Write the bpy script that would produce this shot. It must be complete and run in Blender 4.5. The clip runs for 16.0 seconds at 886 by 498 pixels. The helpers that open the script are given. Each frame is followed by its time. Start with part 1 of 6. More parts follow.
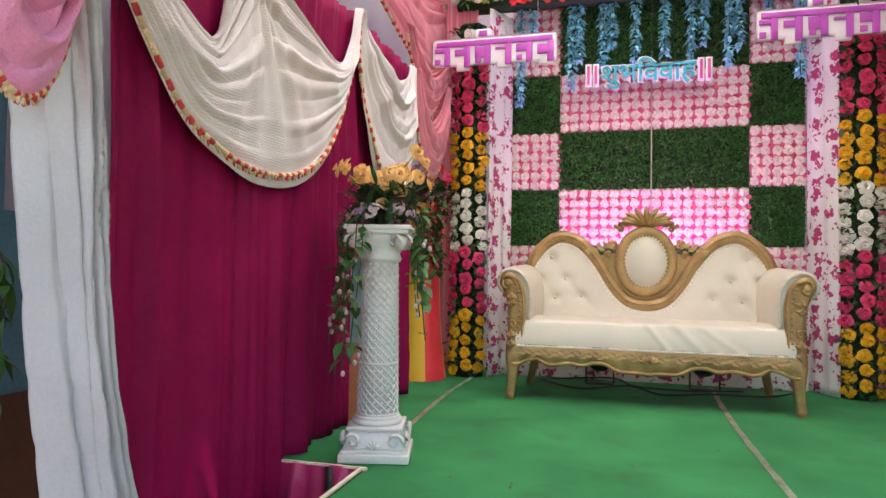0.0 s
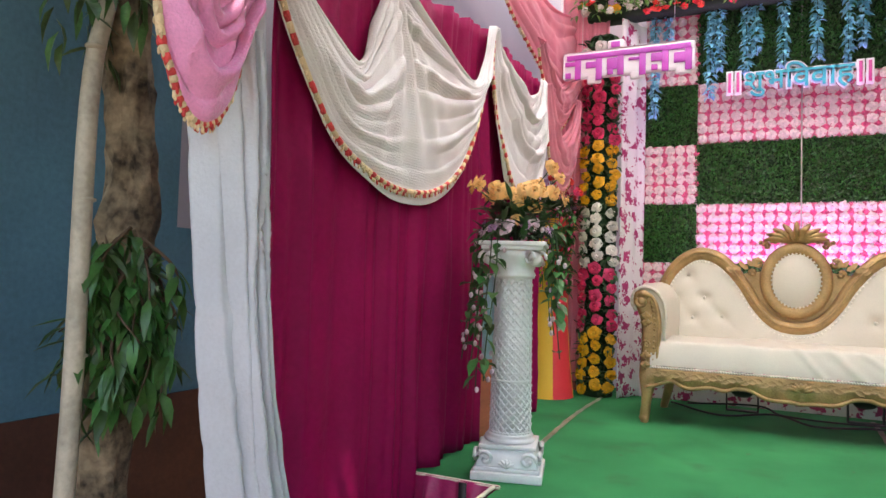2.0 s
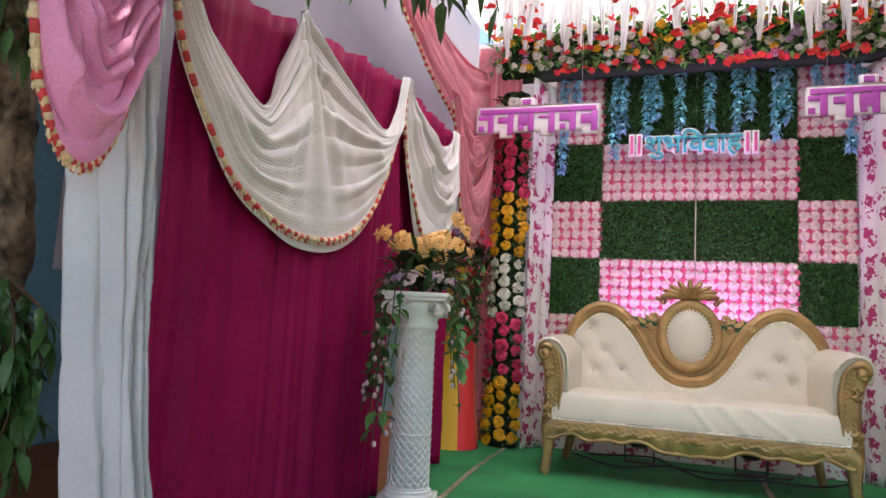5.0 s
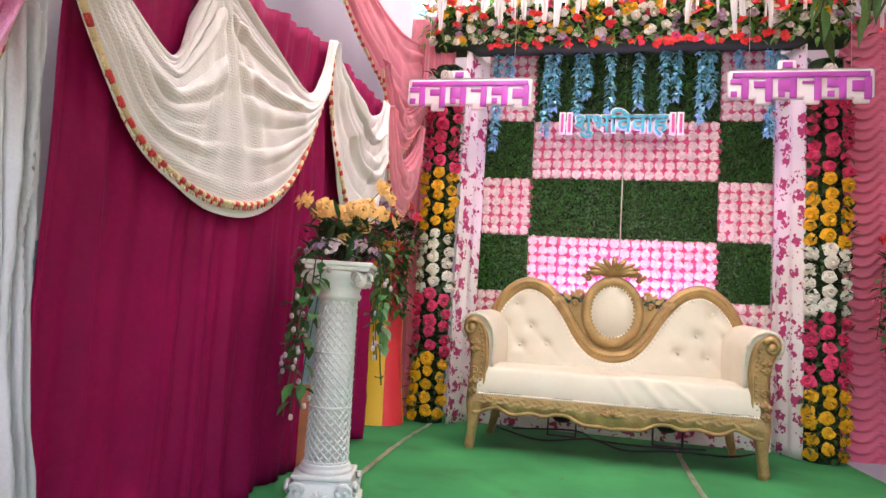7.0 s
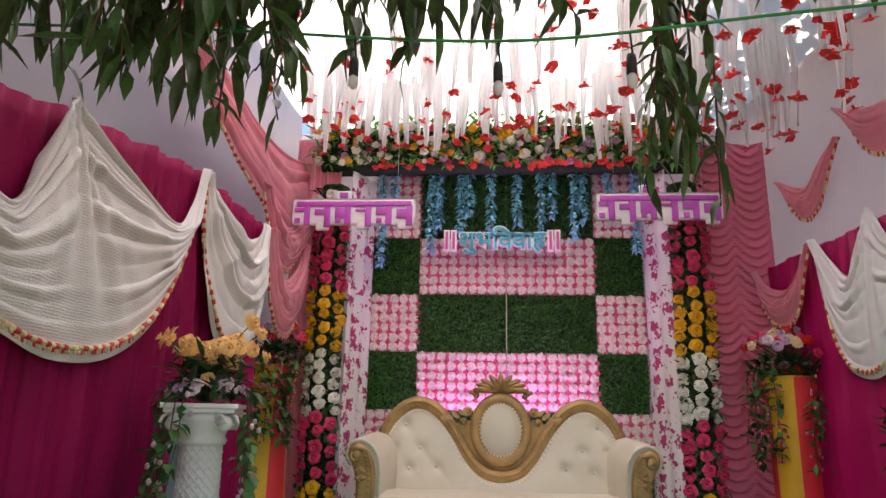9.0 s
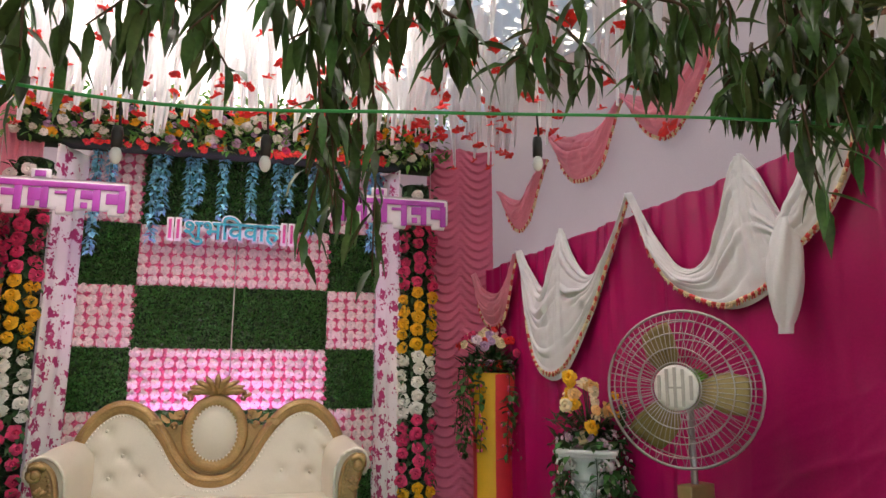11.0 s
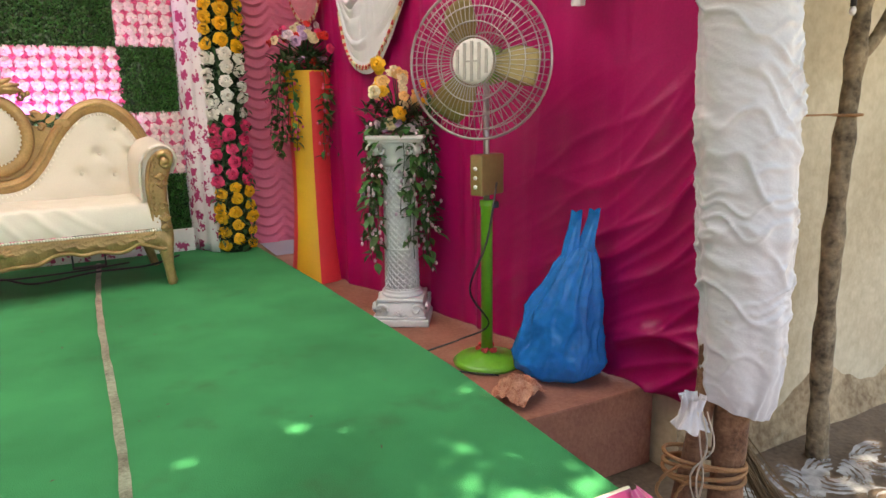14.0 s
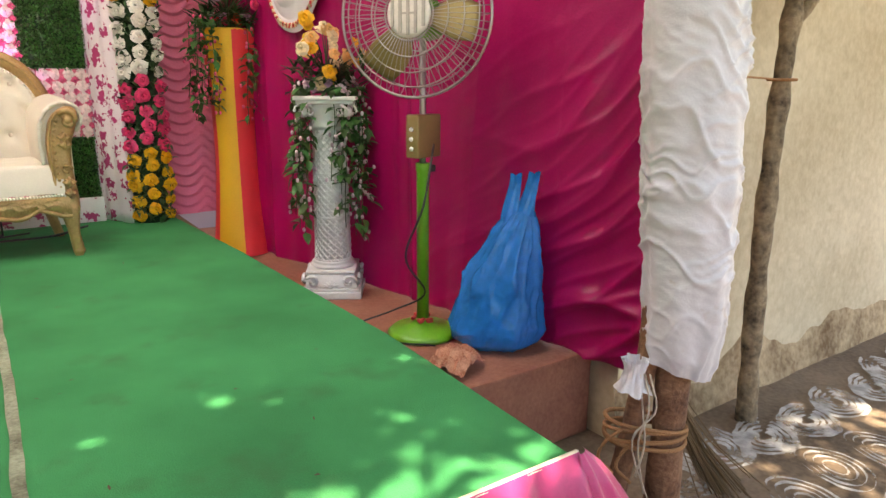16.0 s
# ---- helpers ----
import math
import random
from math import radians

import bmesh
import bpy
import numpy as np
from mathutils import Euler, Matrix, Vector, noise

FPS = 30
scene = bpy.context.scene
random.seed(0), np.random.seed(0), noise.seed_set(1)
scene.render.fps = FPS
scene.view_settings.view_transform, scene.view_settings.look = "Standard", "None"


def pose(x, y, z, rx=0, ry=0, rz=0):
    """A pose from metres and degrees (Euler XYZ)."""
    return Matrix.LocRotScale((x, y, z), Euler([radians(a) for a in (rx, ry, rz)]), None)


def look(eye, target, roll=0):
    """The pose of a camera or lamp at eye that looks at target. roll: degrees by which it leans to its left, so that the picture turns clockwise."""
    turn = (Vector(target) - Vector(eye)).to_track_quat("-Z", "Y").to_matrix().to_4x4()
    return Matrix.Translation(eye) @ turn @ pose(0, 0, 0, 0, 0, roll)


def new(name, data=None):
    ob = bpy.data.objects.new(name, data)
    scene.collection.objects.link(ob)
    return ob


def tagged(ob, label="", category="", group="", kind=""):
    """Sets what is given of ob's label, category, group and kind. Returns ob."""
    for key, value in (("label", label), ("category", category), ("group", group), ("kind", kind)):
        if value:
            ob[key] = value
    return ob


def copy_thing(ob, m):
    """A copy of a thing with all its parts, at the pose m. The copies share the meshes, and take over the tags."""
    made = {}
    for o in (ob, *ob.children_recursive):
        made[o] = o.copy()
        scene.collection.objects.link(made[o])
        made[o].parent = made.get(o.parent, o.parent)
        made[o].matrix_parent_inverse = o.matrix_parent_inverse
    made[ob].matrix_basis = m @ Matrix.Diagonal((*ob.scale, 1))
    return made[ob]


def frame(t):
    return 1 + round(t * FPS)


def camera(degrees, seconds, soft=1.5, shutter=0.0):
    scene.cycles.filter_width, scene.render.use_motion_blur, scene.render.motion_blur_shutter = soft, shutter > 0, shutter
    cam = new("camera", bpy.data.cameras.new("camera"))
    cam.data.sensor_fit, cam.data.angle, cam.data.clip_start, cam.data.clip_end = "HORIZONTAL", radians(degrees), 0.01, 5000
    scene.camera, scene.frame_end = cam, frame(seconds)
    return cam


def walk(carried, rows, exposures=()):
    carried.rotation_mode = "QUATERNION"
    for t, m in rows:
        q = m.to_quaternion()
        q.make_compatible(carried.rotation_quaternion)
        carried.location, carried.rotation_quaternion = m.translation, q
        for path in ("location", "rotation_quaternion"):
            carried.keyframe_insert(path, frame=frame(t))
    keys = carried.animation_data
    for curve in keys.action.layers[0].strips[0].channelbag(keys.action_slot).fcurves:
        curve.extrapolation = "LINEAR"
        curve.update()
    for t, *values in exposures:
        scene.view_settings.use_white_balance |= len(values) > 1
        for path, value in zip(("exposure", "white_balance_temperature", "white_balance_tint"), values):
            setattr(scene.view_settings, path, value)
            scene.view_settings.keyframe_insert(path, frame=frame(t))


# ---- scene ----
cam = camera(67.7, 16.0)
PATH = [
    (0, (0.057, 0.023, 0.763), (-0.466, 1.953, 0.822), 0.9),
    (0.5, (0.043, 0.025, 0.761), (-0.569, 1.929, 0.807), 0.9),
    (1, (0.03, 0.017, 0.756), (-0.692, 1.882, 0.797), 1.3),
    (1.5, (0.01, 0.012, 0.761), (-0.81, 1.835, 0.803), 1.6),
    (2, (-0.004, 0.01, 0.774), (-0.863, 1.814, 0.865), 1.8),
    (2.5, (0.004, -0.001, 0.796), (-0.877, 1.785, 0.977), 2.3),
    (3, (-0.003, 0.005, 0.823), (-0.857, 1.792, 1.107), 2.8),
    (3.5, (0.005, 0.004, 0.855), (-0.783, 1.798, 1.257), 3.4),
    (4, (0.015, 0.011, 0.866), (-0.716, 1.821, 1.301), 3.6),
    (4.5, (0.025, 0.026, 0.847), (-0.661, 1.87, 1.205), 3.8),
    (4.7, (0.03, 0.032, 0.83), (-0.632, 1.895, 1.132), 3.5),
    (6.8, (0.071, 0.126, 0.773), (-0.399, 2.068, 0.862), 4.0),
    (7, (0.059, 0.121, 0.774), (-0.379, 2.064, 0.957), 3.7),
    (7.5, (0.111, 0.102, 0.841), (-0.286, 2.028, 1.204), 2.8),
    (8, (0.122, 0.104, 0.876), (-0.238, 2.021, 1.321), 1.5),
    (8.5, (0.139, 0.119, 0.898), (-0.167, 2.042, 1.355), 1.3),
    (9, (0.173, 0.129, 0.907), (0.014, 2.062, 1.396), 1.2),
    (9.5, (0.205, 0.153, 0.917), (0.247, 2.082, 1.446), 0.9),
    (9.7, (0.224, 0.154, 0.922), (0.336, 2.077, 1.459), 1.1),
    (11.8, (0.582, 0.024, 1.302), (1.261, 1.893, 1.512), -0.5),
    (12, (0.583, 0.014, 1.291), (1.303, 1.872, 1.469), -0.4),
    (12.5, (0.572, 0.024, 1.213), (1.421, 1.835, 1.258), -0.2),
    (13, (0.591, 0.033, 1.134), (1.482, 1.819, 1.011), -0.7),
    (13.5, (0.614, 0.046, 1.034), (1.532, 1.798, 0.739), -0.6),
    (14, (0.643, 0.057, 0.967), (1.56, 1.781, 0.534), -1.0),
    (14.5, (0.649, 0.064, 0.918), (1.557, 1.774, 0.419), -1.2),
    (15, (0.675, 0.085, 0.884), (1.604, 1.761, 0.309), 0.2),
    (15.5, (0.684, 0.12, 0.865), (1.67, 1.768, 0.307), 0.2),
    (16, (0.676, 0.168, 0.868), (1.769, 1.77, 0.382), 0.4),
]
walk(cam, [(t, look(eye, target, roll)) for t, eye, target, roll in PATH], exposures=[(0, 1.85, 7300, 10), (2.5, 1.95, 7000, 10), (4.5, 1.5, 6900, 10), (7, 2.15, 7500, 14), (9.5, 1.1, 7400, 12), (12.2, 1.6, 7700, 10), (13, 1.55, 7700, 10), (14, 2.0, 7900, 8), (16, 2.1, 8300, 10)])

# ---- world, sun, exposure ----
SUN_EL, SUN_AZ = 62.0, 200.0
world = bpy.data.worlds.new("sky")
scene.world = world
world.use_nodes = True
_nt = world.node_tree
_sky = _nt.nodes.new("ShaderNodeTexSky")
_sky.sky_type = "NISHITA"
_sky.sun_disc = False
_sky.sun_elevation = radians(SUN_EL)
_sky.sun_rotation = radians(160)
_bg = _nt.nodes["Background"]
_bg.inputs["Strength"].default_value = 0.15
_nt.links.new(_sky.outputs["Color"], _bg.inputs["Color"])
sun = new("sun", bpy.data.lights.new("sun", "SUN"))
sun.data.energy, sun.data.angle, sun.data.color = 4.3, radians(0.9), (1.0, 0.95, 0.86)
sun.matrix_world = look((0.5, -1.2, 3.0), (0, 0, 0.0))

# coloured flood lamps on the floor behind the sofa
for _x in (-0.08, 0.58):
    _l = new("flood_beam", bpy.data.lights.new("flood_beam", "SPOT"))
    _l.data.energy, _l.data.color, _l.data.spot_size, _l.data.spot_blend, _l.data.shadow_soft_size = 58.0, (0.74, 0.30, 1.0), radians(84), 1.0, 0.05
    _l.matrix_world = look((_x, 4.52, 0.26), (0.25 + (_x - 0.25) * 0.8, 4.85, 1.5))

# ---- small geometry helpers ----
rng = random.Random(7)


def bm_link(name, bm, material, parent=None, smooth=True):
    me = bpy.data.meshes.new(name)
    bm.to_mesh(me)
    bm.free()
    if smooth:
        me.polygons.foreach_set("use_smooth", [True] * len(me.polygons))
    for m in (material if isinstance(material, (list, tuple)) else [material]):
        me.materials.append(m)
    ob = new(name, me)
    if parent is not None:
        ob.parent = parent
    return ob


def part(name, bm, material, parent, label="", smooth=True):
    ob = bm_link(name, bm, material, parent, smooth)
    if label:
        ob["label"] = label
    return ob


def piece(name, me, parent, m):
    ob = new(name, me)
    ob.parent = parent
    ob.matrix_basis = m
    return ob


def thing(name, label, category, m=None, group="", kind=""):
    ob = new(name)
    ob.empty_display_size = 0.1
    if m is not None:
        ob.matrix_world = m
    return tagged(ob, label, category, group, kind)


def mesh_of(name, bm, material, smooth=True):
    me = bpy.data.meshes.new(name)
    bm.to_mesh(me)
    bm.free()
    if smooth:
        me.polygons.foreach_set("use_smooth", [True] * len(me.polygons))
    for m in (material if isinstance(material, (list, tuple)) else [material]):
        me.materials.append(m)
    return me


def box(bm, x0, x1, y0, y1, z0, z1, bevel=0.0, seg=2):
    b2 = bmesh.new()
    bmesh.ops.create_cube(b2, size=1)
    for v in b2.verts:
        v.co = Vector(((x0 + x1) / 2 + v.co.x * (x1 - x0), (y0 + y1) / 2 + v.co.y * (y1 - y0), (z0 + z1) / 2 + v.co.z * (z1 - z0)))
    if bevel:
        bmesh.ops.bevel(b2, geom=b2.edges[:], offset=bevel, segments=seg, affect="EDGES", profile=0.6)
    add(bm, b2)
    return bm


def add(bm, other, m=None):
    """Append one bmesh to another and free it."""
    if m is not None:
        bmesh.ops.transform(other, matrix=m, verts=other.verts)
    vs = [bm.verts.new(v.co) for v in other.verts]
    other.verts.index_update()
    for f in other.faces:
        try:
            nf = bm.faces.new([vs[v.index] for v in f.verts])
            nf.material_index = f.material_index
        except ValueError:
            pass
    other.free()
    return bm


def grid(bm, fn, nu, nv, close_u=False, mi=0):
    rows = [[bm.verts.new(fn(i / nu, j / nv)) for i in range(nu + (0 if close_u else 1))] for j in range(nv + 1)]
    n = len(rows[0])
    for j in range(nv):
        for i in range(nu):
            k = (i + 1) % n
            f = bm.faces.new((rows[j][i], rows[j][k], rows[j + 1][k], rows[j + 1][i]))
            f.material_index = mi
    return bm


def lathe(bm, profile, seg=32, at=(0, 0, 0), caps=True, square=0.0):
    """A turned body from (radius, z) pairs; square > 0 pushes the section towards a square."""
    rings = []
    for r, z in profile:
        ring = []
        for i in range(seg):
            a = 2 * math.pi * (i + 0.5) / seg
            c, s = math.cos(a), math.sin(a)
            k = 1.0
            if square:
                k = (1 - square) + square / max(abs(c), abs(s))
            ring.append(bm.verts.new((at[0] + r * c * k, at[1] + r * s * k, at[2] + z)))
        rings.append(ring)
    for a, b in zip(rings, rings[1:]):
        for i in range(seg):
            bm.faces.new((a[i], a[(i + 1) % seg], b[(i + 1) % seg], b[i]))
    if caps:
        bm.faces.new(rings[0][::-1])
        bm.faces.new(rings[-1])
    return bm


def catmull(points, n):
    """A smooth line of n + 1 points through the given ones."""
    p = [Vector(q) for q in points]
    p = [2 * p[0] - p[1]] + p + [2 * p[-1] - p[-2]]
    out = []
    k = len(p) - 3
    for i in range(n + 1):
        s = min(i / n * k, k - 1e-6)
        j = int(s)
        f = s - j
        a, b, c, d = p[j:j + 4]
        out.append(0.5 * ((2 * b) + (c - a) * f + (2 * a - 5 * b + 4 * c - d) * f * f + (3 * b - a - 3 * c + d) * f ** 3))
    return out


def tube(bm, pts, radius, seg=8, flat=1.0, closed=False, ref=None):
    """A tube along pts; radius is a number or a function of 0..1; flat squeezes it across ref."""
    pts = [Vector(q) for q in pts]
    n = len(pts)
    rings = []
    ref = Vector(ref) if ref else None
    for i, q in enumerate(pts):
        if closed:
            t = (pts[(i + 1) % n] - pts[i - 1])
        else:
            t = pts[min(i + 1, n - 1)] - pts[max(i - 1, 0)]
        t = t.normalized() if t.length > 1e-9 else Vector((0, 0, 1))
        u = ref if ref else Vector((0.31, 0.17, 0.93) if abs(t.z) < 0.9 else (1, 0.1, 0))
        a = t.cross(u).normalized()
        b = a.cross(t).normalized()
        r = radius(i / max(n - 1, 1)) if callable(radius) else radius
        rings.append([bm.verts.new(q + a * r * math.cos(2 * math.pi * k / seg) + b * r * flat * math.sin(2 * math.pi * k / seg)) for k in range(seg)])
    m = n if closed else n - 1
    for i in range(m):
        a, b = rings[i], rings[(i + 1) % n]
        for k in range(seg):
            bm.faces.new((a[k], a[(k + 1) % seg], b[(k + 1) % seg], b[k]))
    if not closed:
        bm.faces.new(rings[0][::-1])
        bm.faces.new(rings[-1])
    return bm


def blob(bm, at, r, seg=8, rings=5):
    rx, ry, rz = r if isinstance(r, (tuple, list)) else (r, r, r)
    b2 = bmesh.new()
    bmesh.ops.create_uvsphere(b2, u_segments=seg, v_segments=rings, radius=1)
    return add(bm, b2, Matrix.Translation(at) @ Matrix.Diagonal((rx, ry, rz, 1)))


def leaf(bm, at, way, length, width, up=Vector((0, 0, 1)), bend=0.25, mi=0):
    """One pointed leaf with a folded midrib: eight triangles or so."""
    way = Vector(way).normalized()
    side = way.cross(up)
    side = side.normalized() if side.length > 1e-4 else Vector((1, 0, 0))
    nrm = side.cross(way)
    at = Vector(at)
    prof = ((0.0, 0.06), (0.3, 0.85), (0.6, 0.8), (1.0, 0.02))
    rows = []
    for s, w in prof:
        c = at + way * (length * s) - nrm * (bend * length * s * s)
        e = nrm * (width * 0.18 * w)
        rows.append((bm.verts.new(c + side * (width * 0.5 * w) + e), bm.verts.new(c), bm.verts.new(c - side * (width * 0.5 * w) + e)))
    for a, b in zip(rows, rows[1:]):
        for k in (0, 1):
            f = bm.faces.new((a[k], a[k + 1], b[k + 1], b[k]))
            f.material_index = mi


def rose(r, layers=((5, 1.0, 0.15), (5, 0.74, 0.45), (4, 0.48, 0.75)), ruffle=0.12, seed=1):
    """A rose head that faces +z: whorls of curled petals round a closed heart."""
    g = random.Random(seed)
    bm = bmesh.new()
    for li, (n, size, lift) in enumerate(layers):
        for k in range(n):
            a0 = 2 * math.pi * (k + 0.37 * li) / n + g.uniform(-0.1, 0.1)
            half = math.pi / n * 1.25
            rows = []
            for s in (0.12, 0.6, 1.0):
                row = []
                for q in (-1, 0, 1):
                    a = a0 + half * q * (0.5 + 0.5 * s) * (0.8 if s == 1.0 else 1)
                    rad = r * size * s * (1 - (0.1 if q and s == 1.0 else 0)) * (1 + g.uniform(-ruffle, ruffle) * s)
                    z = r * (lift * (0.35 + 0.5 * s) - (0.16 * (s ** 3) if lift < 0.6 else 0)) + g.uniform(-1, 1) * ruffle * r * 0.5 * s
                    row.append(bm.verts.new((rad * math.cos(a), rad * math.sin(a), z)))
                rows.append(row)
            for p, q in zip(rows, rows[1:]):
                for j in (0, 1):
                    bm.faces.new((p[j], p[j + 1], q[j + 1], q[j]))
    blob(bm, (0, 0, r * 0.42), (r * 0.2, r * 0.2, r * 0.32), 6, 4)
    return bm


# ---- materials ----
def rgb(c):
    return (*[max(0.0, min(1.0, q)) for q in c], 1.0)


def mat(name, col, rough=0.6, metal=0.0, var=0.12, scale=6.0, fine=60.0, bump=0.1, rand=0.0, sheen=0.0, through_light=0.0, coat=0.0, second=None, spec=0.5, hue=0.0):
    m = bpy.data.materials.new(name)
    m.use_nodes = True
    nt = m.node_tree
    N, L = nt.nodes, nt.links
    b = N["Principled BSDF"]
    b.inputs["Roughness"].default_value = rough
    b.inputs["Metallic"].default_value = metal
    b.inputs["Specular IOR Level"].default_value = spec
    b.inputs["Sheen Weight"].default_value = sheen
    b.inputs["Coat Weight"].default_value = coat
    co = N.new("ShaderNodeTexCoord")
    n1 = N.new("ShaderNodeTexNoise")
    n1.inputs["Scale"].default_value = scale
    n1.inputs["Detail"].default_value = 5
    n2 = N.new("ShaderNodeTexNoise")
    n2.inputs["Scale"].default_value = fine
    n2.inputs["Detail"].default_value = 3
    for n in (n1, n2):
        L.new(co.outputs["Object"], n.inputs["Vector"])
    ramp = N.new("ShaderNodeMix")
    ramp.data_type = "RGBA"
    c2 = second or [q * (1 + var) for q in col]
    ramp.inputs["A"].default_value = rgb([q * (1 - var) for q in col])
    ramp.inputs["B"].default_value = rgb(c2)
    mr = N.new("ShaderNodeMapRange")
    mr.inputs["From Min"].default_value, mr.inputs["From Max"].default_value = 0.36, 0.64
    mixf = N.new("ShaderNodeMath")
    mixf.operation = "MULTIPLY_ADD"
    L.new(n2.outputs["Fac"], mixf.inputs[0])
    mixf.inputs[1].default_value = 0.35
    sub = N.new("ShaderNodeMath")
    sub.operation = "MULTIPLY_ADD"
    L.new(n1.outputs["Fac"], sub.inputs[0])
    sub.inputs[1].default_value, sub.inputs[2].default_value = 0.65, 0.0
    L.new(sub.outputs[0], mixf.inputs[2])
    L.new(mixf.outputs[0], mr.inputs["Value"])
    L.new(mr.outputs["Result"], ramp.inputs["Factor"])
    out = ramp.outputs["Result"]
    if rand or hue:
        oi = N.new("ShaderNodeObjectInfo")
        ge = N.new("ShaderNodeNewGeometry")
        sm = N.new("ShaderNodeMath")
        sm.operation = "ADD"
        L.new(oi.outputs["Random"], sm.inputs[0])
        L.new(ge.outputs["Random Per Island"], sm.inputs[1])
        fr = N.new("ShaderNodeMath")
        fr.operation = "FRACT"
        L.new(sm.outputs[0], fr.inputs[0])
        hs = N.new("ShaderNodeHueSaturation")
        m2 = N.new("ShaderNodeMapRange")
        m2.inputs["To Min"].default_value, m2.inputs["To Max"].default_value = 1 - rand, 1 + rand
        L.new(fr.outputs[0], m2.inputs["Value"])
        L.new(m2.outputs["Result"], hs.inputs["Value"])
        if hue:
            m3 = N.new("ShaderNodeMapRange")
            m3.inputs["To Min"].default_value, m3.inputs["To Max"].default_value = 0.5 - hue, 0.5 + hue
            L.new(fr.outputs[0], m3.inputs["Value"])
            L.new(m3.outputs["Result"], hs.inputs["Hue"])
        L.new(out, hs.inputs["Color"])
        out = hs.outputs["Color"]
    L.new(out, b.inputs["Base Color"])
    if bump:
        bp = N.new("ShaderNodeBump")
        bp.inputs["Strength"].default_value = bump
        bp.inputs["Distance"].default_value = 0.01
        L.new(n2.outputs["Fac"], bp.inputs["Height"])
        L.new(bp.outputs["Normal"], b.inputs["Normal"])
    if through_light:
        tr = N.new("ShaderNodeBsdfTranslucent")
        L.new(out, tr.inputs["Color"])
        mx = N.new("ShaderNodeMixShader")
        mx.inputs[0].default_value = through_light
        L.new(b.outputs[0], mx.inputs[1])
        L.new(tr.outputs[0], mx.inputs[2])
        L.new(mx.outputs[0], N["Material Output"].inputs["Surface"])
    return m


M_carpet = mat("green_carpet", (0.043, 0.265, 0.095), 0.9, var=0.22, scale=2.2, fine=260, bump=0.5, spec=0.15)
M_magenta = mat("magenta_velvet_cloth", (0.33, 0.004, 0.082), 0.62, var=0.14, scale=3, fine=45, bump=0.25, spec=0.2, through_light=0.3)
M_magenta_sheen = mat("magenta_satin", (0.45, 0.005, 0.112), 0.30, var=0.1, scale=3, fine=90, bump=0.1, spec=0.5, through_light=0.15)
M_white_cloth = mat("white_stretch_cloth", (0.78, 0.76, 0.78), 0.62, var=0.05, scale=3, fine=150, bump=0.15, sheen=0.2, through_light=0.12)
M_net = mat("white_sequin_net", (0.82, 0.775, 0.78), 0.5, var=0.08, scale=5, fine=230, bump=0.5, sheen=0.3, through_light=0.1)
M_cool_satin = mat("blue_white_satin", (0.56, 0.58, 0.62), 0.24, var=0.07, scale=5, fine=110, bump=0.2, sheen=0.2, through_light=0.08)
M_pink_cloth = mat("pink_chiffon", (0.88, 0.33, 0.43), 0.5, var=0.1, scale=4, fine=90, bump=0.15, sheen=0.3, through_light=0.4)
M_pink_sequin = mat("pink_sequin_cloth", (0.86, 0.33, 0.60), 0.30, var=0.14, scale=5, fine=170, bump=0.5, sheen=0.3, through_light=0.1)
M_pink_pleat = mat("rose_pleated_satin", (0.74, 0.15, 0.27), 0.42, var=0.08, scale=3, fine=80, bump=0.1, sheen=0.3)
M_skirt = mat("pink_satin_skirt", (0.47, 0.026, 0.135), 0.35, var=0.12, scale=4, fine=80, bump=0.15, sheen=0.08)
M_cream = mat("cream_piping", (0.75, 0.66, 0.5), 0.6, fine=200)
M_red_tuft = mat("red_tassel", (0.66, 0.06, 0.06), 0.7, fine=220, bump=0.6, rand=0.2)
M_cream_tuft = mat("gold_cream_tassel", (0.78, 0.62, 0.38), 0.6, fine=220, bump=0.6, rand=0.2)
M_wallcloth = mat("pale_tent_cloth", (0.59, 0.51, 0.54), 0.7, var=0.05, scale=1.5, fine=120, bump=0.1, through_light=0.6)
M_roof = mat("white_canopy_cloth", (0.88, 0.87, 0.88), 0.7, var=0.03, scale=1.5, fine=120, bump=0.1, through_light=0.8)
M_frill = mat("white_net_frill", (0.85, 0.84, 0.86), 0.6, var=0.05, fine=200, through_light=0.45)
M_gold = mat("gold_painted_carving", (0.43, 0.265, 0.11), 0.42, metal=0.35, var=0.25, scale=9, fine=90, bump=0.25)
M_leatherette = mat("ivory_leatherette", (0.68, 0.61, 0.50), 0.42, var=0.05, scale=5, fine=140, bump=0.08)
M_pearl = mat("pearl_bead", (0.85, 0.78, 0.66), 0.3)
M_plastic = mat("white_moulded_plastic", (0.76, 0.75, 0.73), 0.35, var=0.06, scale=9, fine=60, bump=0.05)
M_grass = mat("artificial_grass", (0.042, 0.150, 0.024), 0.55, var=0.3, scale=20, fine=120, rand=0.45, hue=0.02)
M_grass_base = mat("grass_mat_base", (0.012, 0.04, 0.012), 0.9, fine=120, bump=0.6)
M_rosepink_base = mat("pink_flower_base", (0.74, 0.16, 0.26), 0.7, var=0.3, scale=40, fine=150, bump=0.7)
M_whiteflower = mat("white_pink_flower", (0.86, 0.70, 0.68), 0.6, var=0.12, scale=60, fine=200, rand=0.12, through_light=0.15)
M_pinkbud = mat("pink_flower", (0.78, 0.12, 0.26), 0.6, var=0.2, scale=60, fine=200, rand=0.25, through_light=0.15)
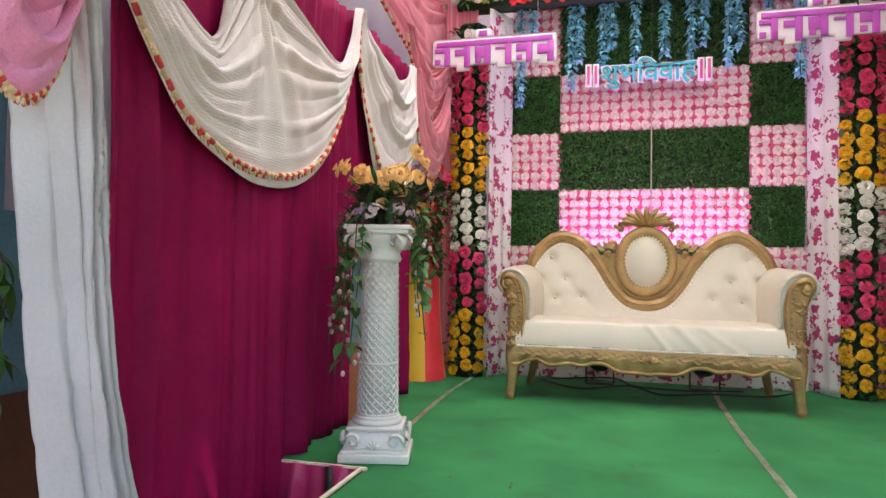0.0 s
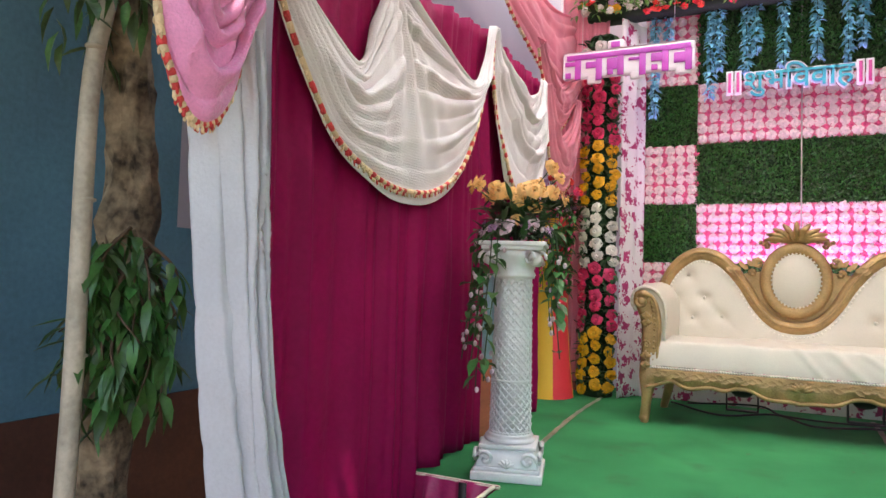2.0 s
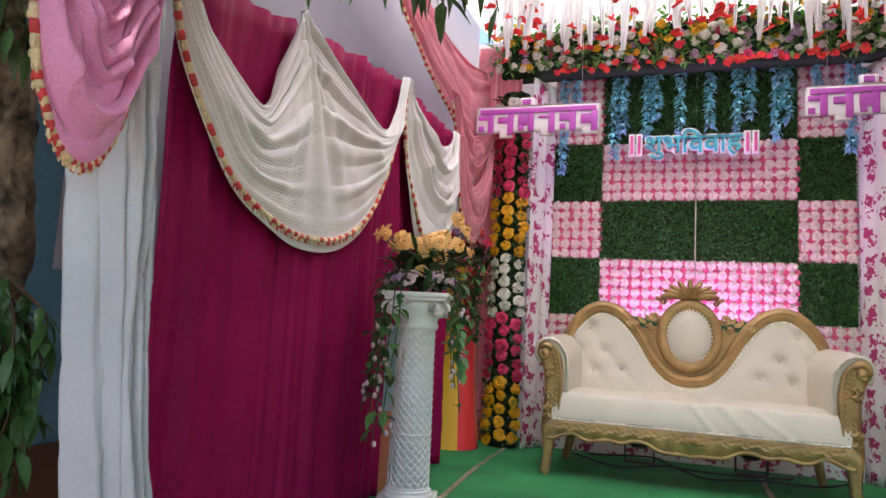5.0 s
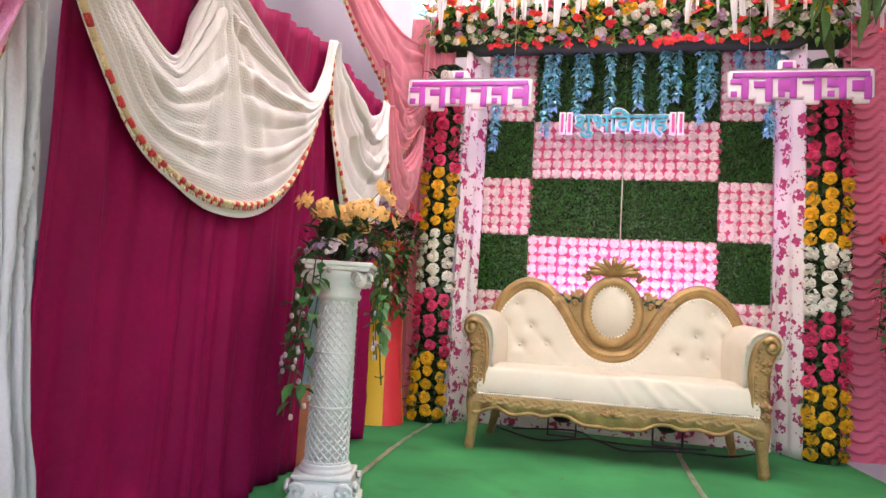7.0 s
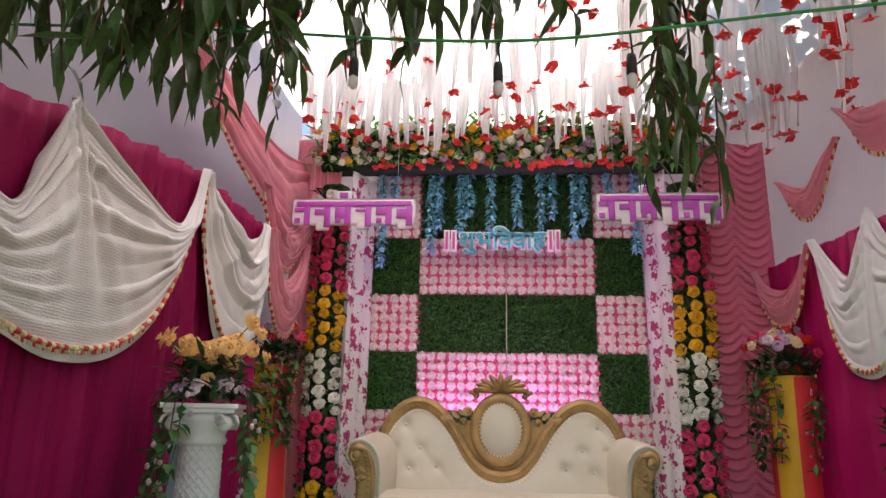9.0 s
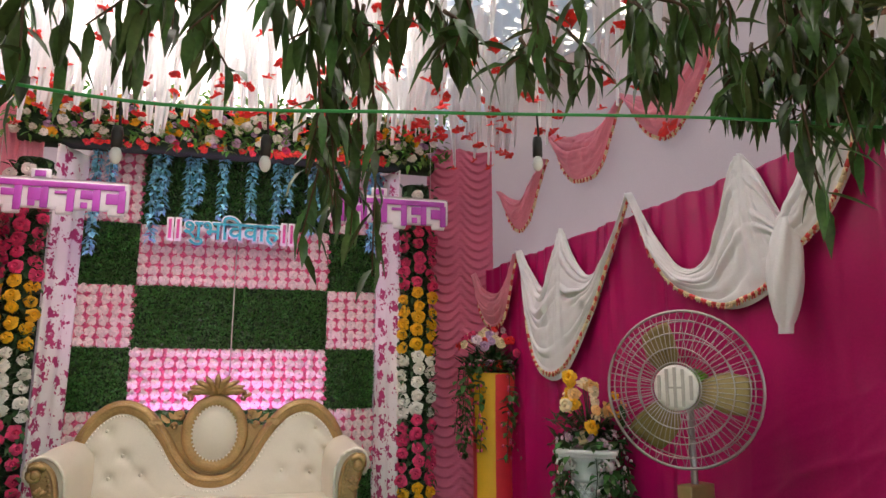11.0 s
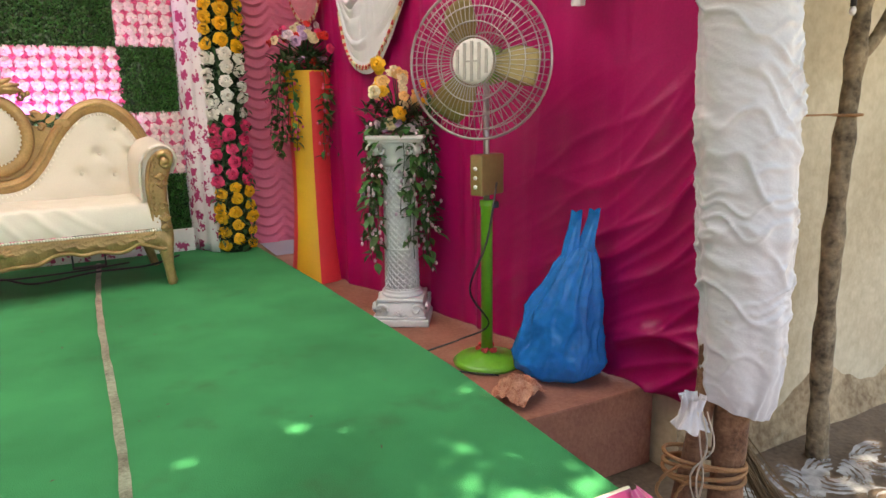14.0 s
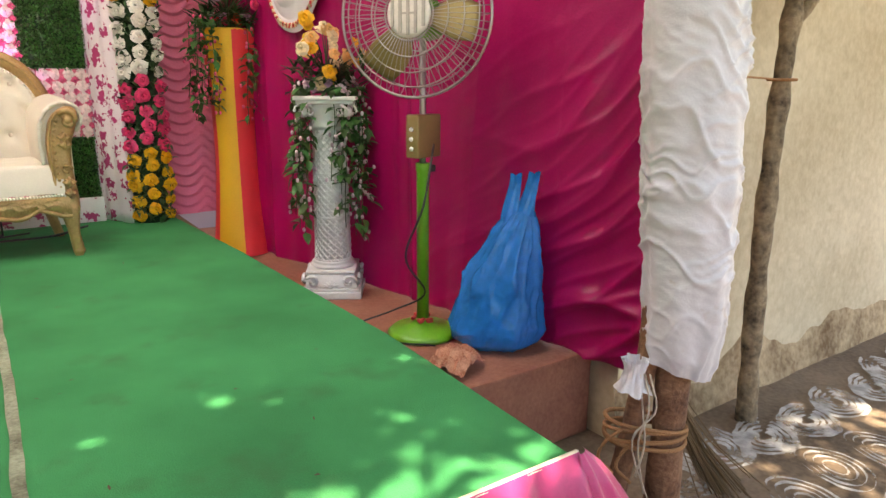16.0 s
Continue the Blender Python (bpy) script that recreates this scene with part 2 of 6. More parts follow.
M_rose_y = mat("yellow_rose", (0.86, 0.46, 0.02), 0.55, var=0.14, scale=30, fine=160, rand=0.15, through_light=0.15)
M_rose_p = mat("hot_pink_rose", (0.74, 0.045, 0.16), 0.55, var=0.2, scale=30, fine=160, rand=0.2, through_light=0.15)
M_rose_w = mat("white_rose", (0.80, 0.77, 0.70), 0.55, var=0.1, scale=30, fine=160, rand=0.1, through_light=0.15)
M_rose_peach = mat("peach_rose", (0.86, 0.52, 0.20), 0.55, var=0.16, scale=30, fine=160, rand=0.15, through_light=0.2)
M_red = mat("red_flower", (0.84, 0.045, 0.04), 0.55, var=0.2, scale=30, fine=160, rand=0.2, through_light=0.2)
M_lilac = mat("lilac_flower", (0.52, 0.32, 0.52), 0.6, var=0.2, scale=30, fine=160, rand=0.25, through_light=0.2)
M_bud = mat("pale_lilac_bud", (0.74, 0.58, 0.64), 0.5, var=0.2, scale=40, fine=160, rand=0.2, through_light=0.2)
M_blue = mat("sky_blue_garland", (0.28, 0.68, 0.80), 0.6, var=0.2, scale=40, fine=160, rand=0.3, through_light=0.2)
M_leaf = mat("plastic_leaf", (0.035, 0.085, 0.025), 0.45, var=0.3, scale=20, fine=120, rand=0.4, hue=0.03, through_light=0.12)
M_ivy = mat("ivy_leaf", (0.055, 0.15, 0.035), 0.5, var=0.3, scale=20, fine=120, rand=0.35, hue=0.03, through_light=0.12)
M_header_leaf = mat("bright_plastic_leaf", (0.14, 0.32, 0.06), 0.5, var=0.3, scale=20, fine=120, rand=0.4, hue=0.03, through_light=0.2)
M_mango = mat("mango_leaf", (0.065, 0.125, 0.038), 0.3, var=0.35, scale=12, fine=90, rand=0.5, hue=0.03, through_light=0.3)
M_twig = mat("brown_twig", (0.10, 0.06, 0.035), 0.85, fine=120, bump=0.6)
M_bark = mat("tree_bark", (0.05, 0.034, 0.022), 0.95, var=0.5, scale=9, fine=38, bump=1.0, second=(0.36, 0.27, 0.17))
M_post = mat("debarked_post", (0.17, 0.070, 0.036), 0.85, var=0.4, scale=9, fine=70, bump=0.7, second=(0.33, 0.17, 0.095))
M_bamboo = mat("grey_bamboo", (0.42, 0.37, 0.28), 0.6, var=0.25, scale=7, fine=60, bump=0.3)
M_bluewall = mat("blue_wall_paint", (0.07, 0.185, 0.25), 0.8, var=0.2, scale=1.6, fine=35, bump=0.3)
M_dado = mat("brown_wall_paint", (0.08, 0.03, 0.018), 0.8, var=0.25, scale=2, fine=35, bump=0.3)
M_yellowwall = mat("cream_limewash", (0.55, 0.44, 0.28), 0.9, var=0.14, scale=1.3, fine=25, bump=0.4, second=(0.68, 0.58, 0.41))
M_dirtywall = mat("stained_limewash", (0.30, 0.18, 0.09), 0.95, var=0.4, scale=4, fine=30, bump=0.8, second=(0.56, 0.42, 0.26))
M_plinth = mat("red_oxide_cement", (0.33, 0.115, 0.075), 0.75, var=0.25, scale=3.5, fine=60, bump=0.35, second=(0.40, 0.17, 0.11))
M_ground = mat("dung_washed_earth", (0.17, 0.115, 0.075), 0.95, var=0.3, scale=2.5, fine=40, bump=0.6, second=(0.24, 0.17, 0.115))
M_chalk = mat("white_chalk_powder", (0.70, 0.68, 0.66), 0.95, var=0.2, scale=20, fine=120, bump=0.3)
# powder lies thin, with the earth showing through
_n, _l = M_chalk.node_tree.nodes, M_chalk.node_tree.links
_tn = _n.new("ShaderNodeTexNoise")
_tn.inputs["Scale"].default_value, _tn.inputs["Detail"].default_value = 11, 5
_tr = _n.new("ShaderNodeMapRange")
for _k, _q in zip(("From Min", "From Max", "To Min", "To Max"), (0.36, 0.64, 0.22, 0.72)):
    _tr.inputs[_k].default_value = _q
_co = _n.new("ShaderNodeTexCoord")
_l.new(_co.outputs["Object"], _tn.inputs["Vector"])
_l.new(_tn.outputs["Fac"], _tr.inputs["Value"])
_l.new(_tr.outputs["Result"], _n["Principled BSDF"].inputs["Alpha"])
M_yellow_ply = mat("yellow_cloth", (0.78, 0.42, 0.03), 0.5, var=0.06, scale=5, fine=120)
M_red_ply = mat("red_cloth", (0.80, 0.045, 0.06), 0.45, var=0.06, scale=5, fine=120)
M_purple = mat("purple_acrylic", (0.50, 0.07, 0.48), 0.3, fine=30, bump=0)
M_signwhite = mat("white_foam_board", (0.86, 0.80, 0.85), 0.4, var=0.03, bump=0.02)
M_teal = mat("teal_acrylic", (0.03, 0.40, 0.52), 0.3, fine=30, bump=0)
M_signpink = mat("pink_acrylic", (0.72, 0.08, 0.34), 0.3, fine=30, bump=0)
M_fan_green = mat("fan_green_paint", (0.15, 0.45, 0.03), 0.35, var=0.1, fine=50, bump=0.05, coat=0.3)
M_fan_metal = mat("fan_chrome", (0.44, 0.41, 0.39), 0.36, metal=0.9, fine=50, bump=0.03)
M_fan_blade = mat("fan_gold_blade", (0.26, 0.20, 0.075), 0.4, metal=0.4, fine=50, bump=0.03)
M_fan_box = mat("fan_gold_box", (0.27, 0.18, 0.07), 0.45, metal=0.2, fine=50, bump=0.05)
M_hub = mat("fan_hub_white", (0.72, 0.67, 0.62), 0.4, fine=50, bump=0.02)
M_hubgrey = mat("fan_hub_stripe", (0.42, 0.38, 0.34), 0.4, fine=50, bump=0.02)
M_black = mat("black_plastic", (0.02, 0.02, 0.022), 0.5, fine=60)
M_bag = mat("blue_polythene", (0.006, 0.22, 0.66), 0.16, var=0.2, scale=6, fine=30, bump=0.25, through_light=0.2)
M_towel = mat("orange_towel", (0.60, 0.17, 0.09), 0.9, var=0.35, scale=25, fine=200, bump=0.8, second=(0.75, 0.40, 0.26))
M_broom = mat("dry_palm_rib", (0.16, 0.10, 0.05), 0.85, fine=120, bump=0.4, rand=0.3)
M_rope = mat("coir_rope", (0.40, 0.20, 0.09), 0.9, fine=220, bump=0.8)
M_ribbon = mat("white_ribbon", (0.72, 0.62, 0.5), 0.8, fine=220, bump=0.3)
M_cable = mat("green_wire", (0.02, 0.30, 0.08), 0.4, fine=60)
M_glass = mat("bulb_glass", (0.75, 0.75, 0.75), 0.1, fine=30, bump=0)
M_tape = mat("worn_brown_tape", (0.12, 0.12, 0.06), 0.3, var=0.4, scale=5, fine=90, bump=0.3, second=(0.40, 0.46, 0.32))
M_lilac_foil = mat("lilac_plastic_foil", (0.66, 0.48, 0.80), 0.3, fine=60, through_light=0.3)
M_teal_foil = mat("teal_plastic_foil", (0.10, 0.55, 0.62), 0.3, fine=60, through_light=0.3)


def print_cloth():
    """White cloth with a scattered magenta floral print."""
    m = mat("floral_print_cloth", (0.76, 0.73, 0.72), 0.6, var=0.05, fine=140)
    nt = m.node_tree
    N, L = nt.nodes, nt.links
    b = N["Principled BSDF"]
    src = b.inputs["Base Color"].links[0].from_socket
    co = N.new("ShaderNodeTexCoord")
    warp = N.new("ShaderNodeTexNoise")
    warp.inputs["Scale"].default_value = 34
    L.new(co.outputs["Object"], warp.inputs["Vector"])
    vm = N.new("ShaderNodeVectorMath")
    vm.operation = "MULTIPLY_ADD"
    L.new(warp.outputs["Color"], vm.inputs[0])
    vm.inputs[1].default_value = (0.13, 0.13, 0.13)
    L.new(co.outputs["Object"], vm.inputs[2])
    vo = N.new("ShaderNodeTexVoronoi")
    vo.inputs["Scale"].default_value = 10.0
    vo.inputs["Randomness"].default_value = 0.55
    L.new(vm.outputs[0], vo.inputs["Vector"])
    le = N.new("ShaderNodeMapRange")
    le.inputs["From Min"].default_value, le.inputs["From Max"].default_value = 0.36, 0.40
    le.inputs["To Min"].default_value, le.inputs["To Max"].default_value = 1.0, 0.0
    L.new(vo.outputs["Distance"], le.inputs["Value"])
    mx = N.new("ShaderNodeMix")
    mx.data_type = "RGBA"
    L.new(le.outputs["Result"], mx.inputs["Factor"])
    L.new(src, mx.inputs["A"])
    mx.inputs["B"].default_value = (0.42, 0.035, 0.14, 1)
    L.new(mx.outputs["Result"], b.inputs["Base Color"])
    return m


M_print = print_cloth()


def knit_relief(m, scale, strength):
    """Fine level ribs of a knitted net."""
    N, L = m.node_tree.nodes, m.node_tree.links
    b = N["Principled BSDF"]
    co = N.new("ShaderNodeTexCoord")
    wv = N.new("ShaderNodeTexWave")
    wv.bands_direction = "Z"
    wv.inputs["Scale"].default_value, wv.inputs["Distortion"].default_value, wv.inputs["Detail"].default_value, wv.inputs["Detail Scale"].default_value = scale, 1.6, 2, 1.5
    L.new(co.outputs["Object"], wv.inputs["Vector"])
    bp = N.new("ShaderNodeBump")
    bp.inputs["Strength"].default_value, bp.inputs["Distance"].default_value = strength, 0.006
    L.new(wv.outputs["Fac"], bp.inputs["Height"])
    L.new(b.inputs["Normal"].links[0].from_socket, bp.inputs["Normal"])
    L.new(bp.outputs["Normal"], b.inputs["Normal"])


def stains(m, col, scale, low, high):
    """Scattered brown marks on a cloth or wall."""
    N, L = m.node_tree.nodes, m.node_tree.links
    b = N["Principled BSDF"]
    src = b.inputs["Base Color"].links[0].from_socket
    co = N.new("ShaderNodeTexCoord")
    tn = N.new("ShaderNodeTexNoise")
    tn.inputs["Scale"].default_value, tn.inputs["Detail"].default_value, tn.inputs["Roughness"].default_value = scale, 4, 0.6
    L.new(co.outputs["Object"], tn.inputs["Vector"])
    mr = N.new("ShaderNodeMapRange")
    mr.inputs["From Min"].default_value, mr.inputs["From Max"].default_value = low, high
    L.new(tn.outputs["Fac"], mr.inputs["Value"])
    mx = N.new("ShaderNodeMix")
    mx.data_type = "RGBA"
    L.new(mr.outputs["Result"], mx.inputs["Factor"])
    L.new(src, mx.inputs["A"])
    mx.inputs["B"].default_value = rgb(col)
    L.new(mx.outputs["Result"], b.inputs["Base Color"])


knit_relief(M_net, 34, 0.16)
M_wrap = mat("soiled_white_satin", (0.64, 0.62, 0.64), 0.34, var=0.06, scale=3, fine=150, bump=0.1, sheen=0.2)
stains(M_wrap, (0.42, 0.30, 0.19), 7, 0.66, 0.80)
stains(M_yellowwall, (0.36, 0.25, 0.14), 2.2, 0.60, 0.80)
stains(M_carpet, (0.055, 0.13, 0.055), 3.0, 0.56, 0.85)

# ---- setting ----
GZ = -0.62          # yard level; the stage carpet is at 0
PZ = -0.24          # top of the cement plinth
BY = 4.85           # plane of the flower wall


def slab(name, label, material, x0, x1, y0, y1, z0, z1, bevel=0.0, category=""):
    bm = bmesh.new()
    box(bm, x0, x1, y0, y1, z0, z1, bevel)
    return tagged(bm_link(name, bm, material, smooth=False), label, category or name.split("_")[0], kind="structure")


def fbm(x, y, z, s):
    return noise.noise(Vector((x * s, y * s, z * s)))


# one sheet of earth to the horizon, slightly uneven near the stage
bm = bmesh.new()


def earth(u, v):
    x, y = (u - 0.5) * 2, (v - 0.5) * 2
    X, Y = math.copysign(abs(x) ** 3 * 300, x) + x * 6 + 2.0, math.copysign(abs(y) ** 3 * 300, y) + y * 6 + 1.0
    return (X, Y, GZ + 0.012 * fbm(X, Y, 0, 1.7) - 0.006)


grid(bm, earth, 90, 90)
tagged(bm_link("ground", bm, M_ground), "brown washed earth yard", "ground", kind="structure")

# stage: carpeted deck with its left front corner cut back
OUT = [(-0.87, 1.17), (1.738, 1.17), (1.76, 2.1), (1.70, 3.55), (1.62, 4.75), (1.62, 5.1), (-1.9, 5.1), (-1.9, 2.385), (-0.87, 2.385)]
bm = bmesh.new()
vs = [bm.verts.new((x, y, 0.0)) for x, y in OUT]
f = bm.faces.new(vs)
ext = bmesh.ops.extrude_face_region(bm, geom=[f])
for v in [g for g in ext["geom"] if isinstance(g, bmesh.types.BMVert)]:
    v.co.z = -0.03
bmesh.ops.recalc_face_normals(bm, faces=bm.faces)
floor = tagged(bm_link("floor", bm, M_carpet, smooth=False), "green carpet stretched over the wooden stage deck", "stage floor", kind="structure")
bm = bmesh.new()
box(bm, -0.80, 1.70, 1.24, 5.0, GZ, -0.031)
box(bm, -1.85, -0.79, 2.44, 5.0, GZ, -0.031)
tagged(bm_link("stage_base", bm, M_post, smooth=False), "timber stage base under the carpet", "stage", kind="structure")

# plinth and walls on the plinth's side
slab("plinth", "red oxide cement plinth beside the stage", M_plinth, 1.785, 2.70, 1.99, 5.4, GZ, PZ, 0.012, "plinth")
slab("wall_yellow", "cream limewashed yard wall", M_yellowwall, 2.72, 12.0, 1.86, 2.1, GZ - 0.02, 3.6)
bm = bmesh.new()


def wall_foot(u, v):
    x = 2.70 + u * 9.3
    return (x, 1.862 - (1 - v ** 4) * (0.012 + 0.02 * abs(fbm(x, v, 0, 4)) + 0.035 * (1 - v) ** 2), GZ - 0.02 + v * (0.23 + 0.16 * fbm(x, 3, 0, 2.3) + 0.03 * fbm(x, 7, 0, 9)))


grid(bm, wall_foot, 420, 10)
tagged(bm_link("wall_foot", bm, M_dirtywall), "damp-stained crumbling foot of the yard wall", "wall", kind="structure")
# blue house wall behind the tree
slab("wall_blue", "dim blue painted house wall", M_bluewall, -3.2, -3.0, -2.0, 7.0, 0.08, 3.4)
slab("wall_dado", "brown painted dado of the blue wall", M_dado, -3.2, -2.985, -2.0, 7.0, GZ, 0.08)
# unseen slab, added to keep daylight off the blue wall
slab("veranda_roof", "unseen plain roof added to shade the blue wall by the tree", M_dado, -3.2, -2.25, 0.8, 6.0, 2.45, 2.55, category="roof")
# added out of view behind the camera to cut low front skylight
slab("wall_south", "unseen plain cream wall added across the yard to block low sky", M_yellowwall, -3.2, 9.0, -4.2, -4.0, GZ, 1.2)
slab("wall_north", "plain rear wall behind the flower backdrop", M_wallcloth, -3.0, 6.0, 5.45, 5.6, GZ, 3.3)


# ---- cloth ----
def WL(y, z, o=0.0):
    """A point on the west curtain line: distance along it, height, distance proud of it."""
    return Vector((-1.2 + o, y, z))


def WR(y, z, o=0.0):
    k = 0.2176
    n = Vector((-1.0, -k, 0)).normalized()
    return Vector((2.1 + (4.4 - y) * k, y, z)) + n * o


def pleats(name, W, y0, y1, z0, z1, material, label, folds=9, amp=0.02, nu=160, nv=30, spread=0.0, top=None, seed=0, group="", bottom=None, tug=0.0):
    bm = bmesh.new()

    def fn(u, v):
        y = y0 + (y1 - y0) * u
        zt = top(u) if top else z1
        zb = bottom(u) if bottom else z0
        z = zt + (zb - zt) * v
        a = amp * (0.5 + 0.8 * v)
        ph = 2 * math.pi * folds * (u + 0.045 * fbm(u * 4, v * 0.5, seed, 1.5))
        o = a * (1 - 2 * abs(math.sin(ph / 2)) ** 0.7) + 0.4 * a * math.sin(2.3 * ph + seed) + 0.02 * fbm(u * 4, v * 2, seed + 5, 2) + spread * v * v
        o += 0.007 * math.exp(-4 * v) * math.sin(170 * u + 5 * fbm(u * 9, v, 1, 1))
        if tug:
            d = max(0.0, 1 - u * 2.3) * max(0.0, (v - 0.40) / 0.60) ** 0.8
            w1, w2 = (2.2 * fbm(u * 5, v * 2, q, 1.2) for q in (2, 7))
            o += 0.7 * tug * d * (1 - abs(math.sin(15 * (v - 0.85 * u) + w1))) ** 3 + 0.55 * tug * d * (1 - abs(math.sin(31 * (v - 0.75 * u) + w2))) ** 3 + 0.25 * tug * d * (1 - abs(math.sin(57 * (v - 0.95 * u) + 1.6 * w1))) ** 2
        return W(y, z, o)

    grid(bm, fn, nu, nv)
    ob = bm_link(name, bm, material)
    md = ob.modifiers.new("thickness", "SOLIDIFY")
    md.thickness = 0.004
    return tagged(ob, label, "curtain", group)


def swag(name, W, upper, lower, material, label, folds=7, amp=0.022, out=0.03, fringe=True, nu=90, nv=150, group="", calm=0.45):
    """A draped swag between an upper and a lower line given by a few (along, height) points: cowl folds nest
    under each dip of the upper line, fan folds fall from each of its inner peaks."""
    up = catmull([(a, b, 0) for a, b in upper], nu)
    lo = catmull([(a, b, 0) for a, b in lower], nu)
    y_seed = upper[0][0]
    hem = material not in (M_net, M_white_cloth)
    peaks = [k / nu for k in range(4, nu - 3) if up[k].y >= up[k - 1].y and up[k].y > up[k + 1].y and up[k].y > up[k - 4].y + 0.004]
    bm = bmesh.new()
    edge = []

    def fn(u, v):
        i = min(int(round(u * nu)), nu)
        p = up[i].lerp(lo[i], v)
        span = (up[i] - lo[i]).length
        off = min([(u - q) / (0.05 + 0.11 * v) for q in peaks] or [9.0], key=abs)
        fan = math.exp(-off * off)
        k = folds * v ** 0.85 + 0.5 * fbm(u * 2.0, v * 2, folds + y_seed, 1.3) + 0.9 * fbm(3.1, v * 3, folds + y_seed, 1.4) + 0.35 * u
        f = k - math.floor(k)
        roll = math.sin(math.pi * f ** 0.62) ** 1.3
        deep = min(amp, (0.62 if amp < 0.06 else 1.0) * span / folds) * (0.55 + 0.45 * math.sin(2.4 * math.floor(k) + y_seed))
        still = 1 - (1 - calm) * max(0.0, min(1.0, (v - 0.45) / 0.2)) * (1 - abs(2 * u - 1) ** 2)
        o = out + 0.035 * math.sin(math.pi * v) + deep * roll * (1 - 0.92 * fan) * still
        ridge = 0.5 + 0.5 * math.cos(2 * math.pi * 1.7 * off + 1.5 * fbm(off, v * 1.5, 6 + y_seed, 1))
        o += 0.55 * amp * fan * ridge * max(0.0, 1 - v) ** 0.6
        side = 1 - abs(math.sin(math.pi * 5.5 * u + 1.8 * fbm(u * 3, v * 2, 6, 1)))
        o += 0.35 * amp * (1 - fan) * side ** 1.5 * math.sin(math.pi * v) + 0.006 * fbm(u * 9, v * 9, 2, 1.3)
        q = W(p.x, p.y, o)
        if round(v * nv) == (nv if hem else round(0.945 * nv)):
            edge.append(W(p.x, p.y, o + (0.0 if hem else 0.007)))
        return q

    grid(bm, fn, nu, nv)
    root = thing(name, label, "drape", group=group)
    ob = part("cloth", bm, material, root)
    md = ob.modifiers.new("thickness", "SOLIDIFY")
    md.thickness = 0.003
    if fringe:
        # a fluffy braid, cream with red bands, and short tassel ends below it
        length = sum((edge[i + 1] - edge[i]).length for i in range(nu))
        n = max(12, int(length / 0.0085))
        pts = catmull(edge[::3] + [edge[-1]], n)
        bands = (bmesh.new(), bmesh.new())
        for i in range(0, n - 2, 3):
            b = bands[0 if (i // 3) % 4 in (0, 2) and (i // 3) % 7 else 1]
            tube(b, [pts[i], pts[i + 1], pts[i + 2], pts[min(i + 3, n)]], lambda t: 0.0085 + 0.0012 * math.sin(math.pi * t), 7)
            for k in range(2):
                q = pts[i + k] + Vector((rng.uniform(-1, 1), rng.uniform(-1, 1), 0)) * 0.006
                blob(b, q + Vector((0, 0, -0.012)), (0.004, 0.004, 0.010), 5, 3)
        for b, m, nm in zip(bands, (M_red_tuft, M_cream_tuft), ("red_trim", "cream_trim")):
            part(nm, b, m, root)["kind"] = "stuff"
    return root


# pale tent cloth behind and above the curtains, roof cloth
for nm, W, lab in (("wall_west_cloth", lambda y, z, o: Vector((-1.52 + o, y, z)), "pale tent side cloth"), ("wall_east_cloth", lambda y, z, o: WR(y, z, o - 0.12), "pale tent side cloth")):
    bm = bmesh.new()
    grid(bm, lambda u, v, W=W: W(1.40 + u * 3.95 if nm == "wall_west_cloth" else 2.02 + u * 3.3, 0.9 + v * 2.8, 0.012 * math.sin(u * 40) * v), 90, 24)
    ob = bm_link(nm, bm, M_wallcloth)
    tagged(ob, lab, "tent wall", kind="structure")
bm = bmesh.new()


def roof(u, v):
    x, y = -1.42 + 4.5 * u, 0.64 + 4.91 * v
    return (x, y, 3.34 - 0.10 * math.sin(math.pi * ((v * 3) % 1)) + 0.02 * math.sin(u * 50) + 0.04 * fbm(x, y, 0, 1.2))


grid(bm, roof, 90, 60)
tagged(bm_link("ceiling", bm, M_roof), "white translucent canopy cloth overhead", "ceiling", kind="structure")


def west_top(u):
    y = 1.40 + 2.45 * u
    keys = ((1.40, 1.70), (1.92, 1.83), (2.90, 1.99), (3.75, 1.98), (4.7, 2.02))
    for (a, p), (b, q) in zip(keys, keys[1:]):
        if a <= y <= b + 1e-6:
            return p + (q - p) * (y - a) / (b - a) + 0.008 * math.sin(u * 60)
    return 2.02


pleats("magenta_curtain", WL, 1.40, 3.85, GZ + 0.05, 2.0, M_magenta, "wine magenta side curtain hung in soft pleats", folds=11, amp=0.020, nu=320, nv=34, top=west_top,
       bottom=lambda u: (-0.5 if u < 0.381 else 0.012))
pleats("magenta_curtain", WR, 1.70, 4.70, PZ + 0.01, 2.1, M_magenta_sheen, "bright magenta side curtain gathered above the plinth", folds=7, amp=0.010, nu=360, nv=220, tug=0.075,
       top=lambda u: 2.13 - 0.20 * u + 0.006 * math.sin(u * 70), seed=3, bottom=lambda u: PZ + 0.008 - 0.035 * max(0.0, 1 - u / 0.10) + 0.004 * math.sin(60 * u))
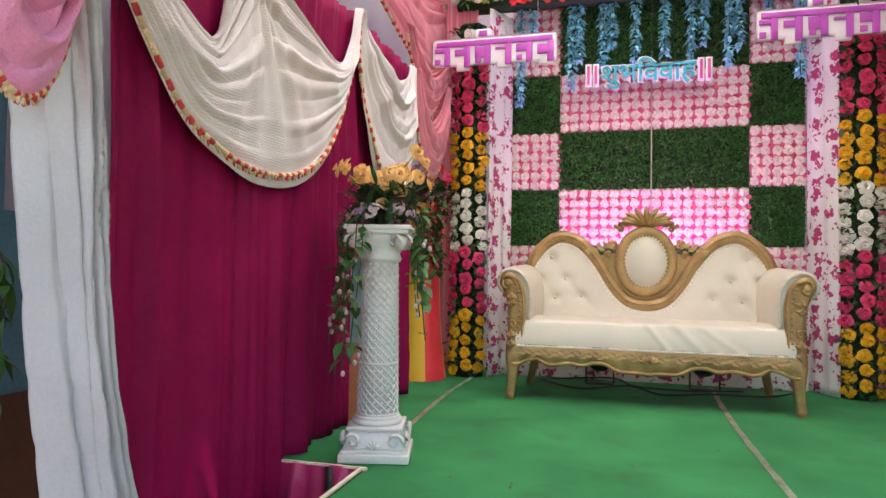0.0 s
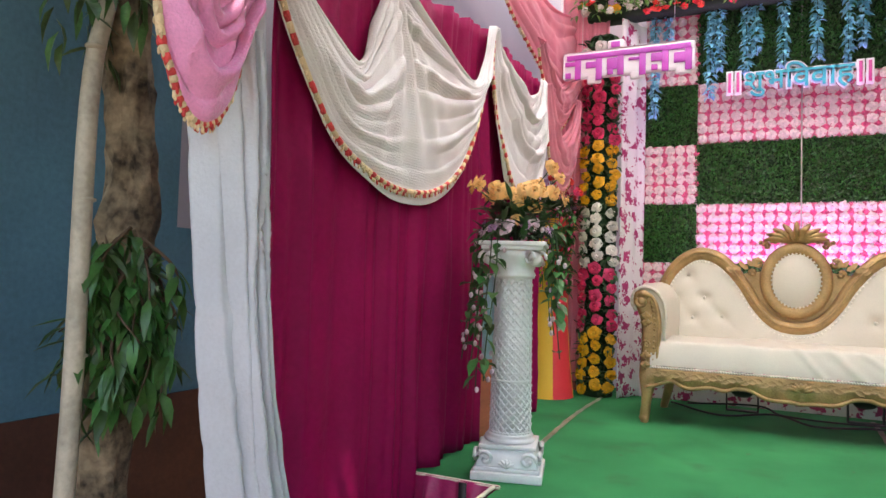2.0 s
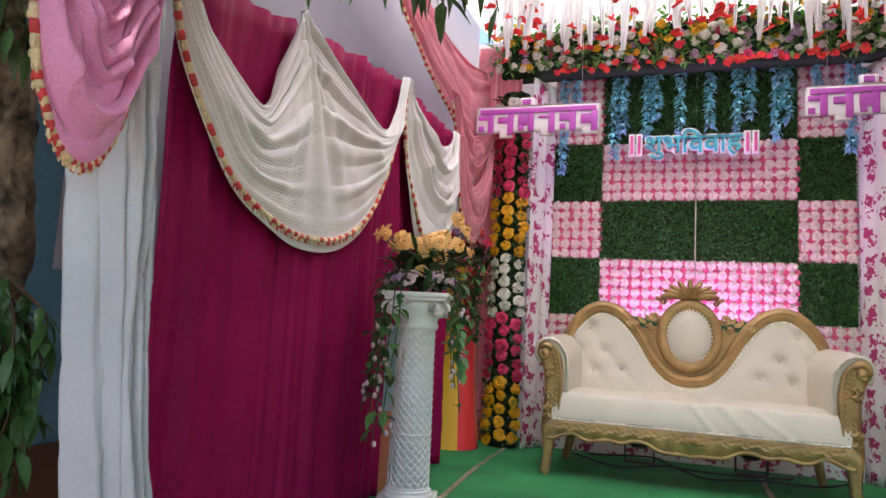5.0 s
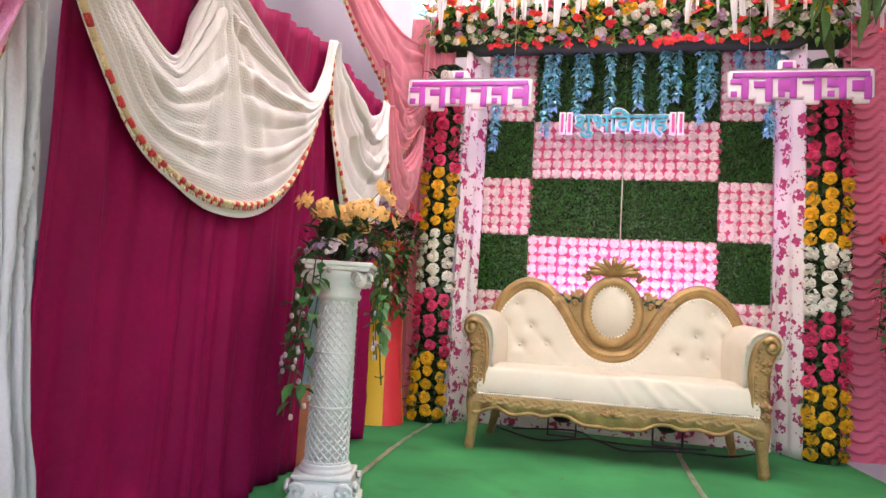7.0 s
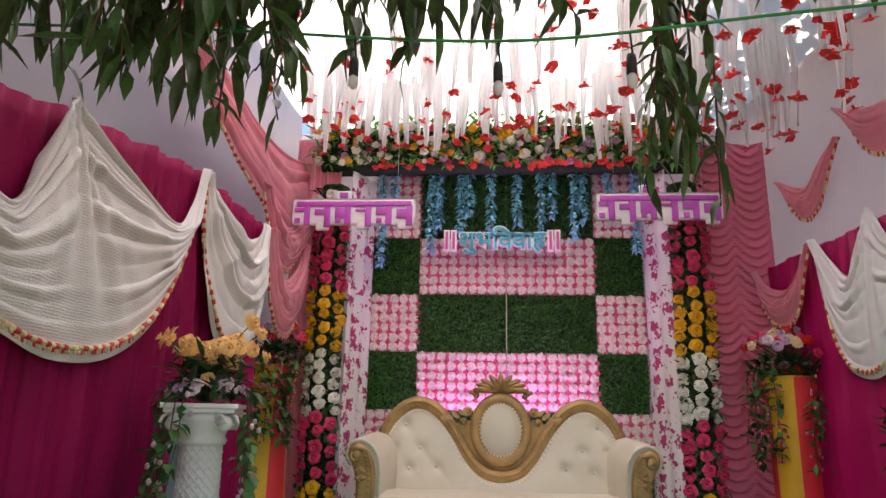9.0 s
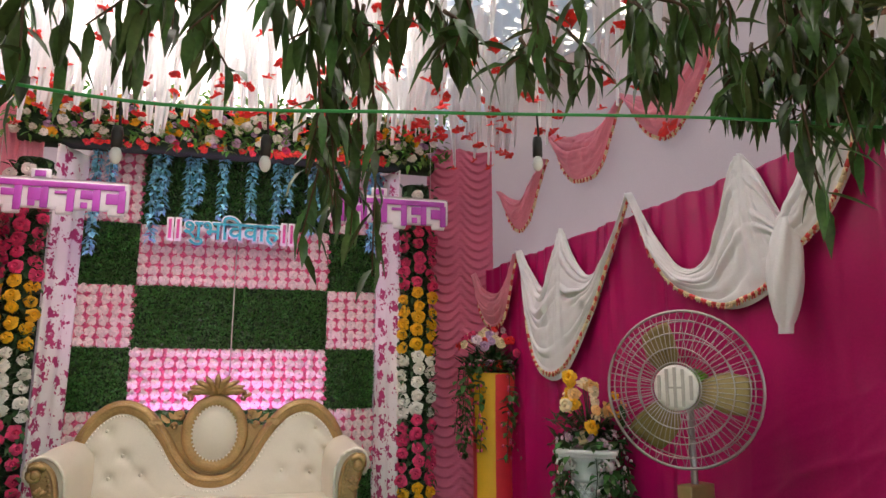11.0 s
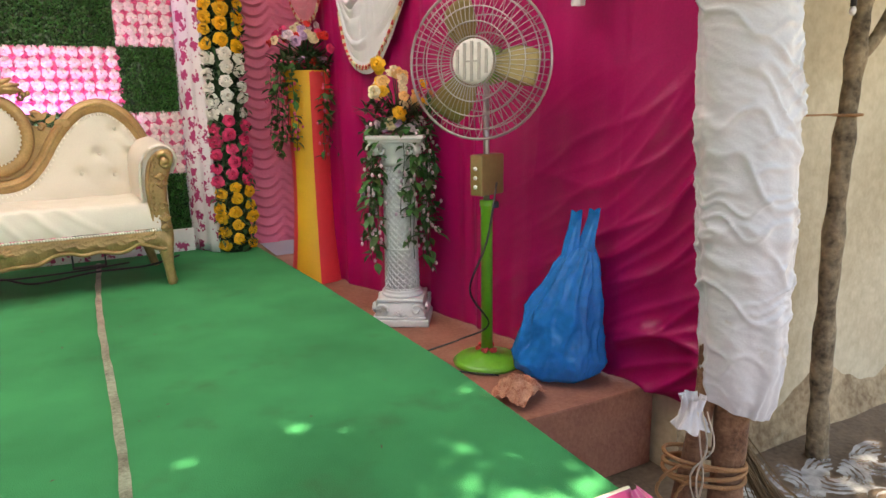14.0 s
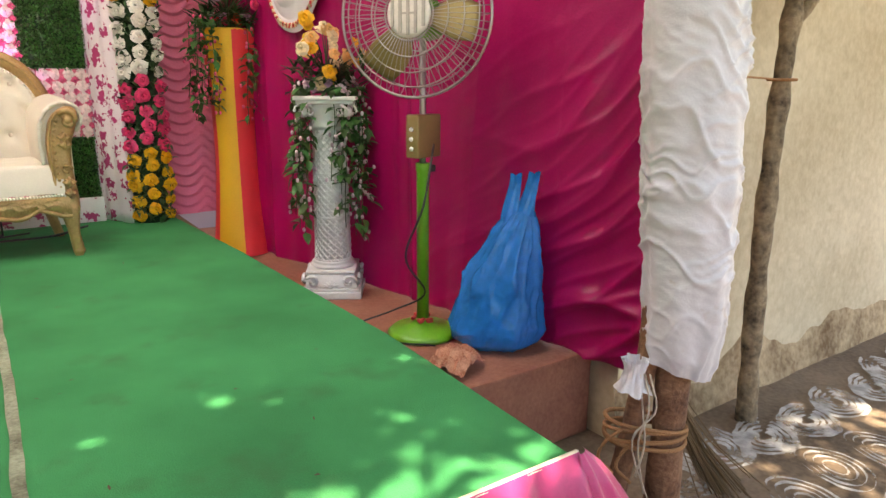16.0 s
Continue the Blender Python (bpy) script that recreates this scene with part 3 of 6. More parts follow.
# swags on the west curtain
swag("white_swag", WL, [(1.33, 1.72), (1.50, 1.58), (1.76, 1.46), (1.85, 1.62), (1.925, 1.845), (1.99, 1.825), (2.30, 1.74), (2.68, 1.665), (2.82, 1.78), (2.90, 1.99)],
     [(1.31, 1.70), (1.40, 1.47), (1.62, 1.20), (1.88, 1.08), (2.12, 1.045), (2.38, 1.09), (2.62, 1.25), (2.78, 1.52), (2.87, 1.80), (2.91, 1.98)], M_net, "white sequinned net swag with red and cream tasselled edge", folds=11, amp=0.055, nu=130, nv=200, group="curtain swags", calm=0.4)
swag("white_swag", WL, [(2.90, 1.98), (3.05, 1.92), (3.3, 1.85), (3.48, 1.81), (3.6, 1.86), (3.72, 1.97)],
     [(2.91, 1.97), (2.94, 1.70), (3.05, 1.42), (3.25, 1.20), (3.5, 1.16), (3.66, 1.30), (3.75, 1.93)], M_net, "narrow white net swag with tasselled edge", folds=8, amp=0.045, group="curtain swags")
swag("pink_swag", WL, [(3.75, 1.95), (3.95, 1.78), (4.15, 1.72), (4.35, 1.85), (4.5, 2.05)], [(3.75, 1.95), (3.85, 1.55), (4.1, 1.36), (4.35, 1.48), (4.52, 2.0)], M_pink_cloth, "pink chiffon swag beside the curtain", folds=5, amp=0.025, out=0.05, group="curtain swags")
swag("pink_swag", lambda y, z, o: Vector((-1.28 + o, y, z)), [(2.55, 2.80), (3.0, 2.66), (3.5, 2.58), (4.1, 2.58), (4.7, 2.72)], [(2.55, 2.78), (2.95, 2.46), (3.4, 2.28), (3.95, 2.14), (4.4, 2.05), (4.7, 2.2)], M_pink_cloth, "broad pink chiffon swag with tasselled edge on the tent side", folds=6, amp=0.03, group="curtain swags")
swag("pink_swag", lambda y, z, o: Vector((-1.22 + o, y, z)), [(3.7, 2.22), (3.95, 2.12), (4.2, 2.08), (4.6, 2.25)], [(3.72, 2.16), (3.95, 1.88), (4.25, 1.80), (4.6, 2.1)], M_pink_cloth, "pink chiffon swag above the flower stand", folds=5, amp=0.03, group="curtain swags")
pleats("pink_drape", lambda y, z, o: Vector((-1.30 + (y - 4.4) * 0.9, 4.66 - o, z)), 4.4, 4.78, 0.02, 2.9, M_pink_cloth, "pink chiffon drape beside the flower wall", folds=6, amp=0.02, nu=60, nv=30)
# swags on the east curtain
swag("white_swag", WR, [(4.20, 2.00), (4.05, 1.80), (3.95, 1.72), (3.86, 1.86), (3.76, 2.06), (3.66, 1.88), (3.52, 1.74), (3.35, 1.86), (3.17, 2.14)],
     [(4.20, 1.98), (4.15, 1.55), (4.05, 1.24), (3.89, 1.14), (3.72, 1.22), (3.52, 1.48), (3.34, 1.80), (3.17, 2.12)], M_white_cloth, "white swag with red and cream tasselled edge", folds=9, amp=0.045, calm=0.6, group="curtain swags")
swag("white_swag", WR, [(3.16, 2.14), (3.0, 1.86), (2.84, 1.68), (2.68, 1.74), (2.52, 2.12), (2.42, 2.08), (2.30, 1.80)],
     [(3.16, 2.12), (3.05, 1.80), (2.90, 1.60), (2.64, 1.475), (2.48, 1.48), (2.36, 1.55), (2.26, 1.66)], M_white_cloth, "white swag with red and cream tasselled edge", folds=8, amp=0.045, calm=0.6, group="curtain swags")
swag("pink_swag", WR, [(4.76, 1.92), (4.62, 1.78), (4.45, 1.74), (4.30, 1.86), (4.22, 1.98)], [(4.77, 1.88), (4.68, 1.60), (4.50, 1.50), (4.34, 1.62), (4.22, 1.96)], M_pink_cloth, "pink chiffon swag beside the curtain", folds=4, amp=0.02, out=0.05, group="curtain swags")
for (ya, yb, za, zb, d) in ((4.0, 3.3, 2.78, 2.75, 0.42), (4.6, 4.02, 2.52, 2.60, 0.34), (3.3, 2.6, 2.78, 2.86, 0.36)):
    ym = (ya + yb) / 2
    swag("pink_swag", lambda y, z, o: WR(y, z, o - 0.10), [(ya, za), (ya * 0.7 + yb * 0.3, za - 0.10), (ym, za - 0.12), (ya * 0.3 + yb * 0.7, zb - 0.10), (yb, zb)],
         [(ya, za), (ya * 0.75 + yb * 0.25, za - d * 0.8), (ym, za - d), (ya * 0.25 + yb * 0.75, zb - d * 0.8), (yb, zb)], M_pink_cloth, "pink chiffon swag with tasselled edge on the tent side", folds=4, amp=0.02, group="curtain swags")

# knotted tail at the end of the east swags
bm = bmesh.new()


def tail(u, v):
    a = 2 * math.pi * u
    r = (0.028 + 0.042 * math.sin(math.pi * min(1, v * 1.08)) ** 0.8) * (1 + 0.16 * math.sin(5 * a + 4 * v))
    c = WR(2.30 - 0.05 * (1 - v), 1.80 - 0.46 * v, 0.10)
    return (c.x + r * math.cos(a), c.y + r * 0.8 * math.sin(a), c.z)


grid(bm, tail, 28, 26, close_u=True)


ob = bm_link("knotted_cloth", bm, M_white_cloth)
tagged(ob, "white cloth tied in a knot with a hanging tail", "drape")


swag("white_swag", WR, [(2.31, 1.80), (2.22, 1.93), (2.11, 2.09), (2.03, 2.25)], [(2.25, 1.66), (2.12, 1.76), (2.0, 1.95), (1.93, 2.22)], M_white_cloth, "white cloth band drawn up from the knot", folds=4, amp=0.03, out=0.06, nu=60, nv=80, group="curtain swags")


# white cloth round the west corner pole, with the pink swag over it
def white_wrap():
    root = thing("white_drape", "white satin cloth hung in two layers down the corner pole", "drape")
    edge = lambda v: (0.985 + 0.345 * v + 0.007 * math.sin(9 * v), 1.315 + 0.075 * v + 0.55 * max(0, (v - 0.52) / 0.48) ** 2 + 0.012 * math.sin(14 * v))

    def sheet(u, v):
        ya, yb = edge(v)
        k = 8 * u - 2.0 * v + 0.9 * fbm(u * 2, v * 3, 5, 1.4)
        o = 0.075 + 0.010 * (1 - abs(math.sin(1.2 * k))) ** 1.5 + 0.007 * (1 - abs(math.sin(31 * (v + 0.22 * u) + 5 * fbm(u * 2, v * 4, 8, 1.3)))) ** 3 + 0.010 * fbm(u * 5, v * 7, 3, 1.4) - 0.07 * (2 * u - 1) ** 4
        return WL(ya + (yb - ya) * u, 2.25 + (GZ + 0.02 - 2.25) * v, o)

    bm = bmesh.new()
    grid(bm, sheet, 110, 170)
    ob = part("back_sheet", bm, M_cool_satin, root, "smooth white satin sheet")
    ob.modifiers.new("thickness", "SOLIDIFY").thickness = 0.004

    def gather(u, v):
        """The narrower front cloth, gathered at the top and swept towards the stage below."""
        w = 0.32 + 0.68 * v
        ya, yb = edge(w)
        t = (0.10 + 0.28 * v) * (1 - u) + (0.60 + 0.42 * v ** 1.2) * u
        k = 6.8 * u + 0.9 * math.sin(4 * v) + 1.3 * fbm(u * 1.5, v * 3, 15, 1.2)
        o = 0.100 + 0.040 * (0.6 + 1.2 * abs(fbm(u * 4, v * 2, 9, 1.0))) * (1 - abs(math.sin(math.pi * 0.5 * k))) ** 1.6 + 0.016 * (1 - abs(math.sin(math.pi * 1.15 * k + 1))) ** 2 + 0.007 * fbm(u * 6, v * 12, 4, 1.5) - 0.045 * (2 * u - 1) ** 6
        return WL(ya + (yb - ya) * t, 2.25 + (GZ + 0.02 - 2.25) * w, o)

    bm = bmesh.new()
    grid(bm, gather, 90, 150)
    ob = part("front_gather", bm, M_cool_satin, root, "gathered white satin length with a cream piped edge")
    ob.modifiers.new("thickness", "SOLIDIFY").thickness = 0.004
    bm = bmesh.new()
    tube(bm, [Vector(gather(0.985, k / 40)) + Vector((0.006, 0, 0)) for k in range(41)], 0.006, 6)
    part("piping", bm, M_cream, ob)


white_wrap()
WP = lambda y, z, o: WL(y - 0.105, z, o + 0.105 - 0.5 * (y - 1.14) ** 2)
swag("pink_swag", WP, [(0.985, 1.90), (1.03, 1.70), (1.125, 1.46), (1.205, 1.70), (1.245, 1.92)], [(0.98, 1.88), (1.0, 1.36), (1.055, 1.155), (1.14, 1.085), (1.222, 1.17), (1.262, 1.40), (1.252, 1.90)], M_pink_sequin,
     "pink sequinned swag with red and cream tassels over white cloth", folds=10, amp=0.06, calm=0.9, group="curtain swags")
swag("pink_swag", WP, [(1.0, 2.05), (1.08, 1.92), (1.2, 1.90), (1.3, 2.05)], [(1.0, 2.0), (1.08, 1.74), (1.2, 1.72), (1.3, 2.0)], M_pink_sequin, "pink sequinned swag near the roof edge", folds=4, amp=0.02, group="curtain swags")


# pink skirts round the stage edge
def skirt(name, a, b, z0, z1, out, label):
    a, b = Vector((*a, 0)), Vector((*b, 0))
    d = (b - a).normalized()
    n = Vector((d.y, -d.x, 0))
    L = (b - a).length
    root = thing(name, label, "stage skirt")
    bm = bmesh.new()

    def fn(u, v):
        q = a + d * (L * u)
        ph = u * L * 36 + 1.2 * fbm(u * 8, v, 1, 1)
        o = 0.014 + out * (1.35 if out > 0.1 else 1.0) * v ** 0.8 + 0.055 * v ** 0.4 * (1 - abs(math.sin(ph / 2))) ** 1.3 + 0.018 * math.sin(2.2 * ph + 2 * v) * v ** 0.5
        return q + n * o + Vector((0, 0, z1 + (z0 - z1) * v + 0.012))

    grid(bm, fn, max(20, int(L * 90)), 16)
    if out > 0.1:
        # the cloth fans out round the stage corner
        def fan_out(u, v):
            t = 0.62 * math.pi * u - 0.12 * math.pi
            w = (d * math.sin(t) + n * math.cos(t)) * (0.024 + out * (1.35 + 0.85 * max(0.0, math.sin(t)) ** 0.7) * v ** 0.8 + 0.03 * v ** 0.5 * (1 + math.sin(11 * t + 1)) * 0.6)
            return b + w + Vector((0, 0, z1 + (z0 - z1) * v + 0.012))
        grid(bm, fan_out, 40, 16)
    ob = part("cloth", bm, M_skirt, root)
    bm = bmesh.new()
    tube(bm, [a + d * (L * i / 20) + n * 0.008 + Vector((0, 0, 0.006)) for i in range(21)], 0.009, 6)
    part("piping", bm, M_cream, root, "cream piped edge")
    return root


skirt("stage_skirt", (-0.90, 1.17), (1.75, 1.17), GZ, 0.0, 0.16, "pink satin skirt gathered along the stage front")
skirt("stage_skirt", (-1.32, 2.37), (-0.86, 2.37), GZ, 0.0, 0.05, "pink satin skirt round the cut stage corner")
skirt("stage_skirt", (-0.875, 2.36), (-0.875, 1.18), GZ, 0.0, 0.05, "pink satin skirt along the stage side by the curtain")
bm = bmesh.new()
box(bm, -1.0, -0.97, 2.30, 2.306, -0.40, 0.02)
ob = bm_link("black_strap", bm, M_black)
ob.matrix_world = pose(0, 0, 0, 0, 0, 0)
tagged(ob, "black strap hanging over the pink skirt", "strap")
# taped joints in the carpet
for x, y0, y1, w, k in ((0.62, 1.2, 4.7, 0.018, 0.0), (-0.93, 2.42, 4.6, 0.018, -0.03)):
    bm = bmesh.new()
    grid(bm, lambda u, v: (x + k * v + (u - 0.5) * w * 2 * (0.8 + 0.4 * fbm(v * 20, u, 0, 1)) + 0.012 * math.sin(v * 7), y0 + (y1 - y0) * v, 0.004 + 0.002 * math.sin(u * 3.14)), 3, 80)
    tagged(bm_link("carpet_tape", bm, M_tape), "worn tape over a joint in the green carpet", "tape")

# rose pleated drape that closes the back east corner
bm = bmesh.new()


def scallop(u, v):
    x = 1.60 + 0.52 * u
    a = (u * 2) % 1 * 2 - 1 if u < 0.999 else 1.0
    k = v * 42 - 1.2 * (1 - a * a) - 0.3 * u
    f = k - math.floor(k)
    o = 0.022 * f ** 1.6 * (1 - 0.55 * a * a) + 0.012 * (1 - a * a)
    return (x, 4.80 - o, 2.9 - 2.9 * v - 0.03 * (1 - a * a) * (1 - v))


grid(bm, scallop, 32, 420)
tagged(bm_link("pleated_drape", bm, M_pink_pleat), "rose pink ruched satin drape in scalloped pleats", "drape")


# ---- flower wall ----
XS = (-0.74, -0.385, 0.25, 0.885, 1.225)
ZS = (0.10, 0.53, 0.94, 1.346, 1.761, 2.183, 2.74)
me_white = [mesh_of("flower", rose(0.036, ((6, 1.0, 0.2), (5, 0.62, 0.5)), 0.15, s), M_whiteflower) for s in (1, 2, 3)]
me_pink = [mesh_of("small_flower", rose(0.020, ((5, 1.0, 0.3), (4, 0.6, 0.6)), 0.2, s), M_pinkbud) for s in (4, 5)]
FACE = Matrix.Rotation(radians(90), 4, "X")


flower_wall = thing("flower_wall", "checkered wall of pink flower panels and green grass panels", "flower wall")


def flower_panel(x0, x1, z0, z1):
    bm = bmesh.new()
    box(bm, x0 + 0.003, x1 - 0.003, BY, BY + 0.03, z0 + 0.003, z1 - 0.003, 0.004)
    root = part("flower_panel", bm, M_rosepink_base, flower_wall, "panel of white and pink cloth flowers in rows")
    nx, nz = max(1, round((x1 - x0) / 0.070)), max(1, round((z1 - z0) / 0.070))
    for i in range(nx):
        for j in range(nz):
            x = x0 + (i + 0.5) * (x1 - x0) / nx + rng.uniform(-0.004, 0.004)
            z = z0 + (j + 0.5) * (z1 - z0) / nz + rng.uniform(-0.004, 0.004)
            piece("flower", me_white[rng.randrange(3)], root, Matrix.Translation((x, BY - 0.002, z)) @ Matrix.Rotation(rng.uniform(-0.2, 0.2), 4, "Z") @ FACE @ Matrix.Rotation(rng.uniform(0, 6), 4, "Z"))
    bm = bmesh.new()
    for i in range(nx):
        for j in range(nz - 1):
            q = me_pink[rng.randrange(2)]
            b2 = bmesh.new()
            b2.from_mesh(q)
            add(bm, b2, Matrix.Translation((x0 + (i + 1) * (x1 - x0) / nx - 0.004, BY, z0 + (j + 1) * (z1 - z0) / nz)) @ FACE)
    part("pink_filler", bm, M_pinkbud, root)["kind"] = "stuff"


def grass_panel(x0, x1, z0, z1):
    bm = bmesh.new()
    box(bm, x0 + 0.002, x1 - 0.002, BY + 0.004, BY + 0.03, z0 + 0.002, z1 - 0.002, 0.003)
    root = part("grass_panel", bm, M_grass_base, flower_wall, "dark green artificial grass panel")
    vs, fs = [], []
    n = int((x1 - x0) * (z1 - z0) * 15000)
    for _ in range(n):
        x, z = rng.uniform(x0, x1), rng.uniform(z0, z1)
        a, l = rng.uniform(0, 6.28), rng.uniform(0.012, 0.026)
        o = rng.uniform(0.004, 0.026)
        w = 0.0045
        dx, dz = math.cos(a), math.sin(a)
        b = len(vs)
        y = BY + 0.006
        vs += [(x - dz * w, y, z + dx * w), (x + dz * w, y, z - dx * w), (x + dx * l * 0.6 + dz * w, y - o, z + dz * l * 0.6 - dx * w), (x + dx * l, y - o * 0.6, z + dz * l - 0.004)]
        fs.append((b, b + 1, b + 2, b + 3))
    me = bpy.data.meshes.new("grass")
    me.from_pydata(vs, [], fs)
    me.materials.append(M_grass)
    ob = new("grass", me)
    ob.parent = root
    ob["kind"] = "stuff"


for j in range(6):
    for i in range(4):
        inner = i in (1, 2)
        if inner == (j % 2 == 0):
            flower_panel(XS[i], XS[i + 1], ZS[j], ZS[j + 1])
        else:
            grass_panel(XS[i], XS[i + 1], ZS[j], ZS[j + 1])
bm = bmesh.new()
tube(bm, [(0.25, BY - 0.035, 0.0), (0.25, BY - 0.035, 2.2)], 0.0045, 8)
tagged(bm_link("metal_pole", bm, M_hubgrey), "thin metal pole up the middle of the flower wall", "pole")

# printed cloth pillars either side and a printed strip along the floor
for (xa, xb) in ((-0.745, -0.865), (1.228, 1.35)):
    bm = bmesh.new()
    grid(bm, lambda u, v: (xa + (xb - xa) * u + 0.006 * math.sin(u * 14 + 2 * v), BY - 0.005 - 0.235 * u, 0.005 + 2.62 * v), 24, 40)
    ob = bm_link("printed_pillar", bm, M_print)
    ob.modifiers.new("thickness", "SOLIDIFY").thickness = 0.01
    tagged(ob, "white cloth return with a magenta floral print", "pillar", group="printed pillars")


# ---- garlands ----
ROSES = {k: [mesh_of("rose", rose(0.046, seed=s), m) for s in (1, 2, 3)] for k, m in (("y", M_rose_y), ("p", M_rose_p), ("w", M_rose_w))}


def leaf_stuff(root, n, place, length, width, material, name="leaves"):
    bm = bmesh.new()
    for _ in range(n):
        at, way = place()
        leaf(bm, at, way, length * rng.uniform(0.7, 1.3), width * rng.uniform(0.7, 1.2))
    part(name, bm, material, root)["kind"] = "stuff"


def column_garland(x, label):
    root = thing("flower_column", label, "garland", group="flower columns")
    y = 4.60
    bm = bmesh.new()
    lathe(bm, [(0.10, 0.0), (0.105, 1.2), (0.10, 2.52)], 14, (x, y + 0.08, 0))
    part("core", bm, M_grass_base, root)
    z, k = 0.06, 0
    while z < 2.46:
        c = "y" if z < 0.45 else "p" if z < 0.86 else "w" if z < 1.30 else "y" if z < 1.76 else "p" if z < 2.24 else "w"
        for q in (-1, 0, 1):
            a = q * 0.45 + rng.uniform(-0.12, 0.12)
            zz = z + (0.04 if q == 0 else 0) + rng.uniform(-0.012, 0.012)
            m = Matrix.Translation((x + 0.098 * q + rng.uniform(-0.012, 0.012), y - 0.05 + 0.03 * q * q, zz)) @ Matrix.Rotation(a, 4, "Z") @ FACE @ Matrix.Rotation(rng.uniform(-0.3, 0.3), 4, "X") @ Matrix.Rotation(rng.uniform(0, 6), 4, "Z") @ Matrix.Scale(rng.uniform(0.85, 1.12), 4)
            piece("rose", ROSES[c][rng.randrange(3)], root, m)
        z += 0.086
        k += 1

    def place():
        d = Vector((rng.uniform(-0.9, 0.9), -0.6, 0))
        return Vector((x + rng.uniform(-0.125, 0.125), y - 0.01, rng.uniform(0.02, 2.5))), d + Vector((0, 0, rng.uniform(-1, 1)))

    leaf_stuff(root, 800, place, 0.06, 0.03, M_leaf)


column_garland(-1.00, "tall column of yellow, pink and white roses")
column_garland(1.485, "tall column of yellow, pink and white roses")

# flower header over the wall
root = thing("flower_header", "long header of mixed flowers and leaves above the flower wall", "garland")
bm = bmesh.new()
box(bm, -1.12, 1.62, 4.62, 4.78, 2.64, 2.98, 0.03)
part("core", bm, M_grass_base, root)
HEAD = [mesh_of("flower", rose(0.034, seed=s), m) for s, m in ((1, M_rose_w), (2, M_rose_y), (3, M_rose_p), (4, M_lilac), (5, M_rose_w), (6, M_red))]
for k in range(280):
    x, z = rng.uniform(-1.15, 1.65), rng.uniform(2.68, 3.02)
    piece("flower", HEAD[rng.choice((0, 0, 4, 4, 1, 1, 1, 3, 2, 0, 4, 3))], root, Matrix.Translation((x, 4.60 + rng.uniform(-0.03, 0.03), z)) @ FACE @ Matrix.Rotation(rng.uniform(-0.6, 0.6), 4, "X") @ Matrix.Scale(rng.uniform(0.7, 1.15), 4))
leaf_stuff(root, 1100, lambda: (Vector((rng.uniform(-1.2, 1.7), 4.62, rng.uniform(2.66, 3.05))), Vector((rng.uniform(-1, 1), -0.8, rng.uniform(-0.8, 1)))), 0.09, 0.03, M_header_leaf)
# red petal strip under the header
root = thing("petal_strip", "strip of red cloth petals under the flower header", "garland")
bm = bmesh.new()
for k in range(48):
    b2 = rose(0.026, ((5, 1.0, 0.2),), 0.3, k % 5)
    add(bm, b2, Matrix.Translation((rng.uniform(-0.75, 1.25), 4.58 + rng.uniform(-0.02, 0.02), 2.66 + rng.uniform(-0.025, 0.025))) @ FACE @ Matrix.Rotation(rng.uniform(-1, 1), 4, "X"))
part("petals", bm, M_red, root)["kind"] = "stuff"

# blue hanging garlands
def blue_garland(x, z1, z0):
    root = thing("blue_garland", "sky blue hanging flower garland", "garland", group="blue garlands")
    bm = bmesh.new()
    z = z1
    while z > z0:
        for k in range(5):
            a = rng.uniform(0, 6.28)
            leaf(bm, (x + rng.uniform(-0.012, 0.012), 4.74, z), (math.cos(a), math.sin(a), rng.uniform(-0.9, 0.1)), 0.052, 0.032)
        z -= 0.024
    part("petals", bm, M_blue, root)["kind"] = "stuff"
    bm = bmesh.new()
    tube(bm, [(x, 4.74, z1 + 0.03), (x, 4.74, z0)], 0.0025, 5)
    part("string", bm, M_leaf, root)


for x, z0 in ((-0.66, 1.95), (-0.57, 2.3), (-0.30, 2.05), (-0.24, 2.25), (-0.08, 2.2), (-0.02, 2.32), (0.14, 2.22), (0.33, 2.25), (0.50, 2.18), (0.58, 2.32), (0.74, 2.14), (0.80, 2.26), (0.98, 2.3), (1.17, 2.05), (1.23, 2.3)):
    blue_garland(x, 2.66, z0)


# ---- signs ----
def text_mesh(body, size, extrude, offset=0.0):
    c = bpy.data.curves.new("text", "FONT")
    c.body, c.size, c.extrude, c.offset = body, size, extrude, offset
    c.align_x, c.align_y = "CENTER", "CENTER"
    c.resolution_u = 3
    tmp = bpy.data.objects.new("text", c)
    scene.collection.objects.link(tmp)
    bpy.context.view_layer.update()
    me = bpy.data.meshes.new_from_object(tmp)
    bpy.data.objects.remove(tmp)
    bpy.data.curves.remove(c)
    b = bmesh.new()
    b.from_mesh(me)
    bpy.data.meshes.remove(me)
    return b


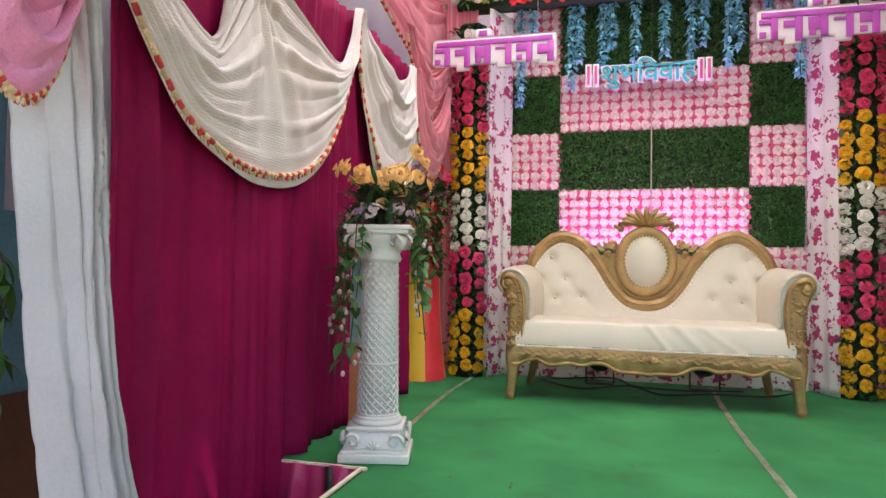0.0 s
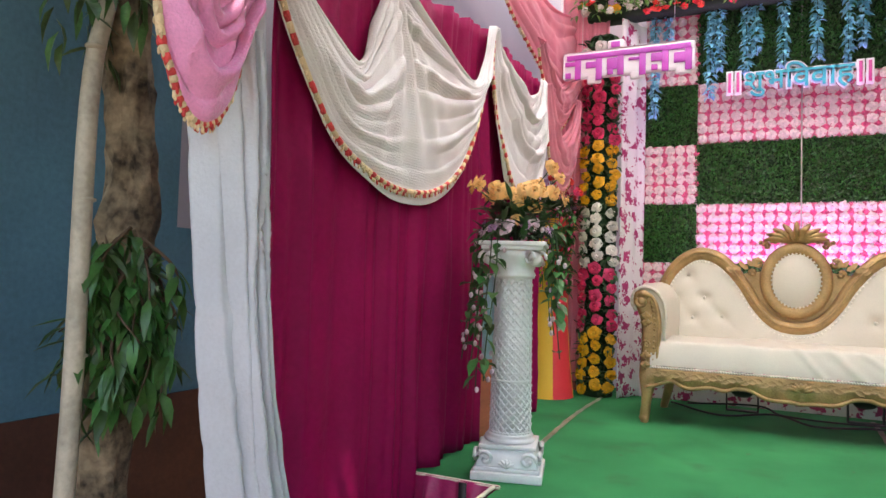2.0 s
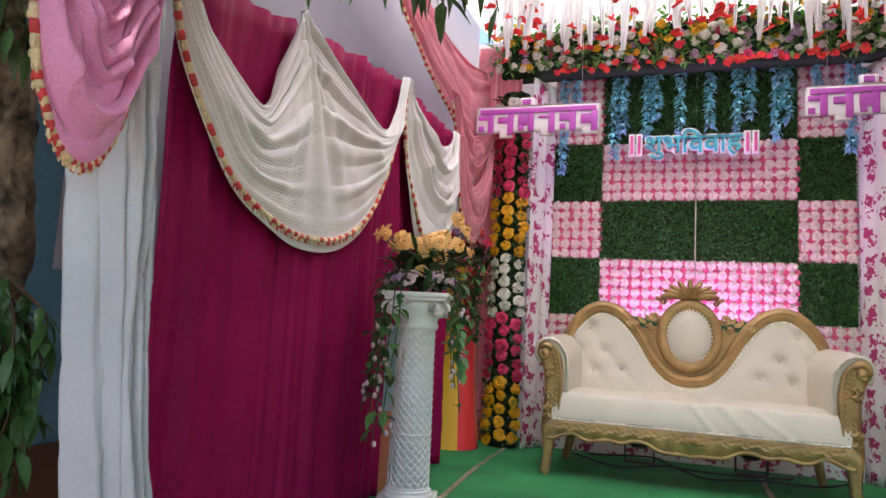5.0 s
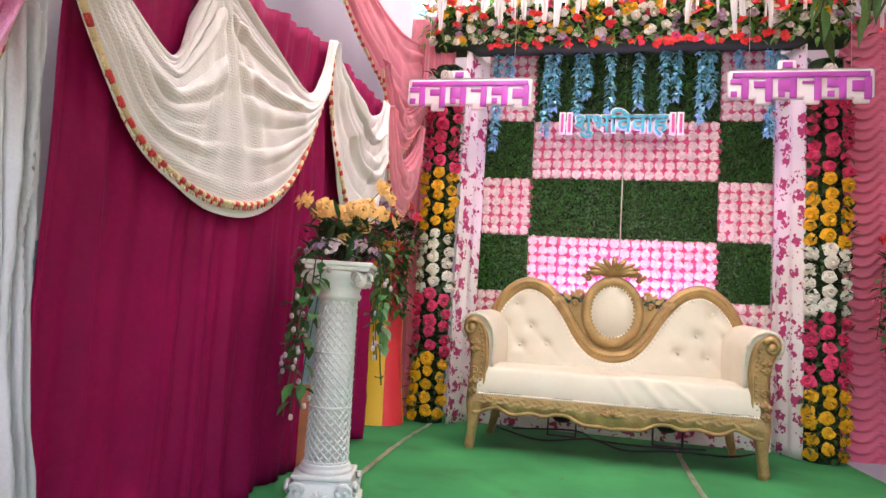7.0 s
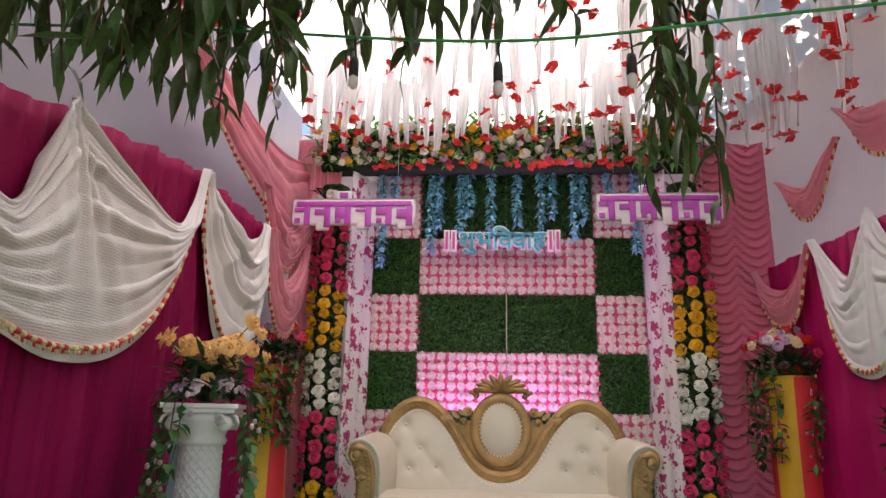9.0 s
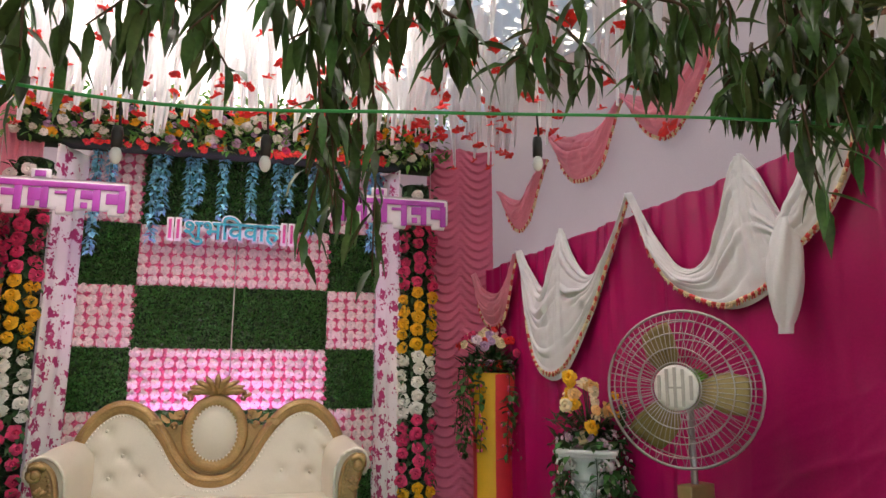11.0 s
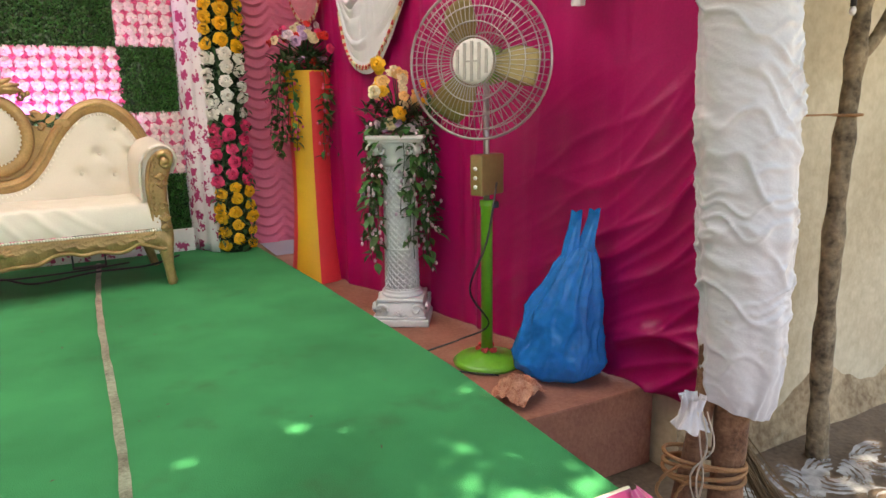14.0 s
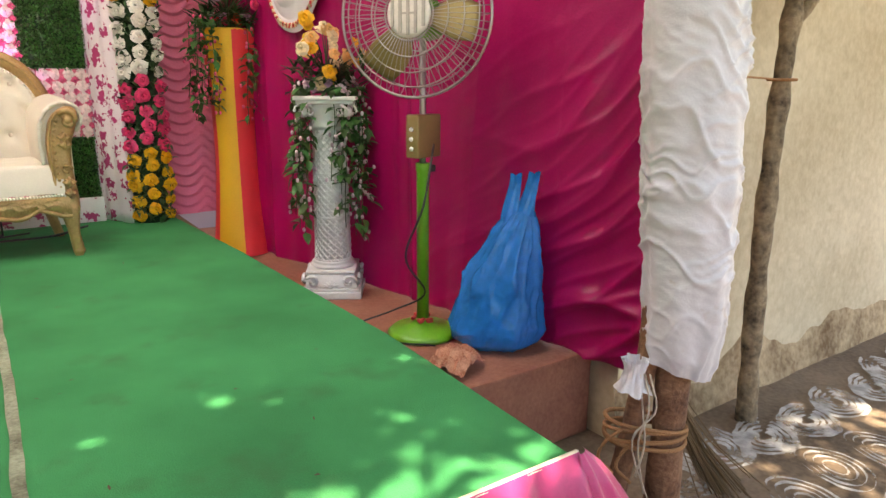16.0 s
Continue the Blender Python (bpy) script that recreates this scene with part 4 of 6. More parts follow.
def greeting_sign():
    root = thing("greeting_sign", "teal cut-out wedding greeting lettering on white board", "sign", pose(0.217, 4.72, 2.125, 90, 0, 0))
    word = "\u0936\u0941\u092d\u093f\u0935\u0935\u093e\u0939"
    s = 0.175
    part("backing", text_mesh(word, s, 0.006, 0.012), M_signwhite, root)
    b = text_mesh(word, s, 0.006, 0.002)
    bmesh.ops.translate(b, vec=(0, 0, 0.012), verts=b.verts)
    part("lettering", b, M_teal, root, "teal letters")
    for sx in (-1, 1):
        bm = bmesh.new()
        for k in (0, 1):
            box(bm, sx * (0.345 + k * 0.05) - 0.022, sx * (0.345 + k * 0.05) + 0.022, -0.075, 0.085, -0.006, 0.006, 0.004)
        part("end_board", bm, M_signwhite, root)
        bm = bmesh.new()
        for k in (0, 1):
            box(bm, sx * (0.345 + k * 0.05) - 0.009, sx * (0.345 + k * 0.05) + 0.009, -0.06, 0.07, 0.007, 0.016, 0.003)
        part("end_bar", bm, M_signpink, root, "pink bar")
    return root


greeting_sign()


def name_sign(cx, cz, w, h, label):
    """A cut-out board whose lettering is kept as plain bars."""
    root = thing("name_sign", label, "sign", pose(cx, 4.30, cz, 90, 0, 0), group="name signs")
    n = 6
    xs = [-w / 2 + w * (k + 0.5) / n for k in range(n)]
    bm = bmesh.new()
    box(bm, -w / 2, w / 2, -h * 0.40, h * 0.38, -0.012, 0.008, 0.022, 3)
    part("board", bm, M_signwhite, root, "white board edge")
    hs = (0.44, 0.50, 0.42, 0.48, 0.44, 0.46)
    for k in (1, 3, 5):
        bm = bmesh.new()
        box(bm, xs[k] - w / n * 0.34, xs[k] + w / n * 0.34, -h * hs[k] - 0.014, -h * 0.2, -0.0115, 0.0075, 0.012)
        part("board", bm, M_signwhite, root)
    bm = bmesh.new()
    box(bm, -w / 2 + 0.025, w / 2 - 0.025, h * 0.14, h * 0.29, 0.010, 0.020, 0.004)
    part("bar", bm, M_purple, root, "purple bar")
    for k, x in enumerate(xs):
        bm = bmesh.new()
        box(bm, x + w / n * 0.08, x + w / n * 0.38, -h * hs[k] + 0.006, h * 0.165, 0.010, 0.019, 0.004)
        part("bar", bm, M_purple, root)
        bm = bmesh.new()
        box(bm, x - w / n * 0.40, x + w / n * 0.115, -h * (0.02 + 0.1 * (k % 3)), h * (0.11 - 0.05 * (k % 2)), 0.010, 0.0185, 0.004)
        part("bar", bm, M_purple, root)
        if k % 2 == 0:
            bm = bmesh.new()
            box(bm, x - w / n * 0.38, x - w / n * 0.10, -h * 0.36, -h * 0.2, 0.010, 0.0185, 0.004)
            part("bar", bm, M_purple, root)
    bm = bmesh.new()
    for q in (-0.35, 0.35):
        bm = bmesh.new()
        tube(bm, [(q * w, h * 0.3, 0), (q * w, 3.36 - cz, 0)], 0.0015, 4)
        part("thread", bm, M_frill, root)
    bm = bmesh.new()
    box(bm, -w * 0.15, -w * 0.02, h * 0.36, h * 0.62, -0.011, 0.007, 0.012)
    part("board", bm, M_signwhite, root)
    bm = bmesh.new()
    box(bm, -w * 0.12, -w * 0.05, h * 0.40, h * 0.56, 0.008, 0.018, 0.004)
    part("bar", bm, M_purple, root)


name_sign(-0.775, 2.22, 0.83, 0.235, "purple and white cut-out name board")
name_sign(1.225, 2.25, 0.80, 0.235, "purple and white cut-out name board partly behind leaves")


# ---- sofa ----
def sofa():
    cx = 0.205
    root = thing("sofa", "ivory leatherette wedding sofa with carved gold frame", "sofa", pose(cx, 3.97, 0) @ Matrix.Diagonal((0.95, 1, 1, 1)))
    YB = 0.50                                   # the back's plane behind the front feet
    half = [(0.80, 0.64), (0.77, 0.78), (0.685, 0.905), (0.565, 0.965), (0.43, 0.925), (0.315, 0.80), (0.225, 0.655), (0.125, 0.555), (0.0, 0.525)]
    line = [(-x, z) for x, z in half] + [(x, z) for x, z in half[-2::-1]]
    top = catmull([(x, 0, z) for x, z in line], 96)
    # back upholstery, tufted
    tufts = [(sx * a, z) for sx in (-1, 1) for a, z in ((0.63, 0.85), (0.70, 0.70), (0.53, 0.71), (0.60, 0.585), (0.42, 0.60))]
    bm = bmesh.new()

    def back(u, v):
        p = top[min(int(round(u * 96)), 96)]
        z = 0.40 + (p.z - 0.005 - 0.40) * v
        x = p.x
        d = 0.045 + 0.025 * math.sin(math.pi * min(1, v * 1.05)) ** 0.5
        for tx, tz in tufts:
            r2 = (x - tx) ** 2 + (z - tz) ** 2
            d -= 0.022 * math.exp(-r2 / 0.0011) + 0.006 * math.exp(-((x - tx + (z - tz)) ** 2) / 0.0004) * math.exp(-r2 / 0.012)
        return (x, YB - d + 0.10 * (z - 0.40) * 0.5, z)

    grid(bm, back, 96, 44)
    pad = part("backrest", bm, M_leatherette, root, "tufted ivory back")
    for tx, tz in tufts:
        bm = bmesh.new()
        blob(bm, (tx, YB - 0.052 + 0.05 * (tz - 0.4), tz), (0.011, 0.006, 0.011), 10, 6)
        part("button", bm, M_leatherette, pad)
    # rear board
    bm = bmesh.new()
    grid(bm, lambda u, v: (top[int(round(u * 48)) * 2].x, YB + 0.05 + 0.05 * v * 0.5, 0.30 + (top[int(round(u * 48)) * 2].z - 0.30) * v), 48, 2)
    part("back_board", bm, M_gold, root)
    # gold frame over the humps
    bm = bmesh.new()
    pts = [Vector((p.x, YB - 0.030 + 0.05 * (p.z - 0.4), p.z + 0.018)) for p in top]
    tube(bm, pts, lambda s: 0.042, 14, 0.8, ref=(0, 1, 0))
    tube(bm, [q + Vector((0, -0.030, 0.012)) for q in pts], 0.011, 8)
    part("back_frame", bm, M_gold, root, "carved gold rim")
    bm = bmesh.new()
    for i in range(2, 95):
        q = top[i]
        n = Vector((top[i + 1].z - top[i - 1].z, 0, -(top[i + 1].x - top[i - 1].x))).normalized()
        q = Vector((q.x, YB - 0.070 + 0.05 * (q.z - 0.4), q.z + 0.0)) + n * 0.030
        blob(bm, q, 0.0065, 6, 4)
    part("nail_trim", bm, M_pearl, root, "row of pearl nail heads")["kind"] = "stuff"
    # oval medallion
    def oval(rx, rz, n=64):
        return [Vector((rx * math.cos(2 * math.pi * k / n), YB - 0.035, 0.828 + rz * math.sin(2 * math.pi * k / n))) for k in range(n)]
    bm = bmesh.new()
    tube(bm, oval(0.166, 0.190), 0.036, 12, 0.7, closed=True, ref=(0, 1, 0))
    tube(bm, oval(0.188, 0.214), 0.012, 8, closed=True)
    med = part("medallion_frame", bm, M_gold, root, "gold oval frame")
    bm = bmesh.new()
    grid(bm, lambda u, v: (0.136 * v * math.cos(2 * math.pi * u), YB - 0.045 - 0.035 * (1 - v ** 3), 0.828 + 0.158 * v * math.sin(2 * math.pi * u)), 48, 12, close_u=True)
    part("medallion_pad", bm, M_leatherette, med, "ivory oval cushion")
    bm = bmesh.new()
    for q in oval(0.136, 0.159, 40):
        blob(bm, q + Vector((0, -0.030, 0)), 0.0065, 6, 4)
    part("nail_trim", bm, M_pearl, med)["kind"] = "stuff"
    # gold sheet between medallion and sweeping rims
    bm = bmesh.new()
    grid(bm, lambda u, v: ((u - 0.5) * 2 * (0.22 + 0.11 * v) * (0.6 + 0.4 * v), YB - 0.01, 0.58 + 0.33 * v - 0.10 * v * abs(u - 0.5)), 14, 8)
    part("splat", bm, M_gold, root)
    # carved crest
    bm = bmesh.new()
    for k in range(9):
        a = math.radians(-80 + 20 * k)
        l = 0.145 - 0.045 * abs(k - 4) / 4
        c = Vector((0.03 * math.sin(a), YB - 0.03, 1.055))
        tip = c + Vector((math.sin(a) * (l + 0.05), -0.02, math.cos(a) * l * 0.85))
        tube(bm, catmull([c, (c + tip) / 2 + Vector((0, -0.025, 0.012)), tip], 6), lambda s: 0.026 * math.sin(math.pi * (0.12 + 0.8 * s)) + 0.003, 7, 0.7)
    crest_bm = bm
    bm = bmesh.new()
    # small curled leaves between the medallion and the rims
    for sx in (-1, 1):
        for k in range(7):
            c = Vector((sx * (0.225 + 0.022 * k), YB - 0.045, 0.905 - 0.006 * k + 0.012 * (k % 2)))
            leaf(bm, c, (sx * (0.4 + 0.1 * k), -0.3, 0.9 - 0.25 * (k % 3)), 0.055, 0.034, up=Vector((0, -1, 0.2)), bend=0.3)
    for sx in (-1, 1):
        for (x0, z0, r, w) in ((0.12, 1.075, 0.030, 0.012), (0.165, 1.035, 0.022, 0.010), (0.075, 1.10, 0.024, 0.010), (0.215, 0.93, 0.03, 0.013), (0.245, 0.87, 0.022, 0.010)):
            sp = [Vector((sx * (x0 + r * (1 - t / 14) * math.cos(t * 0.75)), YB - 0.03, z0 + r * (1 - t / 14) * math.sin(t * 0.75))) for t in range(13)]
            tube(bm, sp, w, 7)
    part("side_scroll", bm, M_gold, root)["kind"] = "stuff"
    bm = crest_bm
    for k in range(14):
        t = k / 13
        blob(bm, (0.2 * (2 * t - 1), YB - 0.03, 1.055 + 0.02 * math.sin(math.pi * t)), 0.014, 7, 5)
    part("crest", bm, M_gold, root, "carved gold leaf crest")
    # seat
    bm = bmesh.new()

    def seat(u, v):
        x = (u - 0.5) * 1.58
        # v runs from the back edge over the top and down the front
        if v < 0.7:
            s = v / 0.7
            y, z = YB - 0.06 - (YB - 0.03) * s, 0.465 + 0.012 * math.sin(math.pi * s) + 0.008 * fbm(x, s, 0, 5)
        else:
            s = (v - 0.7) / 0.3
            y, z = -0.03 - 0.035 * math.sin(s * math.pi * 0.5), 0.462 - 0.135 * s
        w = 0.008 * math.exp(-((x - 0.10 - 0.5 * (v - 0.6)) / 0.03) ** 2) + 0.007 * math.exp(-((x - 0.22 - 0.7 * (v - 0.6)) / 0.025) ** 2) + 0.006 * math.exp(-((x + 0.05 - 0.4 * (v - 0.6)) / 0.02) ** 2)
        e = max(0, abs(u - 0.5) * 2 - 0.94) / 0.06
        return (x, y - (w if v > 0.45 else 0), z + (w if v <= 0.8 else 0) - 0.02 * e * e)

    grid(bm, seat, 150, 36)
    part("seat", bm, M_leatherette, root, "long ivory seat cushion")
    bm = bmesh.new()
    for k in range(110):
        blob(bm, (-0.77 + 1.54 * k / 109, -0.082, 0.320), 0.0075, 6, 4)
    part("nail_trim", bm, M_pearl, root)["kind"] = "stuff"
    # front rail with scalloped apron
    bm = bmesh.new()

    def rail(u, v):
        x = (u - 0.5) * 1.62
        q = abs(x)
        low = 0.235 - 0.022 * abs(math.sin(q * 9.5)) - 0.055 * math.exp(-(x / 0.13) ** 2) + 0.01 * math.sin(q * 30)
        z = 0.315 + (low - 0.315) * v
        return (x, -0.055 - 0.014 * math.sin(math.pi * v) + 0.006 * math.sin(q * 60) * v, z)

    grid(bm, rail, 160, 10)
    grid(bm, lambda u, v: tuple(Vector(rail(u, 1.0)) + Vector((0, 0.03 * v, 0.002))), 160, 1)
    r = part("front_rail", bm, M_gold, root, "scalloped gold apron")
    bm = bmesh.new()
    tube(bm, [Vector(rail(k / 120, 1.0)) + Vector((0, -0.006, 0.004)) for k in range(121)], 0.011, 7)
    for k in range(44):
        x = -0.72 + 1.44 * k / 43
        leaf(bm, (x, -0.073, 0.28), (1 if x > 0 else -1, -0.15, 0.5 * math.sin(k * 2.1)), 0.05, 0.03, up=Vector((0, -1, 0.2)), bend=0.1)
    for a in range(7):
        an = math.radians(-75 + 25 * a)
        tube(bm, catmull([(0, -0.07, 0.255), (0.03 * math.sin(an), -0.085, 0.255 + 0.02 * math.cos(an)), (0.065 * math.sin(an), -0.075, 0.255 + 0.04 * math.cos(an))], 5), lambda s: 0.012 * math.sin(math.pi * (0.15 + 0.75 * s)) + 0.002, 6)
    part("rail_carving", bm, M_gold, r)
    # arms: a rolled pad behind an S-shaped gold board that runs down into the foot
    BOARD = ((0.0, 0.800, 0.842), (0.04, 0.792, 0.848), (0.12, 0.782, 0.838), (0.20, 0.764, 0.846), (0.28, 0.742, 0.856), (0.38, 0.738, 0.846), (0.47, 0.734, 0.842), (0.56, 0.732, 0.848), (0.63, 0.742, 0.872), (0.69, 0.762, 0.892), (0.73, 0.80, 0.890), (0.748, 0.835, 0.865))
    inner = catmull([(a, -0.04, z) for z, a, b in BOARD], 60)
    outer = catmull([(b, -0.04, z) for z, a, b in BOARD], 60)
    ROLL = catmull([(0.715, 0, 0.38), (0.708, 0, 0.49), (0.704, 0, 0.59), (0.718, 0, 0.685), (0.768, 0, 0.752), (0.838, 0, 0.774), (0.894, 0, 0.748), (0.912, 0, 0.69), (0.890, 0, 0.64), (0.855, 0, 0.60), (0.850, 0, 0.40), (0.850, 0, 0.24)], 60)
    for sx in (-1, 1):
        bm = bmesh.new()

        def arm(u, v):
            p = ROLL[min(int(round(u * 60)), 60)]
            g = math.exp(-14 * v) * (0.006 * math.sin(60 * u) + 0.004 * math.sin(97 * u + 1)) if u < 0.8 else 0.0
            c = Vector((0.80, 0, 0.58))
            d = (p - c)
            q = c + d * (1 - 0.05 * math.exp(-25 * v) + 0.02 * math.sin(math.pi * v)) + d.normalized() * g
            return (sx * (q.x - 0.03 * v), -0.012 + 0.52 * v, q.z + 0.025 * v * (1 if p.z > 0.6 else 0))

        grid(bm, arm, 60, 40)
        grid(bm, lambda u, v: tuple(Vector((sx * 0.80, -0.014, 0.55)).lerp(Vector(arm(u, 0.0)), v)), 60, 6)
        pad_ob = part("arm_pad", bm, M_leatherette, root, "rolled ivory arm gathered at the front")
        bm = bmesh.new()
        tube(bm, [Vector((sx * (0.80 + (p.x - 0.80) * 0.955), -0.024 + 0.004 * math.sin(i * 2.2), 0.58 + (p.z - 0.58) * 0.955)) for i, p in enumerate(ROLL[4:46])], lambda s: 0.0105 + 0.002 * math.sin(120 * s), 7)
        part("piping", bm, M_leatherette, pad_ob, "gathered ivory piping")
        bm = bmesh.new()

        def board(u, v):
            i = min(int(round(v * 60)), 60)
            a = 2 * math.pi * u
            p, q = inner[i], outer[i]
            m, h = (p + q) / 2, (q.x - p.x) / 2
            ca, sa = math.cos(a), math.sin(a)
            ex = math.copysign(abs(ca) ** 0.55, ca)
            ey = math.copysign(abs(sa) ** 0.7, sa)
            groove = 0.007 * math.exp(-((ex - 0.05) / 0.16) ** 2) if sa < 0 and 0.35 < v < 0.92 else 0.0
            return (sx * (m.x + h * ex), -0.02 + 0.034 * ey + groove - 0.012 * math.sin(6 * v) ** 2 * (1 if v < 0.35 else 0), m.z)

        grid(bm, board, 28, 60, close_u=True)
        leg = part("front_post", bm, M_gold, root, "smooth gold S-shaped arm board ending in a scroll foot")
        bm = bmesh.new()
        # scroll at the top
        sp = [Vector((sx * (0.842 + (0.050 - 0.0030 * t) * math.cos(2.6 - t * 0.55)), -0.062, 0.684 + (0.050 - 0.0030 * t) * math.sin(2.6 - t * 0.55))) for t in range(16)]
        tube(bm, sp, lambda s: 0.015 - 0.005 * s, 8)
        blob(bm, (sx * 0.842, -0.060, 0.684), (0.027, 0.018, 0.027), 14, 8)
        part("scroll", bm, M_gold, leg, "gold scroll")
        bm = bmesh.new()
        tube(bm, [Vector((sx * (p.x + 0.012), -0.054, p.z)) for p in inner[20:56]], 0.008, 7)
        for p in inner[20:50:2]:
            blob(bm, (sx * (p.x + 0.034), -0.056, p.z), (0.009, 0.007, 0.009), 7, 4)
        # leaf carving on the outer half, and the foot's scroll
        for z, w, n in ((0.585, 0.045, 5), (0.55, 0.04, 5), (0.36, 0.05, 5), (0.31, 0.045, 5)):
            for k in range(n):
                t = k / (n - 1) - 0.5
                c = Vector((sx * 0.816, -0.055, z))
                tip = c + Vector((sx * 0.048 * t * 1.3, 0.004, w * (0.9 - abs(t))))
                tube(bm, catmull([c, (c + tip) / 2 + Vector((0, -0.012, 0.004)), tip], 5), lambda s: 0.0095 * math.sin(math.pi * (0.15 + 0.75 * s)) + 0.002, 6)
            blob(bm, (sx * 0.816, -0.060, z), 0.012, 8, 5)
        for z0 in (0.44, 0.22):
            sp = [Vector((sx * (0.812 + (0.026 - 0.0016 * t) * math.cos(t * 0.6)), -0.057, z0 + (0.026 - 0.0016 * t) * math.sin(t * 0.6))) for t in range(14)]
            tube(bm, sp, 0.007, 6)
        blob(bm, (sx * 0.822, -0.040, 0.026), (0.030, 0.022, 0.026), 12, 7)
        part("carving", bm, M_gold, leg)["kind"] = "stuff"
        bm = bmesh.new()
        tube(bm, catmull([(sx * 0.72, 0.46, 0.30), (sx * 0.74, 0.47, 0.15), (sx * 0.78, 0.52, 0.0)], 10), lambda s: 0.034 - 0.01 * s, 8)
        part("rear_leg", bm, M_gold, root)
    return root


sofa()


# ---- pillars, vases and vines ----
def vine(bm_l, bm_f, bm_s, start, length, sway, lean, nb=0.75, bud=0.009, dense=34):
    """A trailing stem that hangs from start, with leaves and buds."""
    s = Vector(start)
    pts = [s + Vector((lean.x * (1 - math.exp(-4 * t)) + sway * math.sin(5 * t + start[0] * 9), lean.y * (1 - math.exp(-4 * t)), 0.05 * math.sin(min(1, 5 * t) * 3.14) - length * t * t * 0.3 - length * 0.7 * t)) for t in [k / 14 for k in range(15)]]
    tube(bm_s, pts, 0.0025, 4)
    n = int(length * dense)
    for k in range(n):
        t = rng.random()
        i = min(int(t * 14), 13)
        q = pts[i].lerp(pts[i + 1], t * 14 - i)
        d = Vector((rng.uniform(-1, 1), rng.uniform(-1, 1), rng.uniform(-0.8, 0.2)))
        leaf(bm_l, q, d, rng.uniform(0.05, 0.085), rng.uniform(0.036, 0.054))
    for k in range(int(n * 0.75 * nb)):
        t = rng.random() ** 0.8
        i = min(int(t * 14), 13)
        q = pts[i].lerp(pts[i + 1], t * 14 - i) + Vector((rng.uniform(-1, 1), rng.uniform(-1, 1), rng.uniform(-0.6, 0.4))) * 0.035
        blob(bm_f, q, (bud, bud, bud * 1.35), 6, 4)


def bouquet(root, r_mesh_list, count, spread, z0, z1, leaf_m, clumps=()):
    """Blooms on bent stems, spread in a loose dome or gathered into a few clumps."""
    bm = bmesh.new()
    for k in range(count):
        a, rr = 2.4 * k, spread * math.sqrt((k + 0.5) / count) * rng.uniform(0.8, 1.12)
        p = Vector((rr * math.cos(a), rr * math.sin(a), z0 + (z1 - z0) * (1 - (rr / spread) ** 2 * 0.55) + rng.uniform(-0.03, 0.03)))
        if clumps:
            c = clumps[k % len(clumps)]
            p = Vector((c[0] + rng.gauss(0, 0.042), c[1] + rng.gauss(0, 0.04), (z0 + z1) / 2 + c[2] + rng.gauss(0, 0.045)))
        way = Vector((p.x, p.y - 0.10, 0.06 + rng.uniform(-0.05, 0.05)))
        q = way.to_track_quat("Z", "Y").to_matrix().to_4x4()
        piece("bloom", rng.choice(r_mesh_list), root, Matrix.Translation(p) @ q @ Matrix.Scale(rng.uniform(0.72, 1.1), 4))
        tube(bm, [(0, 0, 0.0), (p.x * 0.3, p.y * 0.3, p.z * 0.6), p], 0.003, 5)
    part("stem", bm, M_leaf, root)["kind"] = "stuff"
    leaf_stuff(root, count * 7, lambda: (Vector((rng.uniform(-1, 1) * spread * 0.7, rng.uniform(-1, 1) * spread * 0.7, rng.uniform(0.0, z0 + 0.04))), Vector((rng.uniform(-1, 1), rng.uniform(-1, 1), rng.uniform(-0.1, 1)))), 0.09, 0.032, leaf_m)


